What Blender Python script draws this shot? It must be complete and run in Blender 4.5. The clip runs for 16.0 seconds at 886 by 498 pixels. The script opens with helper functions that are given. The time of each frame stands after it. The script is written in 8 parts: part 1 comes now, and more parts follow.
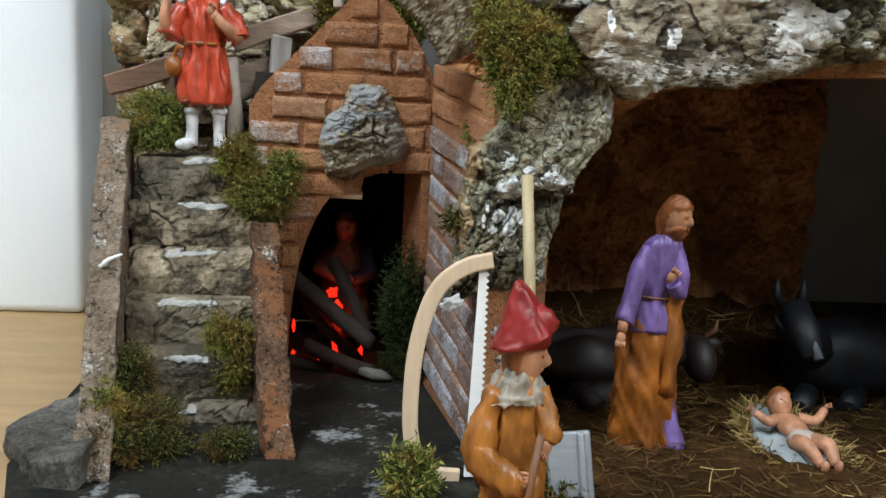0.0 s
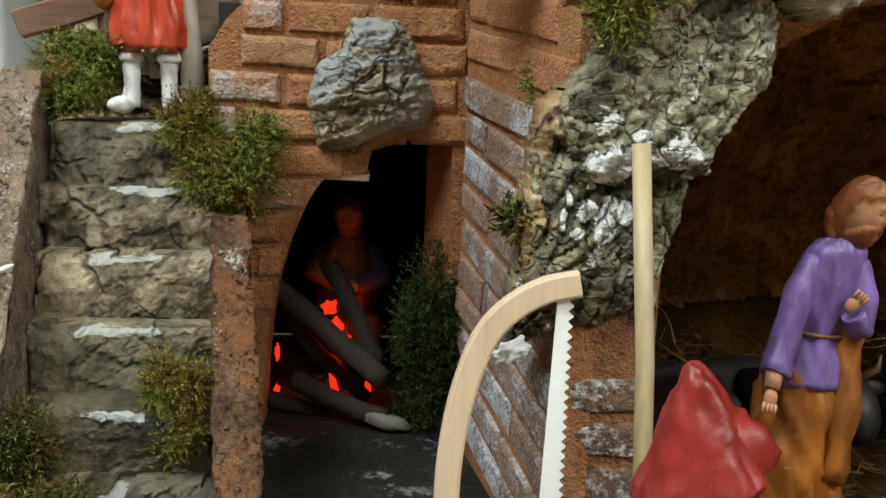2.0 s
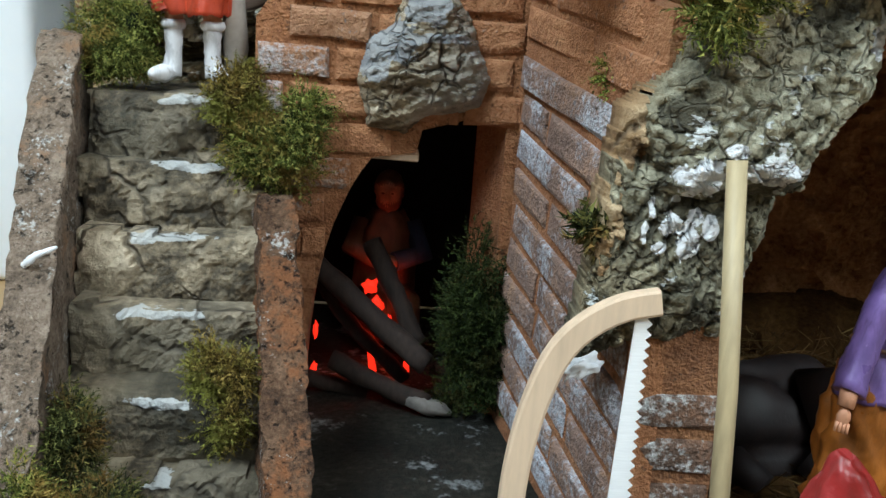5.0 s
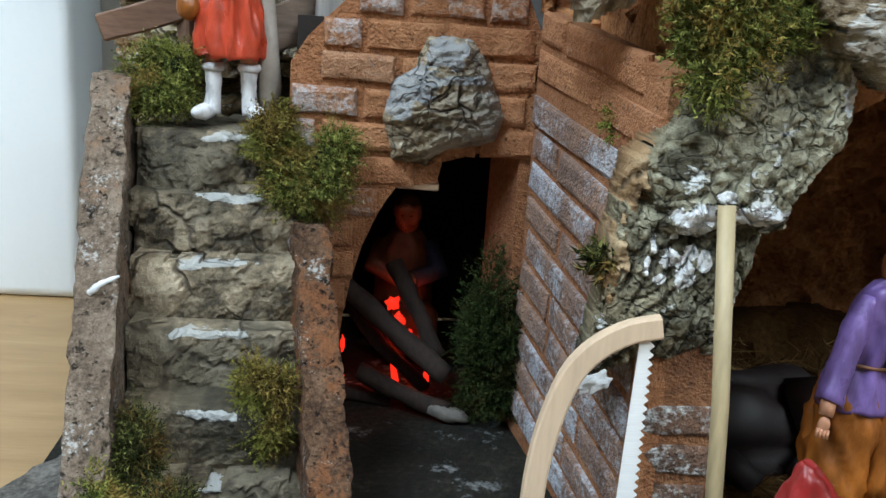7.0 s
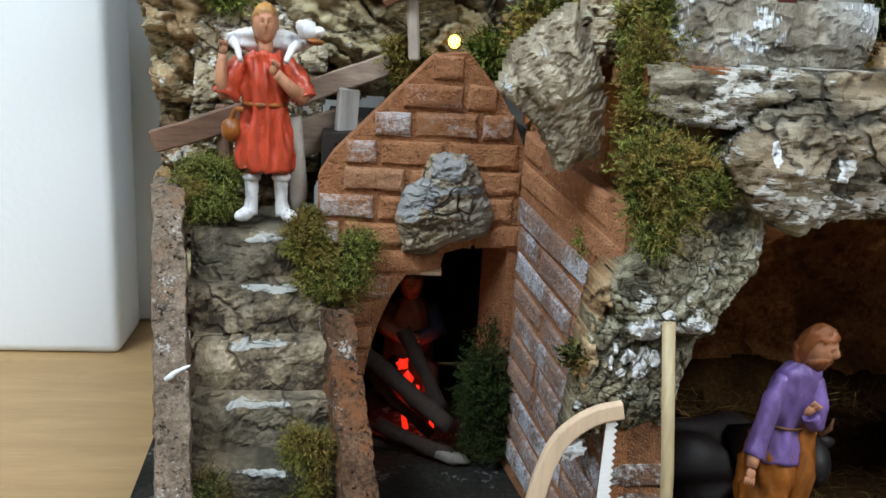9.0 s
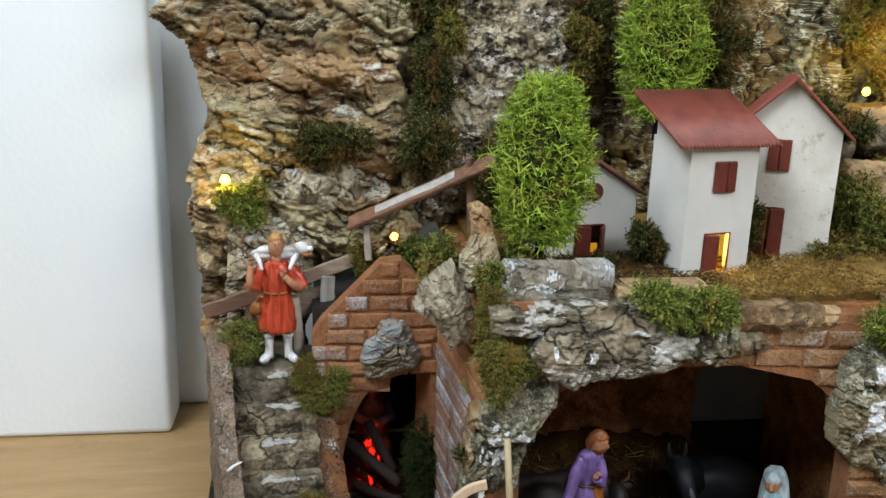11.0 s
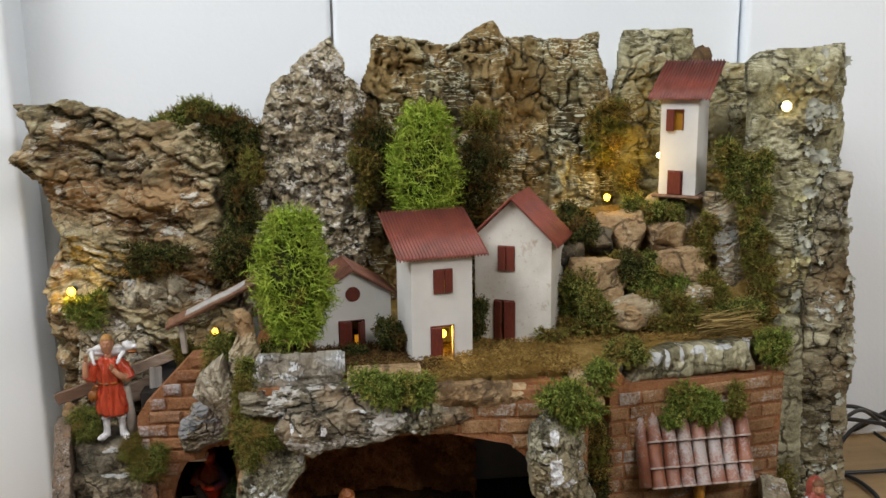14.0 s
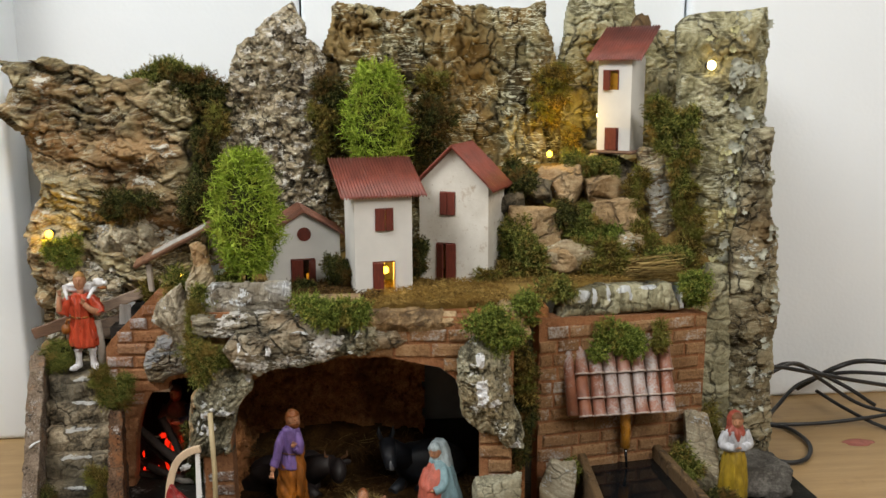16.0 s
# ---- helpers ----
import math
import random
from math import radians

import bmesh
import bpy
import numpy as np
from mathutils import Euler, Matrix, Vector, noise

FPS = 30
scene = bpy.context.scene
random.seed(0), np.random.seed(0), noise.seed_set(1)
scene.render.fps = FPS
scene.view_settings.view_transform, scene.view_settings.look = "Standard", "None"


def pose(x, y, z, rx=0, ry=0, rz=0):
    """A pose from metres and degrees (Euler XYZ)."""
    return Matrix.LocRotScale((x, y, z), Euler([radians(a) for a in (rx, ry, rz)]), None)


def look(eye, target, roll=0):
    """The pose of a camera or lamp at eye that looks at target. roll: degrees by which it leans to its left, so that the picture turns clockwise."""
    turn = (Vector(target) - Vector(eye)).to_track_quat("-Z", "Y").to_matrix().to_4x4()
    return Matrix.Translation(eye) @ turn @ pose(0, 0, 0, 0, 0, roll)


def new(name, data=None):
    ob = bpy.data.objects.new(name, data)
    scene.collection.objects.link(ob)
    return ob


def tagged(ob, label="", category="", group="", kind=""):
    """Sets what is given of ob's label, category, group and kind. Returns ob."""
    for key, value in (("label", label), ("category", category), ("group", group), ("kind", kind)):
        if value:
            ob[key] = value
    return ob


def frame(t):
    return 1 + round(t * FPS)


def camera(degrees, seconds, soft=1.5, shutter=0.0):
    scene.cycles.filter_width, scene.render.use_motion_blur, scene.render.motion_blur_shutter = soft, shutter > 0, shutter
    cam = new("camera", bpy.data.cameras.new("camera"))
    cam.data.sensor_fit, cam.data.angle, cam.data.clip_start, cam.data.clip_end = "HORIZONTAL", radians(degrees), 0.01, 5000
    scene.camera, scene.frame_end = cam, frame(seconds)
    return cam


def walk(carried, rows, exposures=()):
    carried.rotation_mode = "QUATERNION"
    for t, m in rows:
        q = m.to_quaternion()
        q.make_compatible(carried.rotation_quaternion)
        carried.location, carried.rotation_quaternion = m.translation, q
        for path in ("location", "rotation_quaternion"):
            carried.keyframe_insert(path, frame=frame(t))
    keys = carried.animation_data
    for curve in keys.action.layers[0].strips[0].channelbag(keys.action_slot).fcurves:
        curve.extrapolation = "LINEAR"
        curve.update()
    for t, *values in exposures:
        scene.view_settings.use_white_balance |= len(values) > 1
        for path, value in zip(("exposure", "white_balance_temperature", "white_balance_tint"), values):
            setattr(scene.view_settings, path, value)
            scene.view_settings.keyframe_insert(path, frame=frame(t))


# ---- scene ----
cam = camera(53.0, 16.0)
PATH = [
    (0, (0.00683, 0.01378, 0.14558), (0.1744, 1.9806, -0.1765), 2.73),
    (0.5, (-0.00898, 0.06380, 0.13667), (0.1338, 2.0317, -0.1905), 2.10),
    (1, (0.00153, 0.09868, 0.13094), (0.1415, 2.0643, -0.2109), 1.64),
    (1.5, (0.00815, 0.11990, 0.13191), (0.1534, 2.0832, -0.2207), 1.53),
    (2, (0.00680, 0.13932, 0.13394), (0.1529, 2.0981, -0.2429), 2.55),
    (2.5, (0.00335, 0.14877, 0.13768), (0.1435, 2.0955, -0.2987), 3.47),
    (3, (0.00157, 0.15420, 0.14016), (0.1391, 2.0927, -0.3323), 3.84),
    (3.5, (-0.00216, 0.15577, 0.14170), (0.1392, 2.0887, -0.3521), 4.30),
    (4, (-0.00332, 0.15490, 0.14264), (0.1368, 2.0846, -0.3639), 4.38),
    (6.5, (-0.01715, 0.13989, 0.15457), (0.1230, 2.0693, -0.3533), 4.21),
    (7, (-0.01789, 0.12849, 0.16081), (0.1248, 2.0570, -0.3495), 3.93),
    (7.5, (-0.01387, 0.11806, 0.17487), (0.1274, 2.0460, -0.3379), 3.37),
    (8, (-0.01861, 0.10795, 0.18570), (0.1258, 2.0351, -0.3292), 3.38),
    (8.5, (-0.02176, 0.09235, 0.20422), (0.1346, 2.0174, -0.3149), 3.11),
    (9, (-0.03555, 0.07273, 0.21299), (0.1596, 1.9937, -0.3085), 3.08),
    (9.5, (-0.04346, 0.02666, 0.23815), (0.2017, 1.9426, -0.2804), 3.01),
    (10, (-0.04495, -0.02710, 0.29402), (0.2306, 1.8827, -0.2322), 2.83),
    (10.2, (-0.04676, -0.04878, 0.31228), (0.2268, 1.8612, -0.2142), 2.70),
    (12.3, (0.00490, -0.23441, 0.41016), (0.2721, 1.6846, -0.0859), 0.18),
    (12.5, (0.02080, -0.23913, 0.41376), (0.2865, 1.6829, -0.0713), 0.03),
    (13, (0.06095, -0.25667, 0.42625), (0.3198, 1.6715, -0.0377), -1.01),
    (13.5, (0.09693, -0.27820, 0.42991), (0.3375, 1.6611, 0.0043), -0.99),
    (14, (0.13552, -0.29152, 0.43230), (0.3409, 1.6575, 0.0336), -0.70),
    (14.5, (0.16756, -0.30183, 0.42764), (0.3497, 1.6518, 0.0402), -0.67),
    (15, (0.18799, -0.30883, 0.41174), (0.3671, 1.6472, 0.0353), -0.60),
    (15.5, (0.19391, -0.32977, 0.40026), (0.3634, 1.6279, 0.0274), -0.51),
    (16, (0.19184, -0.36569, 0.38256), (0.3609, 1.5929, 0.0146), -0.30),
]
walk(cam, [(t, look(eye, target, roll)) for t, eye, target, roll in PATH],
     [(0, 0.10, 6050, 4), (0.6, 0.05, 6100, 4), (1.4, 0.08, 6350, 0), (2.2, 0.20, 6550, -1), (3.5, 0.27, 6030, -1), (7, 0.14, 5600, 1), (10, -0.04, 6000, 5), (12.5, -0.40, 6300, 9), (14.5, -0.55, 6750, 12), (16, -0.36, 6950, 10)])

# ---- light ----
world = bpy.data.worlds.new("world")
scene.world = world
world.use_nodes = True
wn = world.node_tree.nodes
sky = wn.new("ShaderNodeTexSky")
sky.sky_type, sky.sun_disc, sky.sun_elevation, sky.sun_rotation = "NISHITA", False, radians(35), radians(-100)
wn["Background"].inputs["Strength"].default_value = 0.1
world.node_tree.links.new(sky.outputs[0], wn["Background"].inputs[0])


def area_lamp(name, m, size_x, size_y, watts, colour):
    data = bpy.data.lights.new(name, "AREA")
    data.shape, data.size, data.size_y, data.energy, data.color = "RECTANGLE", size_x, size_y, watts, colour
    ob = new(name, data)
    ob.matrix_world = m
    return ob


# daylight that enters by the two windows of the room
area_lamp("window_light_left", look((-0.92, -0.30, 1.68), (0.1, 0.5, 0.15)), 1.2, 0.6, 47, (0.93, 0.97, 1.0))
area_lamp("window_light_back", look((1.1, -1.22, 1.62), (0.45, 0.5, 0.2)), 1.5, 0.5, 36, (1.0, 0.985, 0.96))


# ---- noise in numpy ----
def hash01(*ints):
    h = np.zeros_like(ints[0], dtype=np.uint32)
    for k, i in enumerate(ints):
        h = (h ^ (i.astype(np.int64).astype(np.uint32) * np.uint32((0x9E3779B1, 0x85EBCA77, 0xC2B2AE3D, 0x27D4EB2F)[k % 4]))) * np.uint32(0x2C1B3C6D)
        h ^= h >> np.uint32(15)
    h = (h * np.uint32(0x297A2D39)) ^ (h >> np.uint32(13))
    h = (h * np.uint32(0x85EBCA6B)) ^ (h >> np.uint32(16))
    return h.astype(np.float64) / 4294967295.0


def vnoise(u, v, seed=0):
    """Value noise in -1..1 over a plane."""
    iu, iv = np.floor(u), np.floor(v)
    fu, fv = u - iu, v - iv
    fu, fv = fu * fu * (3 - 2 * fu), fv * fv * (3 - 2 * fv)
    s = np.full_like(iu, seed)
    a, b = hash01(iu, iv, s), hash01(iu + 1, iv, s)
    c, d = hash01(iu, iv + 1, s), hash01(iu + 1, iv + 1, s)
    return ((a * (1 - fu) + b * fu) * (1 - fv) + (c * (1 - fu) + d * fu) * fv) * 2 - 1


def fbm(u, v, seed=0, octaves=4):
    total, amp = 0, 1.0
    for k in range(octaves):
        total = total + amp * vnoise(u * 2 ** k, v * 2 ** k, seed + 17 * k)
        amp *= 0.5
    return total / 1.9


def cells(u, v, seed=0):
    """Worley cells: distance to the border between plates, a random number and a lean for each plate."""
    iu, iv = np.floor(u), np.floor(v)
    f1, f2, who, tilt = np.full_like(u, 9.0), np.full_like(u, 9.0), np.zeros_like(u), np.zeros_like(u)
    for di in (-1, 0, 1):
        for dj in (-1, 0, 1):
            cu, cv = iu + di, iv + dj
            s = np.full_like(cu, seed)
            du, dv = u - cu - hash01(cu, cv, s), v - cv - hash01(cu, cv, s + 7)
            d = np.hypot(du, dv)
            near = d < f1
            f2 = np.where(near, f1, np.minimum(f2, d))
            who = np.where(near, hash01(cu, cv, s + 31), who)
            tilt = np.where(near, (hash01(cu, cv, s + 41) - 0.5) * du + (hash01(cu, cv, s + 43) - 0.5) * dv, tilt)
            f1 = np.where(near, d, f1)
    return f2 - f1, who, tilt


# ---- materials ----
class Nodes:
    def __init__(self, name):
        self.m = bpy.data.materials.new(name)
        self.m.use_nodes = True
        self.t = self.m.node_tree
        self.b = self.t.nodes["Principled BSDF"]
        self.coord = self.t.nodes.new("ShaderNodeTexCoord").outputs["Object"]

    def node(self, kind, links=(), **values):
        n = self.t.nodes.new(kind)
        for key, value in values.items():
            n.inputs[key].default_value = value
        for key, socket in dict(links).items():
            self.t.links.new(socket, n.inputs[key])
        return n

    def set(self, **values):
        for key, value in values.items():
            k = key.replace("_", " ")
            if hasattr(value, "is_linked"):
                self.t.links.new(value, self.b.inputs[k])
            else:
                self.b.inputs[k].default_value = value
        return self

    def noise(self, scale, detail=4, rough=0.6, stretch=None, distortion=0.0):
        src = self.coord
        if stretch:
            mp = self.node("ShaderNodeMapping", {"Vector": src})
            mp.inputs["Scale"].default_value = stretch
            src = mp.outputs[0]
        return self.node("ShaderNodeTexNoise", {"Vector": src}, Scale=scale, Detail=detail, Roughness=rough, Distortion=distortion).outputs["Fac"]

    def ramp(self, fac, stops):
        r = self.node("ShaderNodeValToRGB", {"Fac": fac})
        e = r.color_ramp.elements
        while len(e) < len(stops):
            e.new(0.5)
        for el, (pos, col) in zip(e, stops):
            el.position, el.color = pos, (*col, 1) if not isinstance(col, float) else (col, col, col, 1)
        return r.outputs[0]

    def mix(self, fac, a, b, blend="MIX"):
        n = self.t.nodes.new("ShaderNodeMix")
        n.data_type, n.blend_type = "RGBA", blend
        for socket, value in ((n.inputs[0], fac), (n.inputs[6], a), (n.inputs[7], b)):
            if hasattr(value, "is_linked"):
                self.t.links.new(value, socket)
            elif isinstance(value, tuple):
                socket.default_value = (*value, 1)
            else:
                socket.default_value = value
        return n.outputs[2]

    def math(self, op, a, b=0.0):
        n = self.t.nodes.new("ShaderNodeMath")
        n.operation = op
        for socket, value in zip(n.inputs, (a, b)):
            if hasattr(value, "is_linked"):
                self.t.links.new(value, socket)
            else:
                socket.default_value = value
        return n.outputs[0]

    def bump(self, height, strength, distance):
        n = self.node("ShaderNodeBump", {"Height": height}, Strength=strength, Distance=distance)
        self.t.links.new(n.outputs[0], self.b.inputs["Normal"])
        return self

    def random(self):
        return self.node("ShaderNodeObjectInfo").outputs["Random"]

    def island(self):
        return self.node("ShaderNodeNewGeometry").outputs["Random Per Island"]

    def attribute(self, name):
        n = self.node("ShaderNodeAttribute")
        n.attribute_name = name
        return n.outputs["Fac"]

    def world(self):
        self.coord = self.node("ShaderNodeNewGeometry").outputs["Position"]
        return self


def bark_material(name, dark, mid, light, warm, white=0.58, paint=(0.75, 0.76, 0.74), warm_at=0.6, strata=0.35, crack=0.6, scales=0.0, dabs=34, tilt=(0, 0, 0), size=52, snow=(0.84, 0.85, 0.87, 1.0)):
    """Cork bark: strata, cracks, warm stains, dabs of old paint and pale lichen scales."""
    n = Nodes(name).world()
    turn = n.node("ShaderNodeMapping", {"Vector": n.coord})
    turn.inputs["Rotation"].default_value = [radians(v) for v in tilt]
    n.coord = turn.outputs[0]
    big = n.noise(28, 5, 0.62)
    fine = n.noise(330, 5, 0.7)
    layers = n.noise(230, 4, 0.65, (0.12, 0.12, 1), 0.5)
    grainy = n.mix(0.45, big, fine)
    grainy = n.mix(strata, grainy, layers)
    grainy = n.math("ADD", n.math("MULTIPLY", grainy, 0.72), n.math("MULTIPLY", n.attribute("tone"), 0.28))
    base = n.ramp(grainy, [(0.41, dark), (0.508, mid), (0.60, light)])
    stain = n.ramp(n.math("ADD", n.noise(17, 3, 0.5), n.math("MULTIPLY", n.math("SUBTRACT", n.attribute("tone"), 0.5), 0.16)), [(warm_at - 0.07, 0.0), (warm_at + 0.09, 1.0)])
    base = n.mix(n.math("MULTIPLY", stain, 0.7), base, warm)
    drift = n.node("ShaderNodeTexNoise", {"Vector": n.coord}, Scale=90, Detail=2)
    moved = n.node("ShaderNodeVectorMath", {0: n.coord})
    moved.operation = "ADD"
    soft = n.node("ShaderNodeVectorMath", {0: drift.outputs["Color"]})
    soft.operation = "SCALE"
    soft.inputs["Scale"].default_value = 0.012
    n.t.links.new(soft.outputs[0], moved.inputs[1])
    vor = n.node("ShaderNodeTexVoronoi", {"Vector": moved.outputs[0]}, Scale=size)
    vor.feature = "DISTANCE_TO_EDGE"
    split = n.ramp(vor.outputs["Distance"], [(0.012, 1.0), (0.07, 0.0)])
    split = n.math("MULTIPLY", split, n.ramp(n.noise(40, 2, 0.5), [(0.40, 0.0), (0.56, 1.0)]))
    base = n.mix(n.math("MULTIPLY", split, crack), base, tuple(0.45 * c for c in dark))
    if scales:
        wave = n.noise(54, 3, 0.6, (0.5, 0.5, 2.4), 1.2)
        rim = n.ramp(wave, [(0.485, 0.0), (0.505, 1.0), (0.52, 1.0), (0.54, 0.0)])
        rim = n.math("MULTIPLY", rim, n.ramp(n.noise(31, 2, 0.5), [(0.42, 0.0), (0.50, min(1.0, scales * 1.3))]))
        base = n.mix(rim, base, (0.66, 0.65, 0.48))
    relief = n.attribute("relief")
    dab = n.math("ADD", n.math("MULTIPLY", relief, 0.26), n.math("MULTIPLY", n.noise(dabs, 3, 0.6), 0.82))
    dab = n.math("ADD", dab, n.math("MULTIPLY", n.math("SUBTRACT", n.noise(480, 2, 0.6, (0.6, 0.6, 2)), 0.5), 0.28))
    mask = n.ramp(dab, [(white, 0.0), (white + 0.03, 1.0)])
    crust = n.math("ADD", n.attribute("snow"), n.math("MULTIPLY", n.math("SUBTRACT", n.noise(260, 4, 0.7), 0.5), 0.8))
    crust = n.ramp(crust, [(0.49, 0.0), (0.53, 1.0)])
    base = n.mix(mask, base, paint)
    base = n.mix(n.math("MULTIPLY", crust, snow[3]), base, snow[:3])
    n.set(Base_Color=base, Roughness=n.ramp(fine, [(0.3, 0.62), (0.7, 0.95)]))
    high = n.math("ADD", fine, n.math("MULTIPLY", n.noise(900, 3, 0.6), 0.5))
    high = n.math("ADD", high, n.math("MULTIPLY", layers, 2.2 * strata))
    high = n.math("SUBTRACT", high, n.math("MULTIPLY", split, crack * 1.6))
    n.bump(n.math("ADD", high, n.math("MULTIPLY", mask, 0.5)), 1.0, 0.0016)
    return n.m


BARK = bark_material("cork_bark", (0.06, 0.043, 0.02), (0.255, 0.20, 0.10), (0.49, 0.415, 0.245), (0.37, 0.19, 0.07), 0.69, (0.68, 0.65, 0.56), 0.515, 0.5, 0.5, 0.35, tilt=(0, 14, 0))
BARK_TALL = bark_material("folded_olive_bark", (0.060, 0.047, 0.018), (0.205, 0.17, 0.075), (0.41, 0.365, 0.20), (0.255, 0.15, 0.038), 0.72, (0.66, 0.66, 0.56), 0.49, 0.2, 0.7, 0.8)
BARK_GREEN = bark_material("green_grey_bark", (0.125, 0.112, 0.055), (0.355, 0.33, 0.185), (0.53, 0.50, 0.33), (0.30, 0.22, 0.065), 0.74, (0.62, 0.62, 0.50), 0.56, 0.1, 0.9, 0.5, size=30, snow=(0.42, 0.45, 0.40, 0.7))
BARK_PLATE = bark_material("pale_green_grey_bark", (0.17, 0.155, 0.088), (0.36, 0.34, 0.215), (0.51, 0.485, 0.335), (0.36, 0.28, 0.13), 0.74, (0.60, 0.62, 0.58), 0.62, 0.15, 0.9, 0.0, size=34, snow=(0.62, 0.65, 0.68, 0.8))
BARK_DARK = bark_material("dark_brown_bark", (0.065, 0.05, 0.026), (0.24, 0.205, 0.12), (0.43, 0.39, 0.26), (0.20, 0.125, 0.05), 0.70, (0.52, 0.53, 0.48), 0.56, 0.35, 0.9, 0.2, 46, size=60)
BARK_GREY = bark_material("pale_grey_bark", (0.14, 0.11, 0.07), (0.37, 0.32, 0.225), (0.60, 0.55, 0.42), (0.36, 0.24, 0.12), 0.68, (0.56, 0.58, 0.58), 0.6, 0.5, 0.35, 0.0, tilt=(0, -22, 0))
BARK_PALE = bark_material("pale_smooth_bark", (0.13, 0.10, 0.066), (0.33, 0.28, 0.20), (0.51, 0.45, 0.34), (0.33, 0.23, 0.13), 0.72, (0.62, 0.64, 0.66), 0.6, 0.5, 0.5, 0.0, tilt=(0, 70, 0))
BARK_STONE = bark_material("grey_tan_cork", (0.13, 0.095, 0.055), (0.40, 0.325, 0.215), (0.62, 0.535, 0.40), (0.36, 0.345, 0.31), 0.72, (0.60, 0.62, 0.64), 0.62, 0.45, 0.9, 0.0, tilt=(0, -14, 0), size=95, snow=(0.36, 0.385, 0.42, 0.72))
BARK_RIDGED = bark_material("ridged_tan_bark", (0.14, 0.095, 0.05), (0.37, 0.285, 0.17), (0.56, 0.475, 0.33), (0.36, 0.24, 0.11), 0.65, (0.66, 0.66, 0.62), 0.6, 0.55, 0.5, 0.5)
BARK_CRAG = bark_material("brown_grey_crag", (0.075, 0.058, 0.036), (0.33, 0.265, 0.165), (0.56, 0.475, 0.33), (0.13, 0.105, 0.075), 0.635, (0.72, 0.68, 0.60), 0.63, 0.12, 0.8, 0.3, 95, size=70)
BARK_SNOW = bark_material("snowy_bark", (0.065, 0.057, 0.033), (0.285, 0.265, 0.18), (0.52, 0.495, 0.365), (0.32, 0.245, 0.13), 0.695, (0.70, 0.71, 0.69), 0.57, 0.15, 0.45, 0.0, 75, size=150)
BARK_OVER = bark_material("weathered_overhang_bark", (0.05, 0.042, 0.026), (0.225, 0.195, 0.135), (0.44, 0.40, 0.305), (0.29, 0.175, 0.08), 0.612, (0.62, 0.60, 0.56), 0.56, 0.5, 0.9, 0.0, 30)
BARK_WARM = bark_material("tan_cork", (0.13, 0.075, 0.03), (0.41, 0.275, 0.14), (0.60, 0.46, 0.28), (0.33, 0.17, 0.06), 0.75, strata=0.25, crack=0.75, size=34)
BARK_BLUE = bark_material("bluish_bark", (0.17, 0.14, 0.10), (0.34, 0.305, 0.24), (0.52, 0.475, 0.39), (0.24, 0.285, 0.36), 0.66, (0.72, 0.74, 0.76), 0.53, 0.55, 0.6, 0.0, tilt=(0, 90, 0), size=44)
BARK_STAIR = bark_material("mossy_stone_cork", (0.05, 0.038, 0.022), (0.285, 0.228, 0.148), (0.56, 0.465, 0.33), (0.032, 0.03, 0.018), 0.80, warm_at=0.515, strata=0.1, crack=0.6, snow=(0.60, 0.61, 0.60, 0.7))


def brick_material(name, dark, mid, light, snow, paint=(0.62, 0.60, 0.62)):
    n = Nodes(name).world()
    r = n.random()
    fine = n.noise(420, 4, 0.7)
    base = n.ramp(n.mix(0.5, n.noise(60, 4, 0.6), fine), [(0.34, dark), (0.5, mid), (0.66, light)])
    base = n.mix(n.math("MULTIPLY", r, 0.4), base, dark)
    pits = n.ramp(n.noise(240, 3, 0.8), [(0.60, 0.0), (0.68, 0.75)])
    base = n.mix(pits, base, tuple(c * 0.35 for c in dark))
    dab = n.math("ADD", n.math("MULTIPLY", n.noise(26, 3, 0.6), 0.7), n.math("MULTIPLY", n.noise(480, 3, 0.7), 0.45))
    dab = n.math("ADD", dab, n.math("MULTIPLY", n.math("SUBTRACT", r, 0.5), 0.16))
    base = n.mix(n.ramp(dab, [(snow, 0.0), (snow + 0.12, 0.9)]), base, paint)
    n.set(Base_Color=base, Roughness=0.88).bump(n.math("ADD", n.math("ADD", fine, n.math("MULTIPLY", n.noise(150, 3, 0.7), 1.6)), n.noise(1100, 2, 0.6)), 0.8, 0.0017)
    return n.m


BRICK = brick_material("brick", (0.25, 0.098, 0.040), (0.43, 0.195, 0.085), (0.57, 0.30, 0.15), 0.655, (0.50, 0.44, 0.41))
BRICK_SNOW = brick_material("brick_snowy", (0.15, 0.095, 0.075), (0.27, 0.175, 0.135), (0.44, 0.26, 0.16), 0.55, (0.52, 0.54, 0.60))
BRICK_DULL = brick_material("brick_dull", (0.17, 0.082, 0.034), (0.33, 0.18, 0.08), (0.48, 0.295, 0.155), 0.63, (0.5, 0.46, 0.42))
BRICK_FROST = brick_material("brick_frosted", (0.25, 0.105, 0.05), (0.41, 0.215, 0.115), (0.54, 0.32, 0.19), 0.55, (0.54, 0.51, 0.52))
BRICK_PIER = brick_material("rough_brown_brick", (0.07, 0.045, 0.032), (0.15, 0.085, 0.055), (0.27, 0.14, 0.08), 0.60, (0.62, 0.63, 0.62))
BRICK_PIER_SNOW = brick_material("snow_flecked_brown_brick", (0.07, 0.045, 0.032), (0.14, 0.08, 0.052), (0.25, 0.13, 0.075), 0.53, (0.70, 0.72, 0.72))
MORTAR_DULL = brick_material("brown_joint", (0.13, 0.055, 0.024), (0.27, 0.12, 0.05), (0.40, 0.20, 0.09), 0.9)
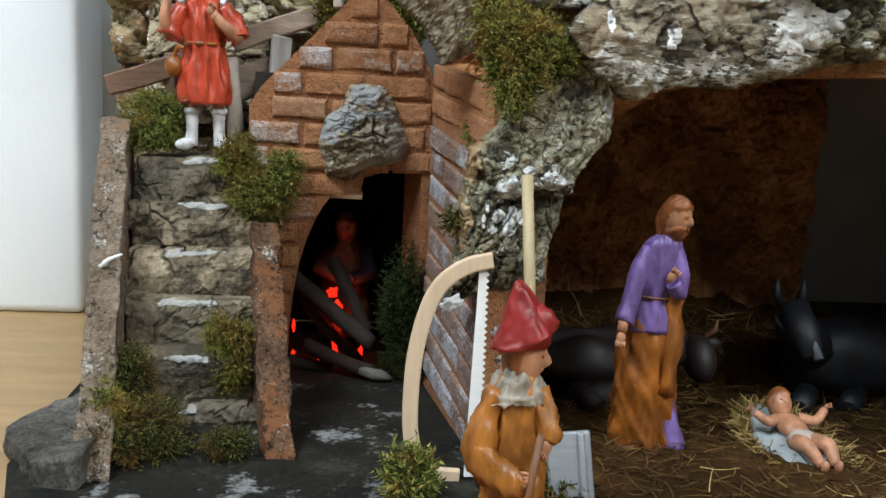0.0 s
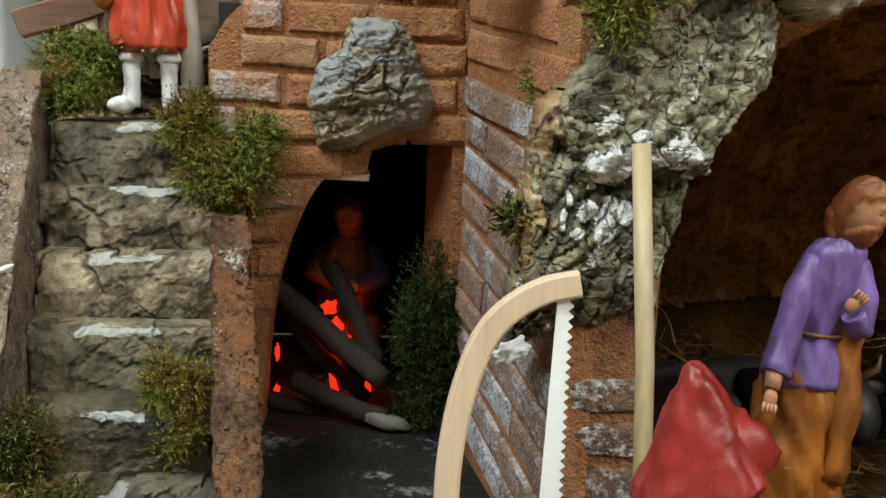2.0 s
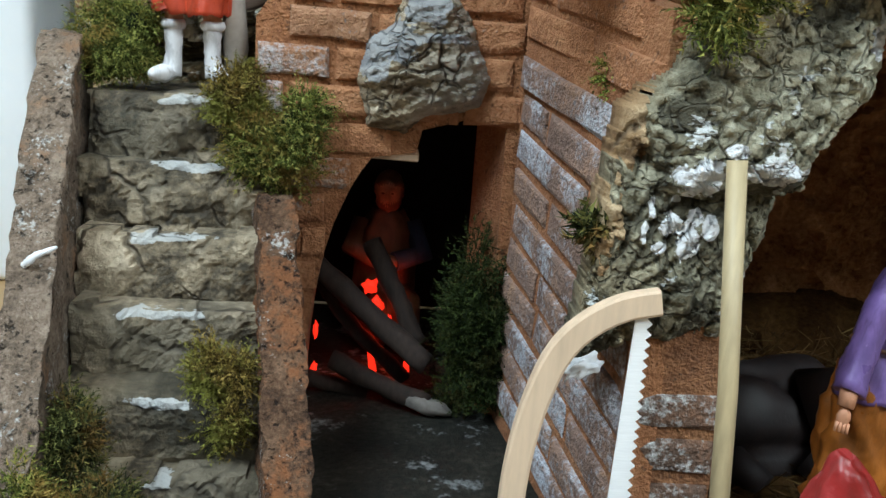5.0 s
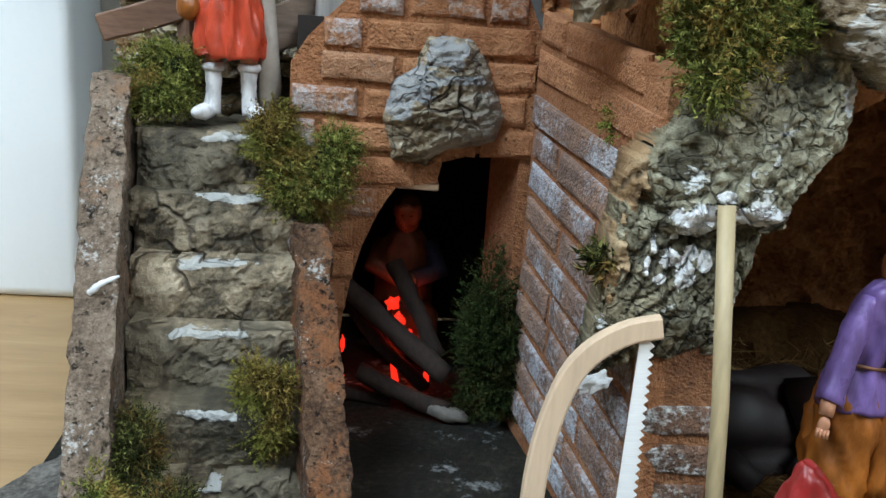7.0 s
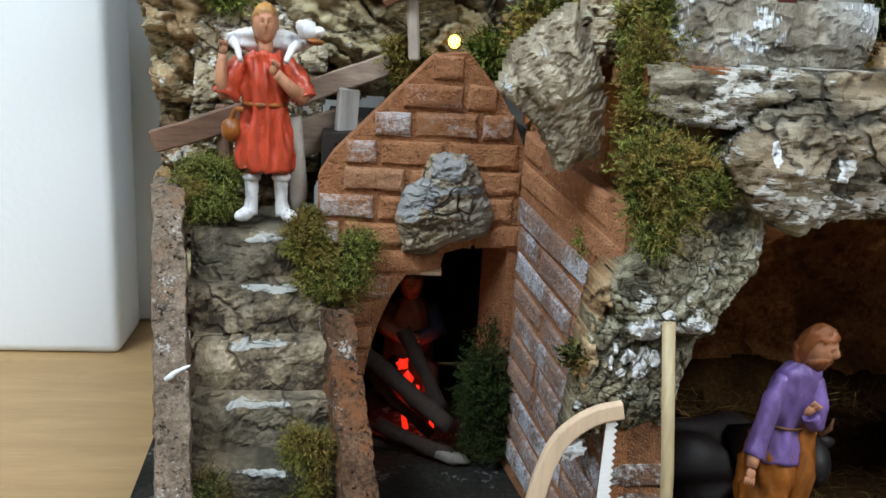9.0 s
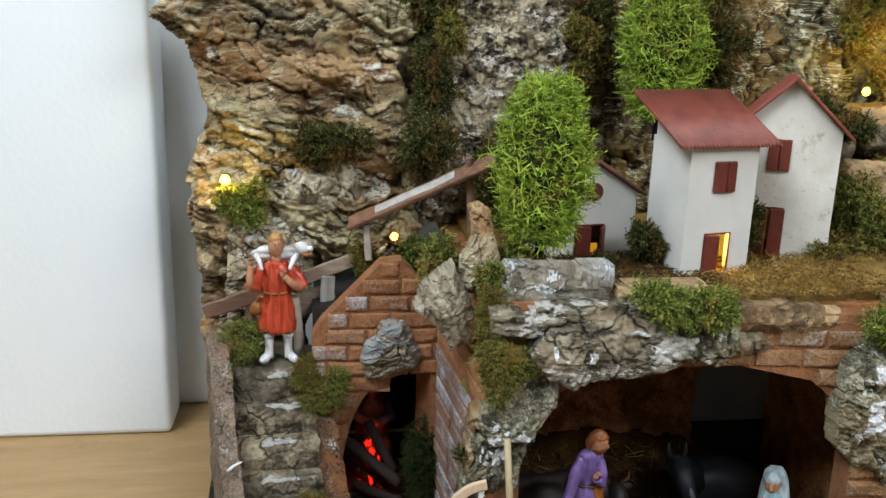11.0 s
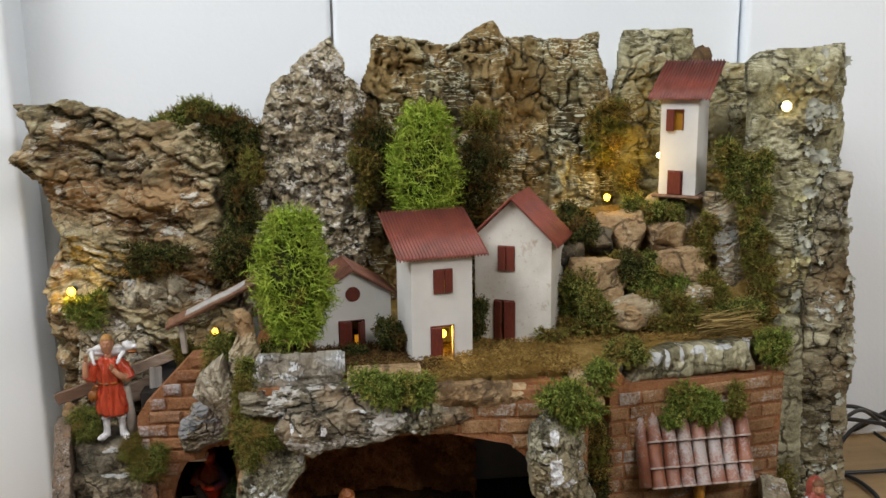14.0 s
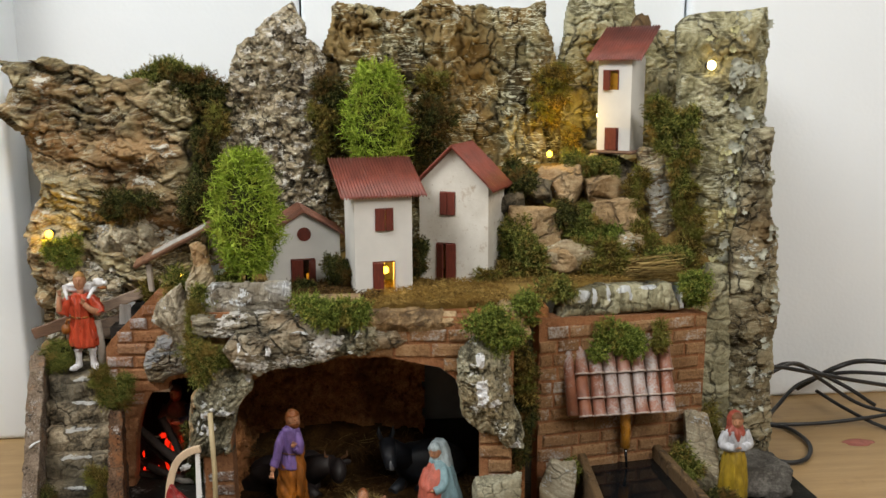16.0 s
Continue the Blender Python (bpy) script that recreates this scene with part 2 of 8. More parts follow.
MORTAR = brick_material("brick_joint", (0.21, 0.08, 0.030), (0.36, 0.155, 0.064), (0.47, 0.235, 0.11), 0.9)
def flank_material(name, dark, mid, light, orange, orange_at, chalk):
    """Crumbly cast stone: grit, deep pits, orange patches and chalky dabs."""
    n = Nodes(name).world()
    grit = n.noise(520, 5, 0.75)
    base = n.ramp(n.mix(0.55, n.noise(70, 4, 0.65), grit), [(0.38, dark), (0.5, mid), (0.63, light)])
    base = n.mix(n.ramp(n.math("ADD", n.noise(38, 4, 0.65), n.math("MULTIPLY", n.math("SUBTRACT", grit, 0.5), 0.35)), [(orange_at - 0.05, 0.0), (orange_at + 0.06, 0.9)]), base, orange)
    pits = n.ramp(n.noise(300, 3, 0.8), [(0.575, 0.0), (0.66, 0.9)])
    base = n.mix(pits, base, tuple(0.25 * c for c in dark))
    dab = n.math("ADD", n.math("MULTIPLY", n.noise(60, 3, 0.6), 0.6), n.math("MULTIPLY", n.noise(700, 3, 0.75), 0.5))
    base = n.mix(n.ramp(dab, [(chalk, 0.0), (chalk + 0.07, 0.9)]), base, (0.64, 0.62, 0.59))
    n.set(Base_Color=base, Roughness=0.9, Specular_IOR_Level=0.3)
    n.bump(n.math("SUBTRACT", n.math("ADD", grit, n.noise(1300, 2, 0.6)), n.math("MULTIPLY", pits, 1.6)), 1.0, 0.0016)
    return n.m


# cheek tones lowered: shadow over the stair foot is put into the colour
CHEEK = flank_material("pitted_orange_stone", (0.045, 0.023, 0.013), (0.13, 0.072, 0.040), (0.25, 0.15, 0.09), (0.27, 0.11, 0.043), 0.52, 0.65)
PARAPET = flank_material("pitted_brown_stone", (0.10, 0.075, 0.052), (0.25, 0.185, 0.135), (0.42, 0.335, 0.255), (0.33, 0.19, 0.105), 0.61, 0.64)


def plain(name, colour, rough=0.6, vary=0.25, scale=120, bump=0.2, metal=0.0, dist=0.0006, stretch=None, spec=0.5):
    n = Nodes(name)
    f = n.noise(scale, 4, 0.6, stretch)
    dark = tuple(c * (1 - vary) for c in colour)
    light = tuple(min(1, c * (1 + vary)) for c in colour)
    n.set(Base_Color=n.ramp(f, [(0.3, dark), (0.7, light)]), Roughness=rough, Metallic=metal, Specular_IOR_Level=spec)
    if bump:
        n.bump(n.mix(0.5, f, n.noise(scale * 5, 3, 0.6, stretch)), bump, dist)
    return n.m


def foam_material():
    n = Nodes("expanded_foam").world()
    v = n.node("ShaderNodeTexVoronoi", {"Vector": n.coord}, Scale=260)
    v.feature = "SMOOTH_F1"
    big = n.noise(5, 3, 0.5)
    n.set(Base_Color=n.ramp(big, [(0.3, (0.85, 0.905, 0.955)), (0.7, (0.89, 0.935, 0.975))]), Roughness=0.7, Specular_IOR_Level=0.25)
    n.bump(n.math("ADD", v.outputs["Distance"], n.math("MULTIPLY", n.noise(14, 2, 0.5), 1.2)), 0.07, 0.003)
    return n.m


FOAM = foam_material()


def table_material():
    n = Nodes("table_wood").world()
    grain = n.noise(9, 5, 0.6, (1, 9, 1), 0.6)
    fine = n.noise(60, 4, 0.6, (1, 14, 1))
    base = n.ramp(n.mix(0.35, grain, fine), [(0.32, (0.29, 0.178, 0.075)), (0.55, (0.38, 0.245, 0.11)), (0.72, (0.45, 0.305, 0.15))])
    blot = n.ramp(n.noise(11, 5, 0.7), [(0.59, 0.0), (0.70, 0.6)])
    n.set(Base_Color=n.mix(blot, base, (0.20, 0.115, 0.055)), Roughness=0.5)
    n.bump(fine, 0.1, 0.001)
    return n.m


TABLE = table_material()


def moss_material(name, dark, mid, light, dry, dry_at=0.62):
    n = Nodes(name)
    geo = n.node("ShaderNodeNewGeometry").outputs["Position"]
    n.coord = geo
    base = n.ramp(n.island(), [(0.12, dark), (0.55, mid), (0.92, light)])
    patch = n.ramp(n.math("ADD", n.math("MULTIPLY", n.noise(60, 3, 0.6), 0.85), n.math("MULTIPLY", n.island(), 0.15)), [(dry_at - 0.08, 0.0), (dry_at + 0.06, 1.0)])
    n.set(Base_Color=n.mix(patch, base, dry), Roughness=0.85, Specular_IOR_Level=0.2)
    return n.m


MOSS = moss_material("moss", (0.035, 0.047, 0.008), (0.15, 0.175, 0.033), (0.36, 0.37, 0.095), (0.31, 0.21, 0.055), 0.59)
MOSS_BRIGHT = moss_material("bright_moss", (0.06, 0.085, 0.014), (0.16, 0.215, 0.035), (0.33, 0.38, 0.08), (0.33, 0.26, 0.06), 0.61)
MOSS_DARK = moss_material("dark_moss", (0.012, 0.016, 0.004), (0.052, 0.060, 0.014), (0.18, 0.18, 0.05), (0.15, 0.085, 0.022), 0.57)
# shaded copy of the moss, for tuft cores and the hut's opening
MOSS_SHADE = moss_material("shade_green_moss", (0.008, 0.014, 0.003), (0.026, 0.040, 0.008), (0.06, 0.08, 0.018), (0.05, 0.04, 0.01), 0.66)
MOSS_DRY = moss_material("dry_moss", (0.05, 0.036, 0.009), (0.21, 0.145, 0.03), (0.40, 0.29, 0.08), (0.18, 0.18, 0.035), 0.54)
LEAF = moss_material("lime_lichen", (0.13, 0.19, 0.018), (0.25, 0.37, 0.03), (0.44, 0.56, 0.09), (0.36, 0.42, 0.06), 0.60)
# hay browns lowered to hold the cave's shade; the chapel flock shares them
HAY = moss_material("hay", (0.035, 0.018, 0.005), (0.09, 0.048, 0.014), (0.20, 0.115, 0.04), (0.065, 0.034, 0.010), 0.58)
FLOCK = moss_material("ochre_flock", (0.12, 0.072, 0.018), (0.30, 0.19, 0.05), (0.46, 0.31, 0.10), (0.22, 0.13, 0.03), 0.56)
STRAW = moss_material("straw", (0.11, 0.07, 0.02), (0.26, 0.18, 0.06), (0.42, 0.31, 0.125), (0.20, 0.125, 0.04), 0.64)


def earth_material(name, dark, mid, light, mossy):
    n = Nodes(name).world()
    fine = n.noise(420, 5, 0.75)
    base = n.ramp(n.mix(0.5, n.noise(40, 4, 0.6), fine), [(0.36, dark), (0.5, mid), (0.64, light)])
    base = n.mix(n.ramp(n.noise(24, 3, 0.6), [(0.5, 0.0), (0.6, 0.8)]), base, mossy)
    n.set(Base_Color=base, Roughness=0.95, Specular_IOR_Level=0.08).bump(fine, 1.0, 0.002)
    return n.m


EARTH = earth_material("flocked_earth", (0.10, 0.062, 0.018), (0.25, 0.16, 0.05), (0.38, 0.26, 0.09), (0.19, 0.12, 0.03))
# stable earth is coloured darker to carry the shade inside the cave
STABLE_EARTH = earth_material("shade_dark_stable_earth", (0.018, 0.009, 0.003), (0.058, 0.028, 0.009), (0.115, 0.062, 0.020), (0.035, 0.020, 0.006))
def floor_material():
    n = Nodes("painted_stone_floor").world()
    fine = n.noise(380, 5, 0.7)
    base = n.ramp(n.mix(0.5, n.noise(46, 4, 0.6), fine), [(0.38, (0.006, 0.006, 0.005)), (0.52, (0.016, 0.015, 0.011)), (0.66, (0.05, 0.045, 0.035))])
    dab = n.math("ADD", n.math("MULTIPLY", n.noise(42, 4, 0.65), 0.8), n.math("MULTIPLY", n.noise(330, 3, 0.7), 0.3))
    base = n.mix(n.ramp(dab, [(0.615, 0.0), (0.70, 0.75)]), base, (0.30, 0.31, 0.31))
    n.set(Base_Color=base, Roughness=0.8, Specular_IOR_Level=0.2).bump(fine, 0.8, 0.0016)
    return n.m


STONE_FLOOR = floor_material()
SLAB_STONE = earth_material("grey_slab_stone", (0.035, 0.032, 0.027), (0.12, 0.112, 0.10), (0.28, 0.26, 0.235), (0.075, 0.07, 0.062))
CRUMB = earth_material("dark_cork_crumb", (0.08, 0.03, 0.012), (0.44, 0.195, 0.078), (0.68, 0.36, 0.165), (0.24, 0.10, 0.042))
PLASTER = plain("white_plaster", (0.69, 0.675, 0.64), 0.75, 0.07, 30, 0.25, dist=0.0006)


def stained_plaster():
    n = Nodes("stained_plaster").world()
    base = n.ramp(n.noise(34, 4, 0.6), [(0.3, (0.58, 0.54, 0.47)), (0.7, (0.74, 0.71, 0.65))])
    base = n.mix(n.ramp(n.noise(60, 4, 0.75), [(0.58, 0.0), (0.70, 0.65)]), base, (0.36, 0.25, 0.15))
    base = n.mix(n.ramp(n.noise(300, 3, 0.7), [(0.66, 0.0), (0.72, 0.6)]), base, (0.26, 0.17, 0.10))
    n.set(Base_Color=base, Roughness=0.82).bump(n.noise(160, 4, 0.7), 0.4, 0.001)
    return n.m


PLASTER_OLD = stained_plaster()
ROOF_RED = plain("red_roof_paint", (0.205, 0.050, 0.032), 0.5, 0.3, 60, 0.25)
ROOF_BROWN = plain("red_brown_roof_paint", (0.185, 0.075, 0.045), 0.6, 0.4, 80, 0.3)
SHUTTER = plain("dark_red_paint", (0.135, 0.026, 0.015), 0.5, 0.3, 140, 0.2, stretch=(6, 6, 1))
WOOD_PALE = plain("pale_lath_wood", (0.65, 0.49, 0.34), 0.55, 0.12, 40, 0.12, stretch=(7, 7, 1))
WOOD_STICK = plain("bamboo_stick", (0.41, 0.325, 0.185), 0.5, 0.14, 60, 0.1, stretch=(8, 8, 1))
WOOD_DARK = plain("weathered_board", (0.17, 0.095, 0.06), 0.7, 0.3, 60, 0.35, stretch=(1, 6, 6))
WOOD_RUST = plain("rusty_brown_board", (0.185, 0.092, 0.052), 0.8, 0.45, 60, 0.6, stretch=(1, 6, 6))
WOOD_BEAM = plain("dry_grey_brown_board", (0.27, 0.205, 0.16), 0.8, 0.4, 60, 0.6, stretch=(1, 6, 6))
WOOD_FROST = plain("frosted_board", (0.40, 0.38, 0.36), 0.8, 0.25, 30, 0.6, stretch=(6, 6, 1))
WOOD_GREY = plain("grey_twig", (0.34, 0.30, 0.26), 0.8, 0.3, 80, 0.5)
LOG = plain("brown_log", (0.026, 0.015, 0.010), 0.85, 0.5, 120, 0.6, stretch=(4, 4, 1))
# non-metallic white: the blade's bright reflection is put into its base colour
STEEL = plain("white_reflection_steel", (0.93, 0.93, 0.93), 0.30, 0.05, 200, 0.08, metal=0.0, stretch=(1, 1, 20))
STEEL_GREY = plain("dull_grey_steel", (0.29, 0.30, 0.32), 0.42, 0.1, 90, 0.1, metal=0.35, stretch=(1, 1, 8))
CABLE = plain("black_cable", (0.012, 0.012, 0.013), 0.4, 0.2, 50, 0.0)
WATER = plain("dark_water", (0.006, 0.007, 0.008), 0.06, 0.1, 30, 0.08)
LICHEN_GREY = plain("grey_lichen", (0.44, 0.45, 0.375), 0.85, 0.25, 220, 0.4)
LICHEN_YELLOW = plain("yellow_lichen", (0.52, 0.50, 0.27), 0.85, 0.25, 220, 0.4)
SNOW = plain("white_snow_paint", (0.72, 0.74, 0.77), 0.6, 0.12, 160, 0.5)
BLACK = plain("flat_black", (0.018, 0.015, 0.013), 0.9, 0.4, 80, 0.3)


def paint(name, colour, rough=0.38, vary=0.25):
    """Hand-painted plaster: uneven brush coats, a brown glaze in blotches, small chips and a soft sheen."""
    n = Nodes(name)
    brush = n.noise(150, 4, 0.6, (1, 1, 0.45))
    base = n.ramp(brush, [(0.3, tuple(c * (1 - vary) for c in colour)), (0.7, tuple(min(1, c * (1 + vary)) for c in colour))])
    glaze = n.ramp(n.noise(210, 4, 0.7, (1, 1, 0.3), 0.6), [(0.50, 0.0), (0.64, 0.55)])
    base = n.mix(glaze, base, tuple(0.42 * c + d for c, d in zip(colour, (0.012, 0.005, 0.002))))
    chip = n.ramp(n.noise(420, 3, 0.75), [(0.685, 0.0), (0.72, 0.6)])
    base = n.mix(chip, base, tuple(min(0.8, 1.5 * c + 0.10) for c in colour))
    n.set(Base_Color=base, Roughness=n.ramp(n.noise(90, 3, 0.6), [(0.3, max(0.16, rough - 0.12)), (0.7, rough + 0.14)]), Specular_IOR_Level=0.5)
    n.bump(n.mix(0.5, brush, n.noise(750, 3, 0.6)), 0.4, 0.0006)
    return n.m


SKIN = paint("skin_paint", (0.47, 0.225, 0.125), 0.5, 0.25)
HAIR = paint("ginger_hair_paint", (0.26, 0.085, 0.025), 0.5, 0.3)
RED = paint("red_tunic_paint", (0.50, 0.065, 0.028), 0.32)
RED_HAT = paint("red_hat_paint", (0.23, 0.012, 0.011), 0.46)
WHITE = paint("white_paint", (0.74, 0.74, 0.76), 0.5, 0.12)
PURPLE = paint("purple_robe_paint", (0.19, 0.12, 0.34), 0.36, 0.35)
OCHRE = paint("ochre_cloak_paint", (0.27, 0.088, 0.013), 0.36, 0.5)
TAN = paint("tan_jacket_paint", (0.31, 0.115, 0.018), 0.38, 0.5)
AMBER = paint("amber_varnish", (0.50, 0.22, 0.03), 0.25, 0.3)
BLUE = paint("blue_cloak_paint", (0.20, 0.335, 0.375), 0.5)
BLUE_DARK = paint("dark_blue_paint", (0.05, 0.075, 0.14), 0.5)
PINK = paint("pink_dress_paint", (0.50, 0.125, 0.085), 0.5)
SCARF = paint("brick_red_scarf_paint", (0.34, 0.075, 0.05), 0.45)
OLIVE = paint("mustard_skirt_paint", (0.33, 0.22, 0.02), 0.45, 0.35)
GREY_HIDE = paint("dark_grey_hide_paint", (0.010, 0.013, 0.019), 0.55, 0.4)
MUZZLE = paint("pale_grey_muzzle_paint", (0.12, 0.13, 0.15), 0.5, 0.4)
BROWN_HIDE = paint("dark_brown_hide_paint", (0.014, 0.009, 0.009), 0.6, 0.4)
BROWN = paint("brown_paint", (0.16, 0.07, 0.03), 0.5)


def glow(name, colour, strength):
    n = Nodes(name)
    n.set(Base_Color=(*colour, 1), Emission_Color=(*colour, 1), Emission_Strength=strength)
    return n.m


BULB = glow("lit_bulb", (1.0, 0.50, 0.04), 14)
BULB_COLD = glow("lit_white_bulb", (1.0, 0.78, 0.32), 12)
EMBER = glow("red_glow", (1.0, 0.022, 0.006), 1.1)
DOOR_GLOW = glow("lit_doorway", (1.0, 0.40, 0.03), 0.6)


# ---- mesh helpers ----
def thing(name, place=(0, 0, 0), label="", category="", group="", kind=""):
    ob = new(name)
    ob.empty_display_size = 0.01
    ob.location = place
    return tagged(ob, label, category, group, kind)


def settle(ob, parent):
    if parent is not None:
        ob.parent = parent
        ob.matrix_parent_inverse = Matrix.Translation(parent.location).inverted()
    return ob


def part(name, bm, material, parent=None, label="", smooth=False):
    """Links a bmesh (in world places) as one mesh object under a thing or a part."""
    me = bpy.data.meshes.new(name)
    bm.normal_update()
    bm.to_mesh(me)
    bm.free()
    for m in material if isinstance(material, (list, tuple)) else (material,):
        me.materials.append(m)
    if smooth:
        me.polygons.foreach_set("use_smooth", [True] * len(me.polygons))
    ob = new(name, me)
    if label:
        ob["label"] = label
    return settle(ob, parent)


def raw(name, verts, faces, material, parent=None, label="", smooth=True, relief=None, tone=None, white=None):
    me = bpy.data.meshes.new(name)
    me.from_pydata(np.asarray(verts).tolist(), [], np.asarray(faces).tolist() if not isinstance(faces, list) else faces)
    if relief is not None:
        me.attributes.new("relief", "FLOAT", "POINT").data.foreach_set("value", np.asarray(relief, dtype=np.float32))
    if white is not None:
        me.attributes.new("snow", "FLOAT", "POINT").data.foreach_set("value", np.asarray(white, dtype=np.float32))
    if tone is not None:
        me.attributes.new("tone", "FLOAT", "POINT").data.foreach_set("value", np.asarray(tone, dtype=np.float32))
    for m in material if isinstance(material, (list, tuple)) else (material,):
        me.materials.append(m)
    me.polygons.foreach_set("use_smooth", [smooth] * len(me.polygons))
    me.update()
    ob = new(name, me)
    if label:
        ob["label"] = label
    return settle(ob, parent)


def box(bm, size, m, bevel=0.0, segments=1, mat=0):
    """A box of that size, centred on the pose m."""
    made = bmesh.ops.create_cube(bm, size=1.0, matrix=m @ Matrix.Diagonal((*size, 1)))
    faces = {f for v in made["verts"] for f in v.link_faces}
    if bevel:
        edges = list({e for v in made["verts"] for e in v.link_edges})
        out = bmesh.ops.bevel(bm, geom=edges, offset=bevel, segments=segments, affect="EDGES", profile=0.6)
        faces = set(out["faces"]) | {f for f in faces if f.is_valid}
    for f in faces:
        f.material_index = mat
    return bm


def tube(bm, points, radii, seg=10, mat=0, cap=True, flat=1.0):
    """A round bar along points; flat squashes it across."""
    pts = [Vector(p) for p in points]
    rings = []
    side = None
    for i, p in enumerate(pts):
        d = (pts[min(i + 1, len(pts) - 1)] - pts[max(i - 1, 0)]).normalized()
        if side is None:
            side = d.cross(Vector((0, 0, 1)) if abs(d.z) < 0.9 else Vector((0, 1, 0))).normalized()
        side = (side - d * side.dot(d)).normalized()
        up = d.cross(side)
        r = radii[i] if isinstance(radii, (list, tuple)) else radii
        rings.append([bm.verts.new(p + side * (r * math.cos(a)) + up * (r * flat * math.sin(a))) for a in (2 * math.pi * k / seg for k in range(seg))])
    for a, b in zip(rings, rings[1:]):
        for k in range(seg):
            f = bm.faces.new((a[k], a[(k + 1) % seg], b[(k + 1) % seg], b[k]))
            f.material_index, f.smooth = mat, True
    if cap:
        for ring in (rings[0][::-1], rings[-1]):
            f = bm.faces.new(ring)
            f.material_index = mat
    return bm


def blob(bm, centre, radii, mat=0, turn=(0, 0, 0), u=14, v=9, rough=0.0):
    """A rounded, slightly uneven lump."""
    made = bmesh.ops.create_uvsphere(bm, u_segments=u, v_segments=v, radius=1.0)
    m = pose(*centre, *turn) @ Matrix.Diagonal((*radii, 1))
    for vert in made["verts"]:
        p = vert.co.copy()
        if rough:
            p *= 1 + rough * noise.noise(p * 1.7 + Vector(centre) * 90)
        vert.co = m @ p
    for f in {f for vert in made["verts"] for f in vert.link_faces}:
        f.material_index, f.smooth = mat, True
    return bm


def loft(bm, rings, seg=24, mat=0, folds=0, depth=0.0, seed=0.0, cap=True):
    """A draped form: rings of (x, y, z, rx, ry); folds ripple it."""
    made, fine = [], []
    for p, q in zip(rings, rings[1:]):
        fine += [[u + (v - u) * k / 5 for u, v in zip(p, q)] for k in range(5)]
    fine.append(rings[-1])
    seg = seg * 2 if folds else seg
    for i, (x, y, z, rx, ry) in enumerate(fine):
        ring = []
        for k in range(seg):
            a = 2 * math.pi * k / seg
            r = 1.0
            if folds:
                wave = math.sin(folds * a + seed + 0.10 * i + 0.8 * math.sin(i * 0.17 + seed)) + 0.6 * math.sin((folds // 2 + 1) * a - 1.7 * seed - 0.16 * i)
                r += depth * (wave + 0.8 * noise.noise(Vector((math.cos(a) * 2.2 + seed, math.sin(a) * 2.2, i * 0.16)))) * min(1, i / 8 + 0.4)
            ring.append(bm.verts.new((x + rx * r * math.cos(a), y + ry * r * math.sin(a), z)))
        made.append(ring)
    for a, b in zip(made, made[1:]):
        for k in range(seg):
            f = bm.faces.new((a[k], a[(k + 1) % seg], b[(k + 1) % seg], b[k]))
            f.material_index, f.smooth = mat, True
    if cap:
        for ring in (made[0][::-1], made[-1]):
            bm.faces.new(ring).material_index = mat
    return bm


def prism(bm, outline, y0, y1, mat=0, m=None):
    """An outline in x and z, drawn out from y0 to y1."""
    m = m or Matrix()
    a = [bm.verts.new(m @ Vector((x, y0, z))) for x, z in outline]
    b = [bm.verts.new(m @ Vector((x, y1, z))) for x, z in outline]
    n = len(outline)
    faces = [bm.faces.new(a), bm.faces.new(b[::-1])]
    faces += [bm.faces.new((a[(i + 1) % n], a[i], b[i], b[(i + 1) % n])) for i in range(n)]
    for f in faces:
        f.material_index = mat
    bmesh.ops.recalc_face_normals(bm, faces=faces)
    bmesh.ops.triangulate(bm, faces=[f for f in faces if len(f.verts) > 4])
    return bm


def inside(poly, x, z):
    hit = np.zeros(np.shape(x), dtype=bool)
    for (x0, z0), (x1, z1) in zip(poly, poly[1:] + poly[:1]):
        cross = (z0 > z) != (z1 > z)
        with np.errstate(divide="ignore", invalid="ignore"):
            hit ^= cross & (x < (x1 - x0) * (z - z0) / (z1 - z0) + x0)
    return hit


def nearest_edge(poly, x, z):
    best = np.full(np.shape(x), 9.0)
    px, pz = np.zeros(np.shape(x)), np.zeros(np.shape(x))
    for (x0, z0), (x1, z1) in zip(poly, poly[1:] + poly[:1]):
        dx, dz = x1 - x0, z1 - z0
        k = np.clip(((x - x0) * dx + (z - z0) * dz) / (dx * dx + dz * dz + 1e-12), 0, 1)
        qx, qz = x0 + k * dx, z0 + k * dz
        d = np.hypot(x - qx, z - qz)
        near = d < best
        best, px, pz = np.where(near, d, best), np.where(near, qx, px), np.where(near, qz, pz)
    return best, px, pz


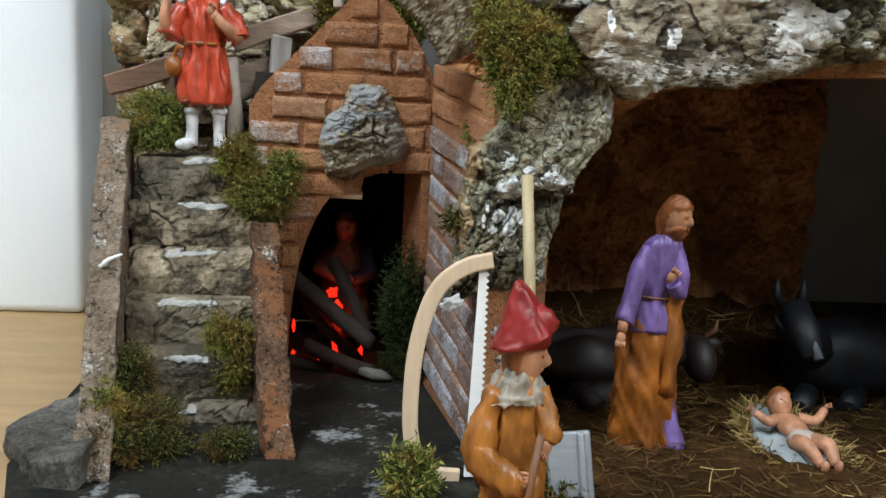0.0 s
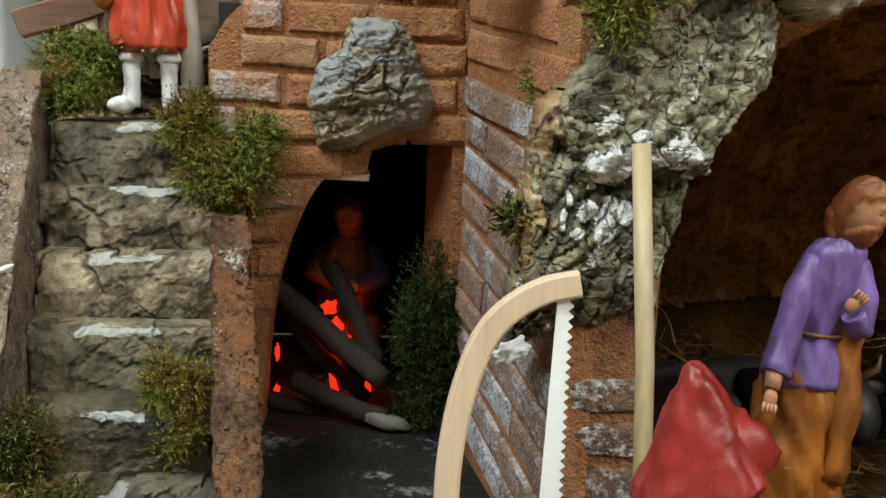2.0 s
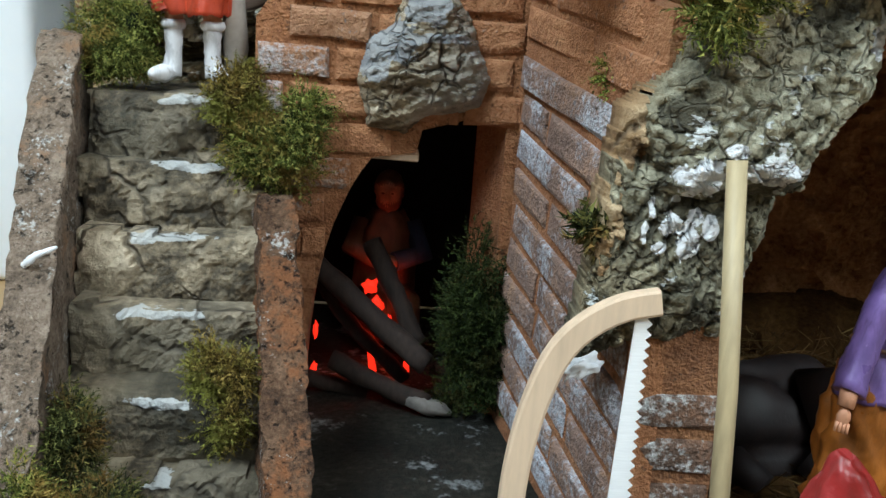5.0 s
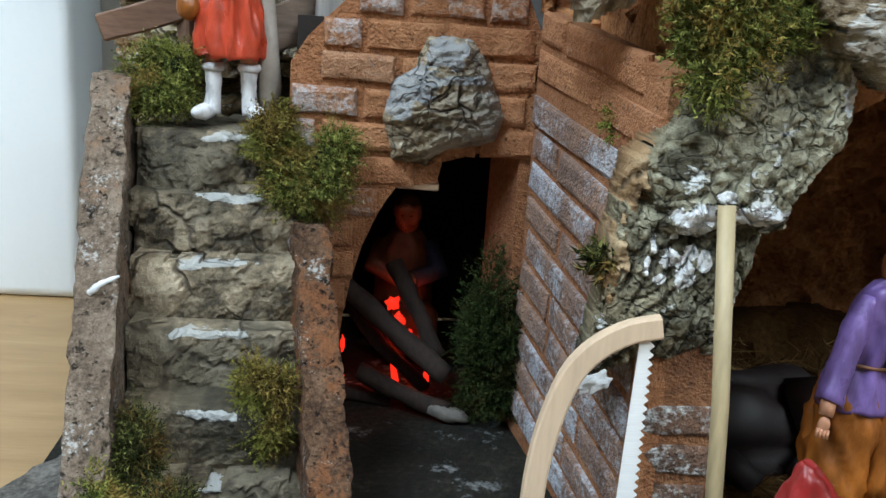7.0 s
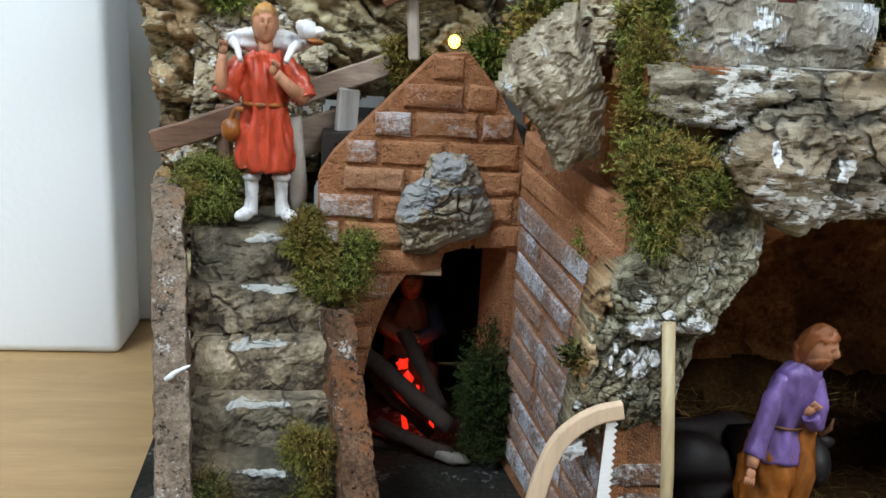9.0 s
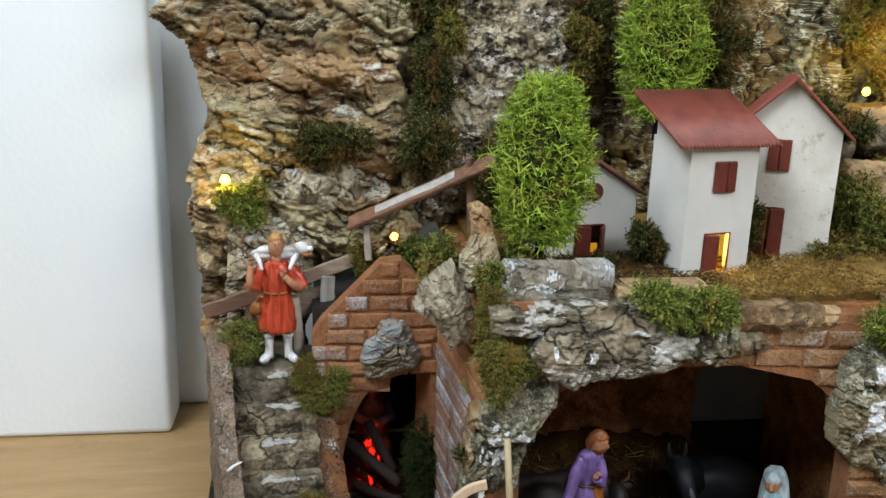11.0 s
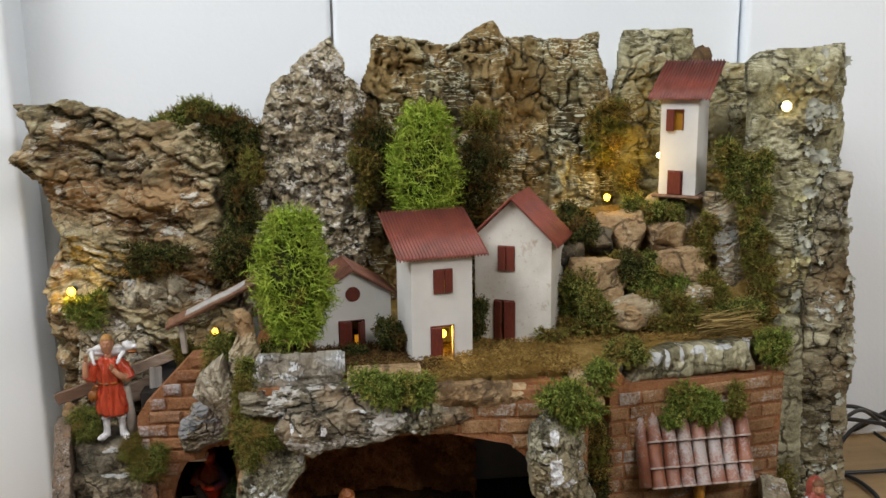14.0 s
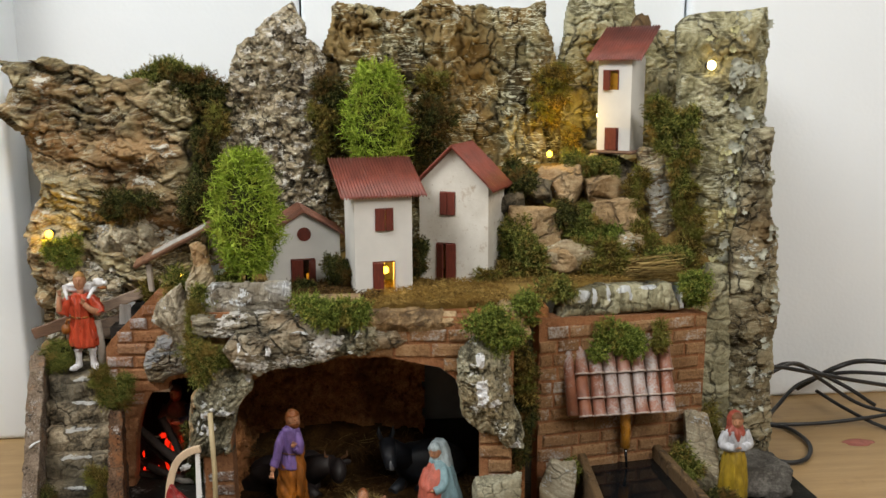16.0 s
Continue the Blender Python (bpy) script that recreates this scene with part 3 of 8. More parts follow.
def bark(name, poly, m, material, parent=None, label="", res=0.002, depth=0.014, bulge=0.012, soft=0.012, plate=(0.022, 0.012), step=0.004, groove=0.003,
         lumps=0.006, ridges=0.0, ridge_size=0.004, ragged=0.003, seed=1, slant=0.0, curve=0.0, snow=(), smooth=False, warp=1.0, grain=0.0007):
    """A piece of cork bark: an outline in its own x and z, its face towards -y, drawn with plates, cracks and ridges."""
    xs, zs = [p[0] for p in poly], [p[1] for p in poly]
    gx = np.arange(min(xs) - 2 * res, max(xs) + 2 * res, res)
    gz = np.arange(min(zs) - 2 * res, max(zs) + 2 * res, res)
    x, z = np.meshgrid(gx, gz, indexing="ij")
    wx = ragged * fbm(x * 70, z * 70, seed + 3, 3)
    wz = ragged * fbm(x * 70 + 9, z * 70, seed + 4, 3)
    ok = inside(poly, x + wx, z + wz)
    cell = ok[:-1, :-1] & ok[1:, :-1] & ok[:-1, 1:] & ok[1:, 1:]
    used = np.zeros_like(ok)
    for i, j in ((0, 0), (1, 0), (0, 1), (1, 1)):
        used[i:used.shape[0] - 1 + i, j:used.shape[1] - 1 + j] |= cell
    full = np.zeros_like(ok)
    full[1:-1, 1:-1] = cell[:-1, :-1] & cell[1:, :-1] & cell[:-1, 1:] & cell[1:, 1:]
    rim = used & ~full
    edge, _, _ = nearest_edge(poly, x + wx, z + wz)
    c, s = math.cos(slant), math.sin(slant)
    u, v = x * c + z * s, -x * s + z * c
    uw = u + 0.3 * warp * plate[0] * fbm(u * 60, v * 60, seed, 3)
    vw = v + 0.5 * warp * plate[1] * fbm(u * 50, v * 50, seed + 8, 3)
    if warp > 1:
        uw = uw + 0.10 * warp * min(plate[0], 0.006) * fbm(u * 260, v * 260, seed + 90, 2)
        vw = vw + 0.10 * warp * min(plate[1], 0.006) * fbm(u * 260 + 3, v * 260, seed + 91, 2)
    gap, who, lean = cells(uw / plate[0], vw / plate[1], seed + 11)
    gap2, who2, lean2 = cells(uw / plate[0] * 2.7, vw / plate[1] * 2.4, seed + 12)
    h = bulge * (1 - np.exp(-edge / soft)) + lumps * fbm(x * 26, z * 26, seed + 20, 3)
    h += step * (who - 0.5) * 2 + 0.4 * step * (who2 - 0.5) * 2 + 2.6 * step * lean + 1.1 * step * lean2
    h -= groove * np.exp(-gap / 0.06) + 0.5 * groove * np.exp(-gap2 / 0.07)
    flake = 3.2 * fbm(u * 0.33 / plate[0], v * 0.42 / plate[1], seed + 50, 4)
    part_of = flake - np.floor(flake)
    h += 0.55 * step * (np.floor(flake) + np.clip(part_of / 0.12, 0, 1))
    if ridges:
        h += ridges * np.sin(2 * math.pi * vw / ridge_size + 3 * fbm(u * 40, v * 40, seed + 5, 2)) * (0.6 + 0.4 * fbm(u * 30, v * 30, seed + 6, 2))
    tiny = grain * fbm(x * 420, z * 420, seed + 30, 3)
    h += tiny
    layer = np.floor(flake)
    tone = 0.45 * who + 0.25 * who2 + 0.3 * hash01(layer, layer * 3 + seed)
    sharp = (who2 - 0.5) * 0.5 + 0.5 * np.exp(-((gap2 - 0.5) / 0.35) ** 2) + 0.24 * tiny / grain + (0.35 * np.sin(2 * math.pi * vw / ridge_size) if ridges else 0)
    white = np.zeros_like(x)
    for sx, sz, srx, srz in snow:
        away = np.hypot((x - sx + 0.5 * srx * fbm(x * 160, z * 160, seed + 70, 3)) / srx, (z - sz + 0.6 * srz * fbm(x * 160 + 5, z * 160, seed + 71, 3)) / srz)
        white = np.maximum(white, 1 - 0.5 * away)
    white = np.clip(white, 0, 1)
    h += 0.0006 * np.clip((white - 0.4) * 8, 0, 1)
    y = -h + curve * (x - sum(xs) / len(xs)) ** 2
    ids = np.full(ok.shape, -1)
    n = int(used.sum())
    ids[used] = np.arange(n)
    front = np.stack([x[used], y[used], z[used]], 1)
    yb = float(np.max(y[used])) * 0 + depth
    back = np.stack([x[used], np.maximum(front[:, 1] + 0.004, yb), z[used]], 1)
    i, j = np.nonzero(cell)
    a, b, cc, d = ids[i, j], ids[i + 1, j], ids[i + 1, j + 1], ids[i, j + 1]
    faces = [np.stack([a, b, cc, d], 1), np.stack([d, cc, b, a], 1) + n]
    pad = np.zeros((cell.shape[0] + 2, cell.shape[1] + 2), dtype=bool)
    pad[1:-1, 1:-1] = cell
    for di, dj, p, q in ((0, -1, (0, 0), (1, 0)), (1, 0, (1, 0), (1, 1)), (0, 1, (1, 1), (0, 1)), (-1, 0, (0, 1), (0, 0))):
        open_side = cell & ~pad[1 + di:1 + di + cell.shape[0], 1 + dj:1 + dj + cell.shape[1]]
        i, j = np.nonzero(open_side)
        e, f = ids[i + p[0], j + p[1]], ids[i + q[0], j + q[1]]
        faces.append(np.stack([f, e, e + n, f + n], 1))
    verts = np.concatenate([front, back])
    mm = np.array(m)
    verts = verts @ mm[:3, :3].T + mm[:3, 3]
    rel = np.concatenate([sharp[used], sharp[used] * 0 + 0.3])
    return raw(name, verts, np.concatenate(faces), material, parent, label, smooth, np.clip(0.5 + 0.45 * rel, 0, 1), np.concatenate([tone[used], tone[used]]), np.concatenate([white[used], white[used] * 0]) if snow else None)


def ribbons(n, roots, ways, length, width, curl, seed, segs=3):
    """Verts and faces of n curled strips that grow from roots along ways."""
    rng = np.random.default_rng(seed)
    ways = ways / (np.linalg.norm(ways, axis=1, keepdims=True) + 1e-9)
    side = np.cross(ways, rng.normal(size=(n, 3)))
    side /= np.linalg.norm(side, axis=1, keepdims=True) + 1e-9
    bend = np.cross(side, ways)
    ln = length * rng.uniform(0.55, 1.25, (n, 1))
    wd = width * rng.uniform(0.6, 1.2, (n, 1))
    amount = curl * rng.uniform(0.35, 1, (n, 1)) * np.where(rng.uniform(size=(n, 1)) < 0.5, -1, 1)
    sway = curl * rng.uniform(-0.7, 0.7, (n, 1))
    p, rows = roots.copy(), []
    d, sd = ways.copy(), side.copy()
    for k in range(segs + 1):
        w = wd * (1.0 - 0.55 * k / segs)
        rows.append(np.stack([p - sd * w, p + sd * w], 1))
        p = p + d * ln / segs
        d = d + bend * amount / segs + side * sway / segs
        d /= np.linalg.norm(d, axis=1, keepdims=True)
    verts = np.stack(rows, 1).reshape(-1, 3)
    base = np.arange(n)[:, None] * (2 * (segs + 1))
    faces = [np.concatenate([base + 2 * k, base + 2 * k + 1, base + 2 * k + 3, base + 2 * k + 2], 1) for k in range(segs)]
    return verts, np.concatenate(faces)


def sprigs(n, roots, ways, length, curl, seed, leaves, leaf, width):
    """Verts and faces of n feathery shoots: a bent stem each, with small pointed leaves on all sides."""
    rng = np.random.default_rng(seed)
    unit = lambda a: a / (np.linalg.norm(a, axis=-1, keepdims=True) + 1e-9)
    d = unit(ways)
    side = unit(np.cross(d, rng.normal(size=(n, 3))))
    bow = np.cross(side, d) * rng.uniform(-1, 1, (n, 1)) * curl + side * rng.uniform(-0.5, 0.5, (n, 1)) * curl
    ln = length * rng.uniform(0.5, 1.3, (n, 1))
    at = lambda k: roots + d * (ln * k) + bow * (ln * k * k * 0.6)
    w = 0.00013
    stem = np.stack([at(0.0) - side * w, at(0.0) + side * w, at(0.5) + side * w * 0.8, at(0.5) - side * w * 0.8, at(1.0)], 1)
    base = np.arange(n)[:, None] * 5
    faces = [(base + np.array([0, 1, 2])), (base + np.array([0, 2, 3])), (base + np.array([3, 2, 4]))]
    count, verts = 5 * n, [stem.reshape(-1, 3)]
    for k in range(leaves):
        f = 0.15 + 0.85 * k / (leaves - 1) + rng.uniform(-0.05, 0.05, (n, 1))
        p = at(f)
        way = unit(d + bow * f * 1.2)
        out = unit(np.cross(way, rng.normal(size=(n, 3))))
        aim = unit(out * rng.uniform(0.5, 1.0, (n, 1)) + way * rng.uniform(0.4, 1.0, (n, 1)))
        wide = np.cross(aim, rng.normal(size=(n, 3)))
        wide = unit(wide) * width * rng.uniform(0.6, 1.2, (n, 1))
        long = leaf * rng.uniform(0.6, 1.3, (n, 1)) * (1.15 - 0.5 * f)
        verts.append(np.stack([p - wide, p + wide, p + aim * long], 1).reshape(-1, 3))
        faces.append(np.arange(n)[:, None] * 3 + np.array([0, 1, 2]) + count)
        count += 3 * n
    return np.concatenate(verts), np.concatenate(faces)


def moss(name, centre, radii, material, label="", n=700, length=0.006, seed=1, lump=0.35, leaf=0.0016, width=0.00020):
    """A cushion of moss made of feathery shoots, with an uneven outline."""
    rng = np.random.default_rng(seed)
    k = max(6, int(n / 130))
    hubs = rng.normal(size=(k, 3))
    hubs *= (rng.uniform(0.15, 0.85, (k, 1)) / np.linalg.norm(hubs, axis=1, keepdims=True))
    mine = rng.integers(0, k, n)
    d = rng.normal(size=(n, 3))
    d /= np.linalg.norm(d, axis=1, keepdims=True)
    size = (0.26 + lump * rng.uniform(0, 1, k))[mine][:, None]
    small = min(radii)
    spread = np.minimum(np.array(radii), 2.2 * small) * size
    roots = hubs[mine] * np.array(radii) + d * rng.uniform(0.2, 0.9, (n, 1)) * spread + np.array(centre)
    ways = d * 0.9 + hubs[mine] * 0.5 + rng.normal(size=(n, 3)) * 0.6
    verts, faces = sprigs(n, roots, ways, length, 1.3, seed, 11, leaf, width)
    ob = raw(name, verts, faces, material, None, label, False)
    # dark blobs close the gaps and stand for shade inside the tuft
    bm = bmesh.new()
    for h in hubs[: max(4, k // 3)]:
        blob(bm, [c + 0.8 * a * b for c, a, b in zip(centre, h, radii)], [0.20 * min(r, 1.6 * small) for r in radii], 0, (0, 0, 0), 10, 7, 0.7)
    part("inner_moss", bm, MOSS_SHADE, ob, "dark core standing for the shade inside the tuft")
    return tagged(ob, label, "moss", "moss tufts")


# ---- the room round the table: unseen, added to shape the bounced light ----
def slab(name, lo, hi, material, label, category="", bevel=0.0, kind="structure"):
    bm = bmesh.new()
    mid = [(a + b) / 2 for a, b in zip(lo, hi)]
    box(bm, [b - a for a, b in zip(lo, hi)], pose(*mid), bevel, 2)
    return tagged(part(name, bm, material, None, "", False), label, category or name.split("_")[0], "", kind)


# walls dim to cut the fill, ceiling white to light the tops
WALL_PAINT = plain("dim_wall_paint", (0.21, 0.20, 0.18), 0.9, 0.05, 6, 0.1)
CEILING_PAINT = plain("white_ceiling_paint", (0.72, 0.71, 0.69), 0.9, 0.04, 6, 0.1)
FLOOR_TILE = plain("floor_tile", (0.30, 0.25, 0.20), 0.5, 0.15, 4, 0.1)
slab("floor", (-1.5, -1.5, -0.85), (2.6, 1.5, -0.76), FLOOR_TILE, "plain tiled floor of the room")
slab("ceiling", (-1.5, -1.5, 2.1), (2.6, 1.5, 2.2), CEILING_PAINT, "unseen white ceiling that bounces light down")
slab("wall_north", (-1.06, 1.4, -0.76), (2.5, 1.5, 2.1), WALL_PAINT, "unseen grey brown wall behind the table, dim to limit bounce", "wall")
slab("wall_east", (2.5, -1.4, -0.76), (2.6, 1.5, 2.1), WALL_PAINT, "unseen grey brown side wall, dim to limit bounce", "wall")


def wall_with_window(name, lo, hi, axis, a0, a1, z0, z1):
    """A wall along axis (0: x, 1: y) with a window opening from a0 to a1."""
    bm = bmesh.new()
    for s0, s1, b0, b1 in ((lo[axis], a0, lo[2], hi[2]), (a1, hi[axis], lo[2], hi[2]), (a0, a1, lo[2], z0), (a0, a1, z1, hi[2])):
        p, q = list(lo), list(hi)
        p[axis], q[axis], p[2], q[2] = s0, s1, b0, b1
        box(bm, [d - c for c, d in zip(p, q)], pose(*[(c + d) / 2 for c, d in zip(p, q)]))
    return tagged(part(name, bm, WALL_PAINT), "unseen grey brown wall with a window opening, dim to limit bounce", "wall", "", "structure")


wall_with_window("wall_west", (-1.06, -1.3, -0.76), (-0.96, 1.4, 2.1), 1, -0.95, 0.35, 1.3, 2.0)
wall_with_window("wall_south", (-1.06, -1.4, -0.76), (2.5, -1.3, 2.1), 0, 0.3, 1.9, 1.3, 1.95)

table = thing("table", (0.3, 0.4, -0.76), "light brown wooden table with a worn, stained top", "table")
bm = bmesh.new()
box(bm, (2.4, 1.25, 0.03), pose(0.35, 0.42, -0.015), 0.004, 2)
part("tabletop", bm, TABLE, table)
for sx in (-0.75, 1.45):
    for sy in (-0.12, 0.96):
        bm = bmesh.new()
        box(bm, (0.06, 0.06, 0.73), pose(sx, sy, -0.395), 0.004)
        part("leg", bm, TABLE, table)


def foam_block(lo, hi, label):
    bm = bmesh.new()
    size = [b - a for a, b in zip(lo, hi)]
    box(bm, size, pose(*[(a + b) / 2 for a, b in zip(lo, hi)]), 0.006, 3)
    tagged(part("foam_block", bm, FOAM, None, "", True), label, "foam block", "white foam blocks")


foam_block((-0.62, 0.592, 0.0), (-0.176, 0.645, 0.78), "thick white expanded foam block standing on the table")
foam_block((-0.40, 0.650, 0.0), (0.122, 0.70, 0.80), "white expanded foam sheet standing upright behind the model")
foam_block((0.1245, 0.650, 0.0), (0.558, 0.70, 0.80), "white expanded foam sheet standing upright behind the model")
foam_block((0.5605, 0.638, 0.0), (1.25, 0.70, 0.80), "white expanded foam sheet standing upright behind the model")

# ---- ground of the model ----
bm = bmesh.new()
prism(bm, [(-0.125, 0.34), (-0.10, 0.27), (0.0, 0.225), (0.2, 0.215), (0.42, 0.225), (0.55, 0.27), (0.60, 0.36), (0.595, 0.57), (-0.135, 0.57)], 0, 0.005, 0,
      Matrix(((1, 0, 0, 0), (0, 0, 1, 0), (0, 1, 0, 0), (0, 0, 0, 1))))
base = tagged(part("model_base", bm, STONE_FLOOR), "thin painted base board under the crib landscape", "base board", "", "structure")



def ground_patch(name, poly, z, material, label, rough=0.004, res=0.004, seed=3):
    """Uneven ground over an outline in x and y."""
    m = Matrix(((1, 0, 0, 0), (0, 0, 1, 0), (0, -1, 0, z), (0, 0, 0, 1)))
    return tagged(bark(name, poly, m, material, res=res, depth=0.004, bulge=0.002, step=0.0004, groove=0, lumps=rough, ragged=0.004, seed=seed), label, "ground", "", "structure")


# ---- brickwork ----
def brick_mesh(seed):
    rng = random.Random(seed)
    bm = bmesh.new()
    j = lambda a: rng.uniform(-a, a)
    rings = []
    for y, inset in ((0.5, 0.0), (-0.12, 0.0), (-0.38, 0.07), (-0.5, 0.17)):
        rings.append([bm.verts.new((sx * (0.5 - inset * 0.55) + j(0.022), y + (j(0.09) if y < 0 else 0), sz * (0.5 - inset * 1.2) + j(0.05)))
                      for sx, sz in ((-1, -1), (0, -1), (1, -1), (1, 1), (0, 1), (-1, 1))])
    for a, b in zip(rings, rings[1:]):
        for k in range(6):
            bm.faces.new((a[k], a[(k + 1) % 6], b[(k + 1) % 6], b[k]))
    f = rings[-1]
    bm.faces.new((f[0], f[1], f[4], f[5]))
    bm.faces.new((f[1], f[2], f[3], f[4]))
    bmesh.ops.recalc_face_normals(bm, faces=bm.faces)
    return bm


BRICK_SHAPES = {}


def brick_shapes(material):
    if material.name not in BRICK_SHAPES:
        made = []
        for k in range(6):
            me = bpy.data.meshes.new("brick")
            bm = brick_mesh(k)
            bm.to_mesh(me)
            bm.free()
            me.materials.append(material)
            made.append(me)
        BRICK_SHAPES[material.name] = made
    return BRICK_SHAPES[material.name]


def lay_bricks(parent, m, poly, w, h, proud, material, seed=0, joint=0.0022, skip=(), frosted=None):
    """Courses of bricks over an outline in the wall's own x and z; its face looks to -y."""
    rng = random.Random(seed)
    xs, zs = [p[0] for p in poly], [p[1] for p in poly]
    z, row = min(zs), 0
    while z < max(zs) - 0.3 * h:
        x = min(xs) - (0.5 * w if row % 2 else 0.0) - rng.uniform(0, 0.2 * w)
        while x < max(xs):
            bw = w * rng.choice((0.62, 0.9, 1.0, 1.05, 1.12))
            line = np.linspace(x + joint / 2, x + bw - joint / 2, 25)
            ok = np.ones(25, dtype=bool)
            for k in (0.2, 0.5, 0.8):
                ok &= inside(poly, line, np.full(25, z + h * k))
            for hole in skip:
                for k in (0.25, 0.75):
                    ok &= ~inside(hole, line, np.full(25, z + h * k))
            run = np.nonzero(ok)[0]
            if len(run) > 4:
                a, b = line[run[0]], line[run[-1]]
                if b - a > 0.25 * w:
                    ob = new("brick", rng.choice(brick_shapes(BRICK_FROST if frosted and frosted((a + b) / 2, z + h / 2) else material)))
                    ob.parent = parent
                    ob.matrix_parent_inverse = Matrix.Translation(parent.location).inverted()
                    hh = h - joint + rng.uniform(-0.0004, 0.0004)
                    out = proud * rng.uniform(0.75, 1.2)
                    ob.matrix_basis = m @ pose((a + b) / 2, 0.0, z + h / 2, 0, rng.uniform(-1.2, 1.2), rng.uniform(-1, 1)) @ Matrix.Diagonal((b - a, 2 * out, hh, 1))
            x += bw
        z += h
        row += 1


def upright(x, y, yaw=0.0):
    return pose(x, y, 0, 0, 0, yaw)


def hole_wall(bm, outline, hole, y0, y1, m=None):
    """A wall with an opening that reaches its foot: one outline that runs round the opening."""
    return prism(bm, outline + hole, y0, y1, 0, m)

# ---- small gabled building with the fire in it ----
gable = thing("brick_gable_house", (0, 0.47, 0.005), "brick-fronted gabled hut with an arched, black opening", "hut")
G_Y = 0.4525
G_OUT = [(0.0385, 0.0), (0.0365, 0.156), (0.0305, 0.169), (0.024, 0.180), (0.0102, 0.1955), (-0.0042, 0.194), (-0.0465, 0.1505), (-0.0525, 0.141), (-0.0525, 0.0)]
G_HOLE = [(-0.034, 0.0), (-0.0325, 0.030), (-0.0309, 0.046), (-0.0283, 0.061), (-0.0246, 0.0745), (-0.0198, 0.0862), (-0.0163, 0.0928), (-0.0127, 0.0978), (0.0020, 0.1003), (0.0036, 0.1080), (0.0318, 0.1165), (0.0335, 0.0)]
bm = bmesh.new()
hole_wall(bm, G_OUT, G_HOLE, G_Y, G_Y + 0.016)
front = part("wall", bm, MORTAR, gable)
lay_bricks(gable, upright(0, G_Y), G_OUT + G_HOLE, 0.029, 0.0122, 0.0020, BRICK, 3, frosted=lambda x, z: z > 0.112 and x < -0.010 - (0.19 - z) * 0.25)
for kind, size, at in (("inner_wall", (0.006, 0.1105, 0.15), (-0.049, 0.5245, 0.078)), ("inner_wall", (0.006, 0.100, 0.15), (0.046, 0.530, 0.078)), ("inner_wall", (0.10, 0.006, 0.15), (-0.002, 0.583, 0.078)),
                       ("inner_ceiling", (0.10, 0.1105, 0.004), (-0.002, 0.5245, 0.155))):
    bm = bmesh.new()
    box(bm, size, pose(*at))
    part(kind, bm, BLACK, gable, "black inside face of the hut")

jamb_m = pose(0.0245, 0.478, 0, 0, 0, math.degrees(math.atan2(-0.0255, 0.0085)))
bm = bmesh.new()
prism(bm, [(0.0, 0.0), (0.0, 0.112), (0.0255, 0.1175), (0.0255, 0.0)], 0.0, 0.007, 0, jamb_m)
part("jamb", bm, MORTAR, gable, "brick jamb of the opening")
bm = bmesh.new()
box(bm, (0.0165, 0.014, 0.003), pose(-0.0052, 0.4605, 0.0985, 0, 1.5, 0), 0.0005)
part("lintel", bm, WOOD_PALE, gable, "pale wooden lintel strip")

# side wall of the hut, running forward
S_YAW, S_FALL = -90 + 9.0, 7.0
side_m = pose(0.0360, 0.4505, 0, 0, 0, S_YAW)
side = thing("brick_side_wall", (0.043, 0.41, 0.005), "weathered brick wall with frosty paint running forward from the hut", "wall")
S_OUT = [(0.0, 0.0), (0.0, 0.1640), (0.103, 0.1505), (0.106, 0.08), (0.110, 0.0)]
bm = bmesh.new()
prism(bm, S_OUT, 0.0, 0.008, 0, side_m)
part("wall", bm, MORTAR, side)
fall_m = side_m @ pose(0, 0, 0.1640, 0, S_FALL, 0)
c, q = math.cos(radians(S_FALL)), math.sin(radians(S_FALL))


def slanted(poly):
    """The same outline in the axes of the falling courses."""
    return [(x * c - (z - 0.1640) * q, x * q + (z - 0.1640) * c) for x, z in poly]


lay_bricks(side, fall_m, slanted([(0.0, 0.1405), (0.0, 0.1645), (0.104, 0.1515), (0.104, 0.128)]), 0.062, 0.0124, 0.0014, BRICK, 8, joint=0.0024)
lay_bricks(side, fall_m, slanted([(0.0, 0.002), (0.0, 0.1395), (0.104, 0.127), (0.106, 0.08), (0.110, 0.002)]), 0.085, 0.0122, 0.0015, BRICK_SNOW, 9, joint=0.0026)

# brick pier under the bark
pier = thing("brick_pier", (0.063, 0.34, 0.005), "square brick pier with white paint marks under the bark", "pier")
P_OUT = [(0.0515, 0.0), (0.0515, 0.095), (0.0755, 0.095), (0.0765, 0.0)]
bm = bmesh.new()
prism(bm, P_OUT, 0.3465, 0.368)
part("wall", bm, MORTAR_DULL, pier)
for k in range(5):
    ob = new("brick", brick_shapes(BRICK_PIER_SNOW if k in (3, 4) else BRICK_PIER)[k % 6])
    ob.parent = pier
    ob.matrix_parent_inverse = Matrix.Translation(pier.location).inverted()
    ob.matrix_basis = pose(0.0638, 0.3465, 0.0109 + 0.0118 * k, 0, 0.7 * math.sin(5 * k), 0) @ Matrix.Diagonal((0.0238, 0.0030, 0.0086, 1))

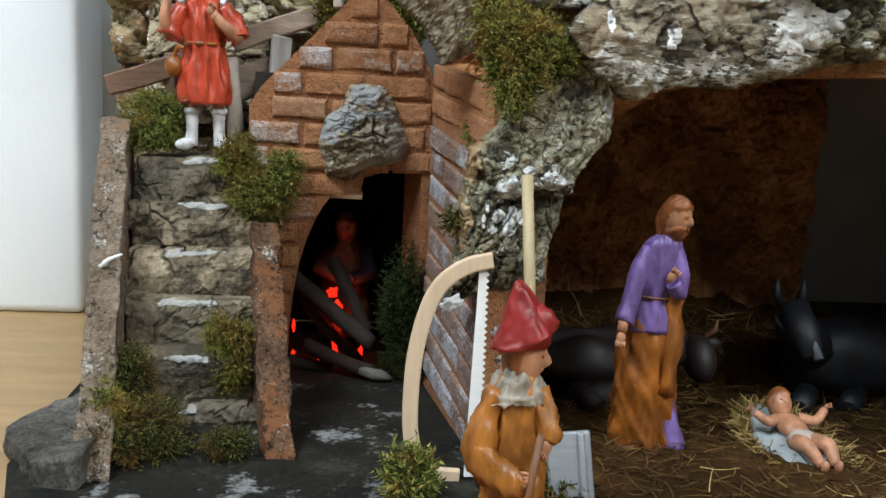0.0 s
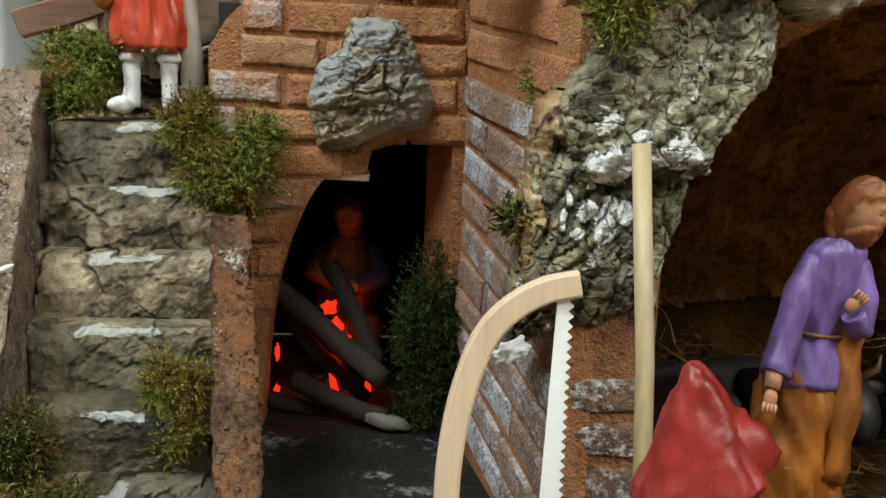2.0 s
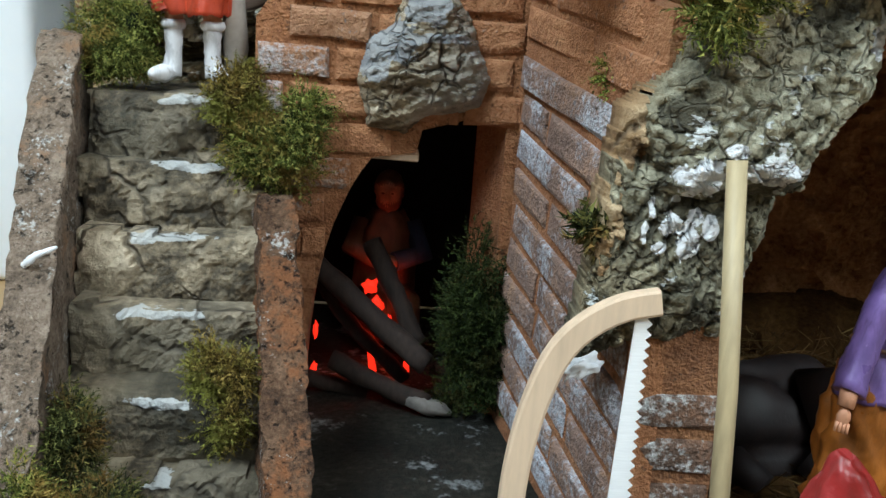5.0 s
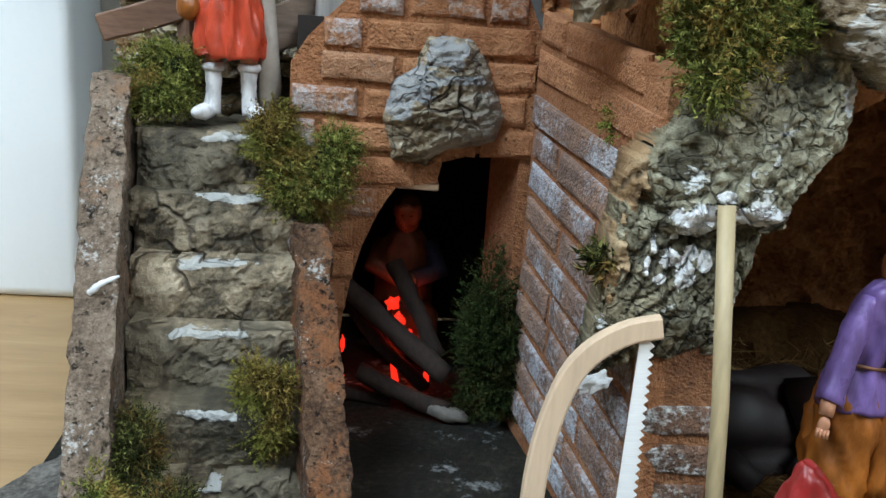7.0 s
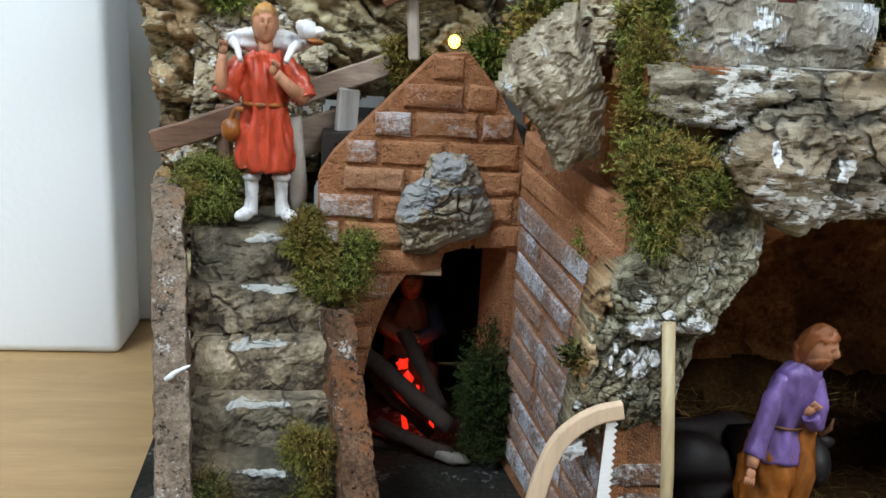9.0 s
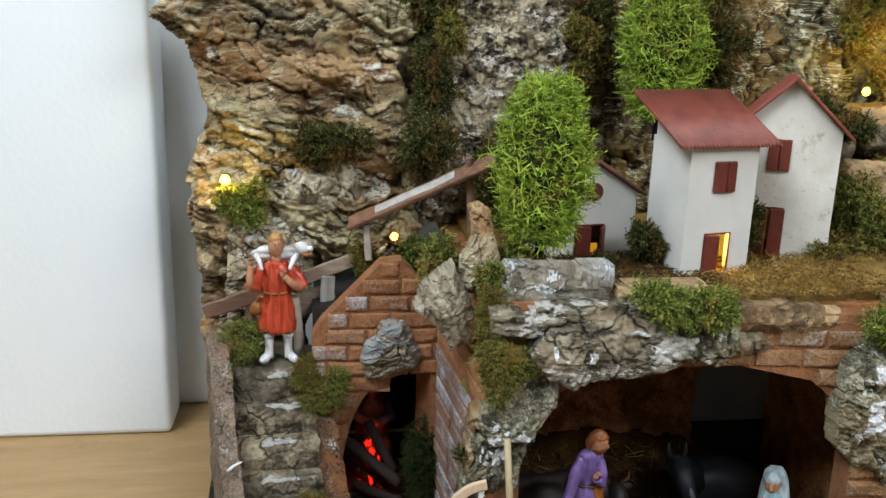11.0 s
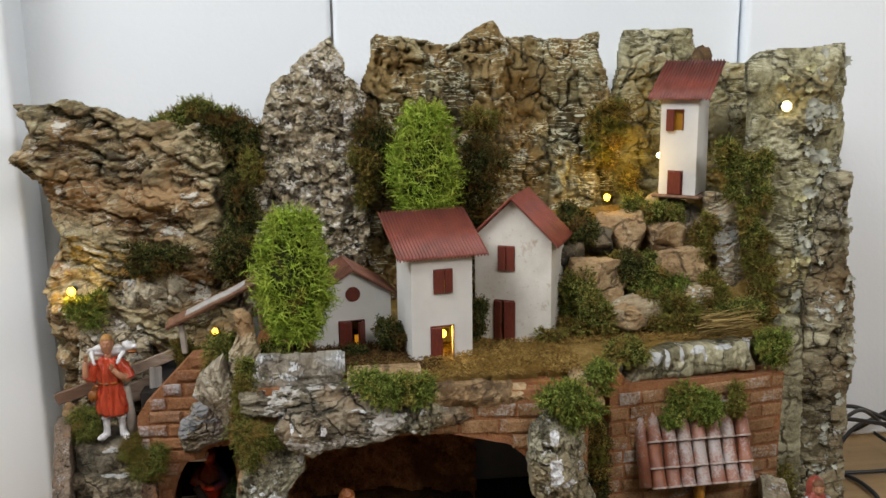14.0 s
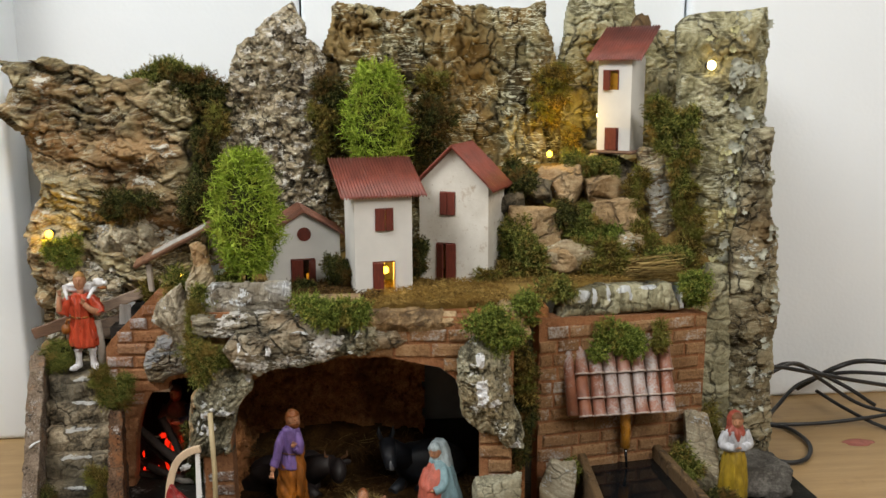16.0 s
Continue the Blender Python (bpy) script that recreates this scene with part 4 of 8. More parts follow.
# ---- stable arch ----
arch = thing("brick_arch", (0.18, 0.33, 0.005), "wide brick arch in front of the stable cave", "arch")
A_OUT = [(0.307, 0.0), (0.309, 0.196), (0.05, 0.2), (0.05, 0.165), (0.068, 0.155), (0.072, 0.125)]
A_HOLE = [(0.078, 0.121), (0.092, 0.141), (0.113, 0.154), (0.149, 0.161), (0.203, 0.163), (0.249, 0.154), (0.277, 0.131), (0.281, 0.10), (0.281, 0.0)]
bm = bmesh.new()
arch_m = pose(0.28, 0.324, 0, 0, 0, -6.0) @ pose(-0.28, 0, 0)
prism(bm, A_OUT + A_HOLE, 0.0, 0.02, 0, arch_m)
part("wall", bm, MORTAR, arch)
lay_bricks(arch, arch_m, A_OUT + A_HOLE, 0.03, 0.0125, 0.0022, BRICK_DULL, 5)

# ---- stable cave ----
cave = thing("stable_cave", (0.18, 0.45, 0.005), "dark cave of crumbled brown cork behind the arch", "cave")
bark("back_wall", [(0.04, 0.0), (0.04, 0.2), (0.246, 0.2), (0.246, 0.0)], upright(0, 0.475), CRUMB, cave, res=0.0026, depth=0.008, bulge=0.002,
     plate=(0.011, 0.009), step=0.003, groove=0.004, lumps=0.006, seed=41)
bark("side_wall", [(0.0, 0.0), (0.0, 0.2), (0.112, 0.2), (0.112, 0.0)], pose(0.068, 0.373, 0, 0, 0, 90), CRUMB, cave, res=0.003, depth=0.006, bulge=0.002,
     plate=(0.011, 0.009), step=0.003, groove=0.004, lumps=0.004, seed=42)
bm = bmesh.new()
box(bm, (0.29, 0.25, 0.008), pose(0.195, 0.462, 0.195))
box(bm, (0.008, 0.22, 0.19), pose(0.321, 0.465, 0.098))
part("roof_slab", bm, CRUMB, cave)
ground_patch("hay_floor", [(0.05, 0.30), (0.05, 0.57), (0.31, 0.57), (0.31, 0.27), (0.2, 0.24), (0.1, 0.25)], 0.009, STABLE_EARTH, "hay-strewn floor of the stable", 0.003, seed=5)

# pale foam, coloured grey to carry the shade of the cave
bm = bmesh.new()
box(bm, (0.085, 0.008, 0.150), pose(0.283, 0.500, 0.1185))
part("rear_panel", bm, plain("shade_greyed_panel", (0.24, 0.25, 0.245), 0.8, 0.15, 30, 0.2), cave, "bare pale foam panel at the back, greyed for the cave's shade")

# added black strip: stands for the floor-level shade under the panel
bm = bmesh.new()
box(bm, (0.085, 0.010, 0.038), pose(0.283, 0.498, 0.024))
part("rear_board", bm, BLACK, cave, "black strip standing for the shade below the panel")

# ---- village terrace ----
terrace = ground_patch("terrace_ground", [(0.062, 0.356), (0.058, 0.60), (0.50, 0.60), (0.495, 0.42), (0.35, 0.385), (0.31, 0.345), (0.19, 0.336), (0.13, 0.35)], 0.203, EARTH, "brown flocked earth of the village terrace", 0.004, seed=6)

# ---- stairs ----
stairs = thing("stairs", (-0.08, 0.43, 0.005), "steep rough stone steps with snow on the edges", "stairs")
RISE, GO, SKEW = 0.0203, 0.0138, 0.2
STEP_SNOW = [[(0.0035, 0.1128, 0.0098, 0.0015), (-0.004, 0.1118, 0.004, 0.0009)], [(0.0020, 0.0920, 0.0110, 0.0015), (0.010, 0.0926, 0.005, 0.0011)], [(-0.0035, 0.0722, 0.0122, 0.0024), (-0.012, 0.0710, 0.005, 0.0012)],
             [(-0.0055, 0.0510, 0.0120, 0.0014), (0.004, 0.0514, 0.005, 0.0010)], [(-0.0050, 0.0304, 0.0110, 0.0015)], [(-0.004, 0.0105, 0.004, 0.0008)]]
for k in range(6):
    top, y = 0.114 - k * RISE, 0.457 - k * GO
    m = Matrix.Translation((-0.0775 + (0.457 - y) * SKEW, y, 0))
    tread = bark("step", [(-0.033, max(0, top - 0.045)), (-0.033, top), (0.031, top), (0.031, max(0, top - 0.045))], m, BARK_STAIR, stairs, res=0.0013, depth=0.05 if k == 0 else 0.02, bulge=0.004,
         soft=0.004, plate=(0.016, 0.012), step=0.0008, groove=0.0008, lumps=0.0070, ragged=0.0026, seed=60 + k,
                 snow=STEP_SNOW[k])


def stair_wall(x0, x1, points, label, seed, material):
    """A stone flank beside the stairs: (y, z) of its sloping top."""
    ob = thing("stair_wall", ((x0 + x1) / 2, points[0][0], 0.005), label, "wall")
    bm = bmesh.new()
    m = Matrix(((0, 1, 0, 0), (1, 0, 0, 0), (0, 0, 1, 0), (0, 0, 0, 1)))
    prism(bm, points + [(points[-1][0], 0.004), (points[0][0], 0.004)], x0, x1, 0, m)
    bmesh.ops.subdivide_edges(bm, edges=bm.edges[:], cuts=22, use_grid_fill=True)
    bmesh.ops.triangulate(bm, faces=bm.faces[:])
    for v in bm.verts:
        v.co.x += (0.46 - v.co.y) * SKEW
        for f, a in ((90, 0.0018), (260, 0.0010), (620, 0.0006)):
            v.co += Vector((noise.noise(v.co * f + Vector((seed, 0, 0))), noise.noise(v.co * f + Vector((0, seed, 3))), noise.noise(v.co * f + Vector((4, 0, seed))))) * a
    part("coping", bm, material, ob, "", True)
    return ob


stair_wall(-0.124, -0.111, [(0.49, 0.131), (0.46, 0.131), (0.401, 0.074), (0.325, 0.005)], "narrow rough parapet of brown stone on the outer flank of the stairs", 1, PARAPET)
stair_wall(-0.0535, -0.0415, [(0.48, 0.086), (0.430, 0.086), (0.392, 0.048), (0.347, 0.005)], "short rough orange brown stone cheek on the inner flank of the stairs", 2, CHEEK)

# ---- fountain wall ----
F_YAW = 9.5
fm = pose(0.338, 0.366, 0, 0, 0, F_YAW)
fountain = thing("brick_fountain_wall", (0.42, 0.38, 0.005), "brick wall with a small tiled canopy over a water spout", "fountain wall")
F_OUT = [(0.0, 0.0), (0.0, 0.182), (0.162, 0.176), (0.16, 0.0)]
bm = bmesh.new()
prism(bm, F_OUT, 0.0, 0.02, 0, fm)
part("wall", bm, MORTAR, fountain)
lay_bricks(fountain, fm, F_OUT, 0.034, 0.0125, 0.0022, BRICK_DULL, 21)


# ---- bark cliffs ----
lichen_rng = random.Random(77)
LICHEN = [(lichen_rng.uniform(0.53, 0.585), lichen_rng.uniform(0.05, 0.40), lichen_rng.uniform(0.003, 0.009), lichen_rng.uniform(0.003, 0.008)) for _ in range(34)]

def cliff(name, poly, y, material, label, yaw=0.0, x=0.0, **more):
    return tagged(bark(name, [(a - x, b) for a, b in poly], pose(x, y, 0, 0, 0, yaw), material, None, "", **more), label, "bark cliff", "cork bark cliffs")


cliff("bark_cliff", [(-0.157, 0.404), (-0.102, 0.410), (-0.065, 0.393), (0.013, 0.383), (0.028, 0.355), (0.011, 0.324), (0.031, 0.28), (0.03, 0.165), (-0.055, 0.165), (-0.055, 0.0), (-0.13, 0.0), (-0.14, 0.154),
                     (-0.145, 0.235), (-0.129, 0.293), (-0.145, 0.336), (-0.168, 0.355), (-0.145, 0.38)], 0.535, BARK, "broad ragged plate of brown grey cork bark",
      plate=(0.046, 0.015), step=0.0050, groove=0.0052, lumps=0.017, ragged=0.006, res=0.0012, smooth=True, warp=1.5, grain=0.0013, seed=101, slant=-0.25)
cliff("bark_cliff", [(0.045, 0.363), (0.069, 0.42), (0.106, 0.452), (0.124, 0.463), (0.139, 0.429), (0.155, 0.408), (0.15, 0.2), (0.03, 0.2)], 0.55, BARK_CRAG,
      "pointed grey cork bark crag with white frosting", plate=(0.008, 0.0075), step=0.0026, groove=0.0022, lumps=0.012, ragged=0.005, res=0.0010, smooth=True, warp=1.8, grain=0.0016, seed=102)
cliff("bark_cliff", [(0.138, 0.2), (0.146, 0.403), (0.164, 0.466), (0.237, 0.454), (0.275, 0.477), (0.286, 0.463), (0.363, 0.461), (0.379, 0.466), (0.397, 0.40), (0.40, 0.2)], 0.572, BARK_TALL,
      "tall cork bark cliff with upright folds", plate=(0.026, 0.060), step=0.0066, groove=0.0075, lumps=0.015, ridges=0.0004, ridge_size=0.007, ragged=0.005, res=0.0013, smooth=True, warp=1.4, grain=0.0008, seed=103, slant=0.1)
cliff("bark_cliff", [(0.395, 0.2), (0.395, 0.40), (0.407, 0.468), (0.474, 0.468), (0.478, 0.436), (0.600, 0.43), (0.600, 0.2)], 0.565, BARK_GREEN,
      "ridged green grey bark plate behind the tower", plate=(0.03, 0.02), step=0.0024, groove=0.006, lumps=0.008, ridges=0.0004, ridge_size=0.008, ragged=0.004, res=0.0013, smooth=True, warp=1.5, grain=0.0011, seed=104)
slab_tall = cliff("bark_cliff", [(0.507, 0.2), (0.494, 0.30), (0.487, 0.35), (0.483, 0.434), (0.490, 0.442), (0.566, 0.449), (0.570, 0.342), (0.572, 0.28), (0.581, 0.19), (0.584, 0.0), (0.52, 0.0), (0.50, 0.2)], 0.455, BARK_GREEN,
      "tall green grey bark slab with lichen", snow=LICHEN, plate=(0.020, 0.026), step=0.0022, groove=0.0034, lumps=0.0060, ridges=0.0002, ridge_size=0.009, ragged=0.004, res=0.0013, smooth=True, warp=1.4, grain=0.0008, seed=105)
strip_dark = cliff("bark_cliff", [(0.536, 0.0), (0.532, 0.15), (0.54, 0.29), (0.550, 0.34), (0.568, 0.342), (0.572, 0.28), (0.582, 0.19), (0.586, 0.0)], 0.435, BARK_DARK,
      "narrow upright strip of rough lichen-spotted bark", plate=(0.02, 0.016), step=0.003, groove=0.003, lumps=0.008, ragged=0.004, res=0.0013, smooth=True, warp=1.4, grain=0.0008, seed=106)

cliff("bark_cliff", [(-0.005, 0.2), (-0.005, 0.362), (0.02, 0.378), (0.05, 0.372), (0.078, 0.35), (0.078, 0.2)], 0.572, BARK_STAIR,
      "shaded dark bark in the gap beside the crag", plate=(0.02, 0.02), step=0.003, groove=0.002, lumps=0.008, ragged=0.005, res=0.002, seed=107)

cliff("bark_slab", [(0.496, 0.0), (0.498, 0.10), (0.497, 0.196), (0.512, 0.215), (0.530, 0.212), (0.538, 0.15), (0.541, 0.06), (0.545, 0.0)], 0.432, BARK_PLATE, "smooth pale green grey bark plate with black cross cracks",
      res=0.0012, plate=(0.060, 0.011), step=0.0004, groove=0.0026, lumps=0.0016, bulge=0.005, soft=0.004, ragged=0.003, seed=108, smooth=True, warp=1.5, slant=-0.15)

def lichen_crust(host, count, x0, x1, z0, z1, size, material, label, seed):
    """Scalloped flat rosettes of lichen that grow in clusters on a piece of bark."""
    rng = np.random.default_rng(seed)
    co = np.array([v.co[:] for v in host.data.vertices])
    co = co[: len(co) // 2]
    co = co[(co[:, 0] > x0) & (co[:, 0] < x1) & (co[:, 2] > z0) & (co[:, 2] < z1)]
    verts, faces = [], []
    for hub in co[rng.integers(0, len(co), count)]:
        for _ in range(rng.integers(2, 6)):
            want = hub + rng.normal(size=3) * (size * 1.1, 0, size * 1.1)
            c = co[np.argmin(np.sum((co[:, ::2] - want[::2]) ** 2, 1))]
            r, base = size * rng.uniform(0.4, 1.1), len(verts)
            tip = rng.normal(size=2) * 0.25
            turn = rng.uniform(0, 6.28)
            verts.append((c[0], c[1] - 0.0005, c[2]))
            for ring, (k, lift) in enumerate(((0.6, 0.0007), (1.0, 0.0015))):
                for j in range(14):
                    a = turn + 2 * math.pi * j / 14
                    q = r * k * (1 + (0.22 if ring else 0.05) * (1 if j % 2 else -1) + 0.2 * math.sin(2 * a + turn))
                    verts.append((c[0] + q * math.cos(a), c[1] - lift + q * (tip[0] * math.cos(a) + tip[1] * math.sin(a)), c[2] + q * math.sin(a)))
            for j in range(14):
                p, q = base + 1 + j, base + 1 + (j + 1) % 14
                faces += [(base, p, q, q), (p, p + 14, q + 14, q)]
    bm = bmesh.new()
    made = [bm.verts.new(v) for v in verts]
    for f in faces:
        bm.faces.new([made[k] for k in dict.fromkeys(f)])
    return tagged(part("lichen", bm, material, None, "", True), label, "lichen", "", "stuff")


lichen_crust(slab_tall, 46, 0.530, 0.580, 0.10, 0.445, 0.0042, LICHEN_GREY, "pale blue grey lichen rosettes on the bark slab", 5)
lichen_crust(slab_tall, 14, 0.500, 0.560, 0.20, 0.440, 0.0030, LICHEN_YELLOW, "yellowish lichen flecks on the bark slab", 6)
lichen_crust(strip_dark, 16, 0.538, 0.584, 0.05, 0.330, 0.0036, LICHEN_GREY, "pale grey lichen rosettes on the narrow bark strip", 7)

# ---- bark over the stable ----
PILLAR_SNOW = [(0.0583, 0.1171, 0.0041, 0.0048), (0.0640, 0.1231, 0.0023, 0.0014), (0.0728, 0.1193, 0.0062, 0.0031), (0.0546, 0.1053, 0.0027, 0.0026), (0.0524, 0.1002, 0.0020, 0.0017), (0.0603, 0.1076, 0.0019, 0.0020), (0.0590, 0.1021, 0.0026, 0.0045), (0.0635, 0.1052, 0.0019, 0.0029), (0.0554, 0.1112, 0.0013, 0.0008), (0.0636, 0.1132, 0.0011, 0.0008), (0.0503, 0.1089, 0.0008, 0.0020), (0.0492, 0.1039, 0.0008, 0.0025), (0.0803, 0.1167, 0.0020, 0.0018)]
cliff("bark_pillar", [(0.046, 0.126), (0.055, 0.147), (0.066, 0.164), (0.082, 0.167), (0.0918, 0.159), (0.0955, 0.152), (0.0972, 0.141), (0.0948, 0.1345), (0.0890, 0.1306), (0.0840, 0.1240), (0.0825, 0.1165), (0.077, 0.1140),
                      (0.060, 0.1120), (0.051, 0.1135)], 0.3405, BARK_SNOW, "gnarled lumpy cork bark head of the pillar with blue grey and white paint",
      res=0.0006, plate=(0.0068, 0.0042), step=0.0007, groove=0.0022, lumps=0.0064, bulge=0.010, soft=0.006, ragged=0.0032, seed=110, slant=0.7, smooth=True, warp=2.4, grain=0.0019, snow=PILLAR_SNOW[:3] + [(0.0930, 0.148, 0.0024, 0.0042), (0.0945, 0.1535, 0.0018, 0.0018)])
cliff("bark_pillar", [(0.043, 0.119), (0.056, 0.1225), (0.072, 0.122), (0.0808, 0.1185), (0.0806, 0.111), (0.0792, 0.1015), (0.0750, 0.093), (0.0768, 0.078), (0.054, 0.076), (0.037, 0.068), (0.041, 0.091), (0.042, 0.105)], 0.3455, BARK_SNOW,
      "fissured cork bark pillar with dabs of white snow paint", res=0.0006, plate=(0.0044, 0.014), step=0.0008, groove=0.0032, lumps=0.0040, bulge=0.010, soft=0.007, ragged=0.0025, seed=118, slant=-0.42, smooth=True, warp=1.6, grain=0.0012,
      snow=PILLAR_SNOW)
bm = bmesh.new()
blob(bm, (0.0384, 0.3365, 0.0722), (0.0038, 0.0012, 0.0020), 0, (0, -28, 0), u=28, v=20, rough=0.9)
for v in bm.verts:
    v.co += Vector((noise.noise(v.co * 500), 0, noise.noise(v.co * 500 + Vector((4, 0, 0))))) * 0.0009
tagged(part("snow_blob", bm, SNOW, None, "", True), "lump of white snow paint at the foot of the bark", "snow paint")
cliff("bark_edge", [(0.0400, 0.084), (0.0405, 0.100), (0.0425, 0.116), (0.0440, 0.130), (0.0500, 0.136), (0.0515, 0.124), (0.0470, 0.108), (0.0455, 0.090)], 0.3475, BARK_WARM, "pale tan cork edge between brick wall and bark pillar",
      res=0.0007, plate=(0.0034, 0.0046), step=0.0014, groove=0.0026, lumps=0.004, bulge=0.007, soft=0.003, ragged=0.0032, seed=119, smooth=True, warp=1.8, grain=0.0014)
cliff("bark_ledge", [(0.052, 0.194), (0.054, 0.213), (0.062, 0.222), (0.128, 0.222), (0.128, 0.194)], 0.352, BARK_BLUE, "flat blue grey bark slab edging the terrace",
      res=0.0011, plate=(0.03, 0.05), step=0.0006, groove=0.0012, lumps=0.0015, bulge=0.006, ridges=0.0004, ridge_size=0.005, ragged=0.0025, seed=111, slant=1.57)
cliff("bark_ledge", [(0.048, 0.182), (0.05, 0.200), (0.16, 0.203), (0.16, 0.185)], 0.336, BARK_OVER, "layered strip of grey tan cork under the terrace edge",
      res=0.0010, plate=(0.022, 0.006), step=0.0016, groove=0.0022, lumps=0.004, bulge=0.005, ragged=0.003, seed=112, smooth=True, warp=1.6, grain=0.0012)
cliff("bark_overhang", [(0.074, 0.172), (0.085, 0.188), (0.121, 0.196), (0.17, 0.192), (0.215, 0.186), (0.225, 0.176), (0.205, 0.170), (0.18, 0.166), (0.15, 0.160), (0.138, 0.1575), (0.125, 0.1555), (0.112, 0.1535), (0.100, 0.149), (0.084, 0.158)],
      0.331, BARK_OVER, "rough bark overhang above the stable arch", res=0.0010, plate=(0.016, 0.010), step=0.0013, groove=0.0020, lumps=0.006, bulge=0.009, soft=0.007, ragged=0.003, seed=113, slant=-0.2, smooth=True, warp=1.6, grain=0.0014,
      snow=[(0.111, 0.1725, 0.0026, 0.0040), (0.088, 0.177, 0.0014, 0.004), (0.135, 0.187, 0.007, 0.0014), (0.126, 0.166, 0.0010, 0.0030), (0.150, 0.176, 0.004, 0.0010)])
cliff("bark_pillar", [(0.262, 0.17), (0.275, 0.182), (0.300, 0.180), (0.308, 0.15), (0.310, 0.12), (0.319, 0.10), (0.317, 0.085), (0.303, 0.083), (0.295, 0.095), (0.28, 0.10), (0.267, 0.112), (0.263, 0.135)], 0.319, BARK_SNOW,
      "rough bark lump with white paint on the arch's shoulder", res=0.0012, plate=(0.006, 0.008), step=0.002, groove=0.003, lumps=0.006, bulge=0.010, soft=0.008, ragged=0.003, seed=114, snow=[(0.281, 0.140, 0.005, 0.013), (0.291, 0.128, 0.0065, 0.004), (0.279, 0.166, 0.003, 0.006), (0.310, 0.090, 0.004, 0.004)])
cliff("bark_chunk", [(0.01, 0.187), (0.015, 0.203), (0.035, 0.218), (0.047, 0.187), (0.046, 0.166), (0.034, 0.160), (0.028, 0.172)], 0.37, BARK_PALE, "pale grey ridged bark piece beside the terrace",
      res=0.0011, plate=(0.006, 0.018), step=0.0010, groove=0.0012, lumps=0.004, bulge=0.008, ragged=0.002, seed=115, slant=0.5)
cliff("bark_stone", [(-0.0045, 0.1536), (0.0134, 0.1537), (0.0192, 0.1409), (0.0250, 0.1268), (0.0221, 0.1169), (0.0040, 0.1118), (-0.0020, 0.1060), (-0.0152, 0.1078), (-0.0203, 0.1238), (-0.0168, 0.1363), (-0.0086, 0.1422)], 0.4525, BARK_STONE,
      "grey ridged bark lump over the hut's opening", res=0.0006, plate=(0.011, 0.0034), step=0.0007, groove=0.0013, lumps=0.0022, bulge=0.0115, soft=0.0032, ridges=0.0003, ridge_size=0.0034, ragged=0.0016, seed=116, slant=0.3, smooth=True, warp=1.6, grain=0.0009,
      snow=[(-0.0075, 0.1375, 0.010, 0.006), (0.003, 0.1475, 0.008, 0.005), (-0.014, 0.1300, 0.005, 0.006), (0.008, 0.1385, 0.010, 0.0016)])
cliff("bark_ledge", [(0.354, 0.178), (0.361, 0.2), (0.40, 0.206), (0.462, 0.206), (0.474, 0.18)], 0.385, BARK_PLATE, "pale green grey bark strip capping the fountain wall", yaw=8, x=0.41,
      res=0.0010, plate=(0.012, 0.060), step=0.0006, groove=0.0024, lumps=0.0010, bulge=0.006, soft=0.0025, ragged=0.0025, seed=117, smooth=True, warp=1.3, grain=0.0009,
      snow=[(-0.032, 0.199, 0.005, 0.008), (-0.022, 0.197, 0.002, 0.009), (-0.009, 0.200, 0.002, 0.007), (0.006, 0.202, 0.007, 0.003), (0.012, 0.197, 0.0015, 0.008), (0.030, 0.203, 0.009, 0.002)])


# ---- houses ----
def cell_wall(bm, m, w, h, t, holes):
    """A wall w wide and h high, t thick, with rectangular openings (x0, x1, z0, z1)."""
    xs = sorted({0, w, *[v for o in holes for v in o[:2]]})
    zs = sorted({0, h, *[v for o in holes for v in o[2:]]})
    for x0, x1 in zip(xs, xs[1:]):
        for z0, z1 in zip(zs, zs[1:]):
            if not any(o[0] <= x0 and x1 <= o[1] and o[2] <= z0 and z1 <= o[3] for o in holes):
                box(bm, (x1 - x0, t, z1 - z0), m @ pose((x0 + x1) / 2, t / 2, (z0 + z1) / 2))
    bmesh.ops.remove_doubles(bm, verts=bm.verts[:], dist=1e-5)
    bm.verts.index_update()
    seen = {}
    for f in bm.faces:
        seen.setdefault(tuple(sorted(v.index for v in f.verts)), []).append(f)
    bmesh.ops.delete(bm, geom=[f for twins in seen.values() if len(twins) > 1 for f in twins], context="FACES_ONLY")


def corrugated(bm, m, w, d, rise, waves, amp=0.0010, t=0.0014):
    """A ribbed sheet, w wide, d deep, its back edge rise higher."""
    n = waves * 6
    rows = []
    for lift in (0, t):
        for y in (0, 1):
            rows.append([bm.verts.new(m @ Vector((w * i / n, d * y, rise * y + lift + amp * math.sin(2 * math.pi * i / 6)))) for i in range(n + 1)])
    a, b, c, e = rows
    for i in range(n):
        bm.faces.new((c[i], c[i + 1], e[i + 1], e[i])).smooth = True
        bm.faces.new((a[i + 1], a[i], b[i], b[i + 1]))
        bm.faces.new((a[i], a[i + 1], c[i + 1], c[i]))
        bm.faces.new((b[i + 1], b[i], e[i], e[i + 1]))
    bm.faces.new((a[0], c[0], e[0], b[0]))
    bm.faces.new((c[n], a[n], b[n], e[n]))


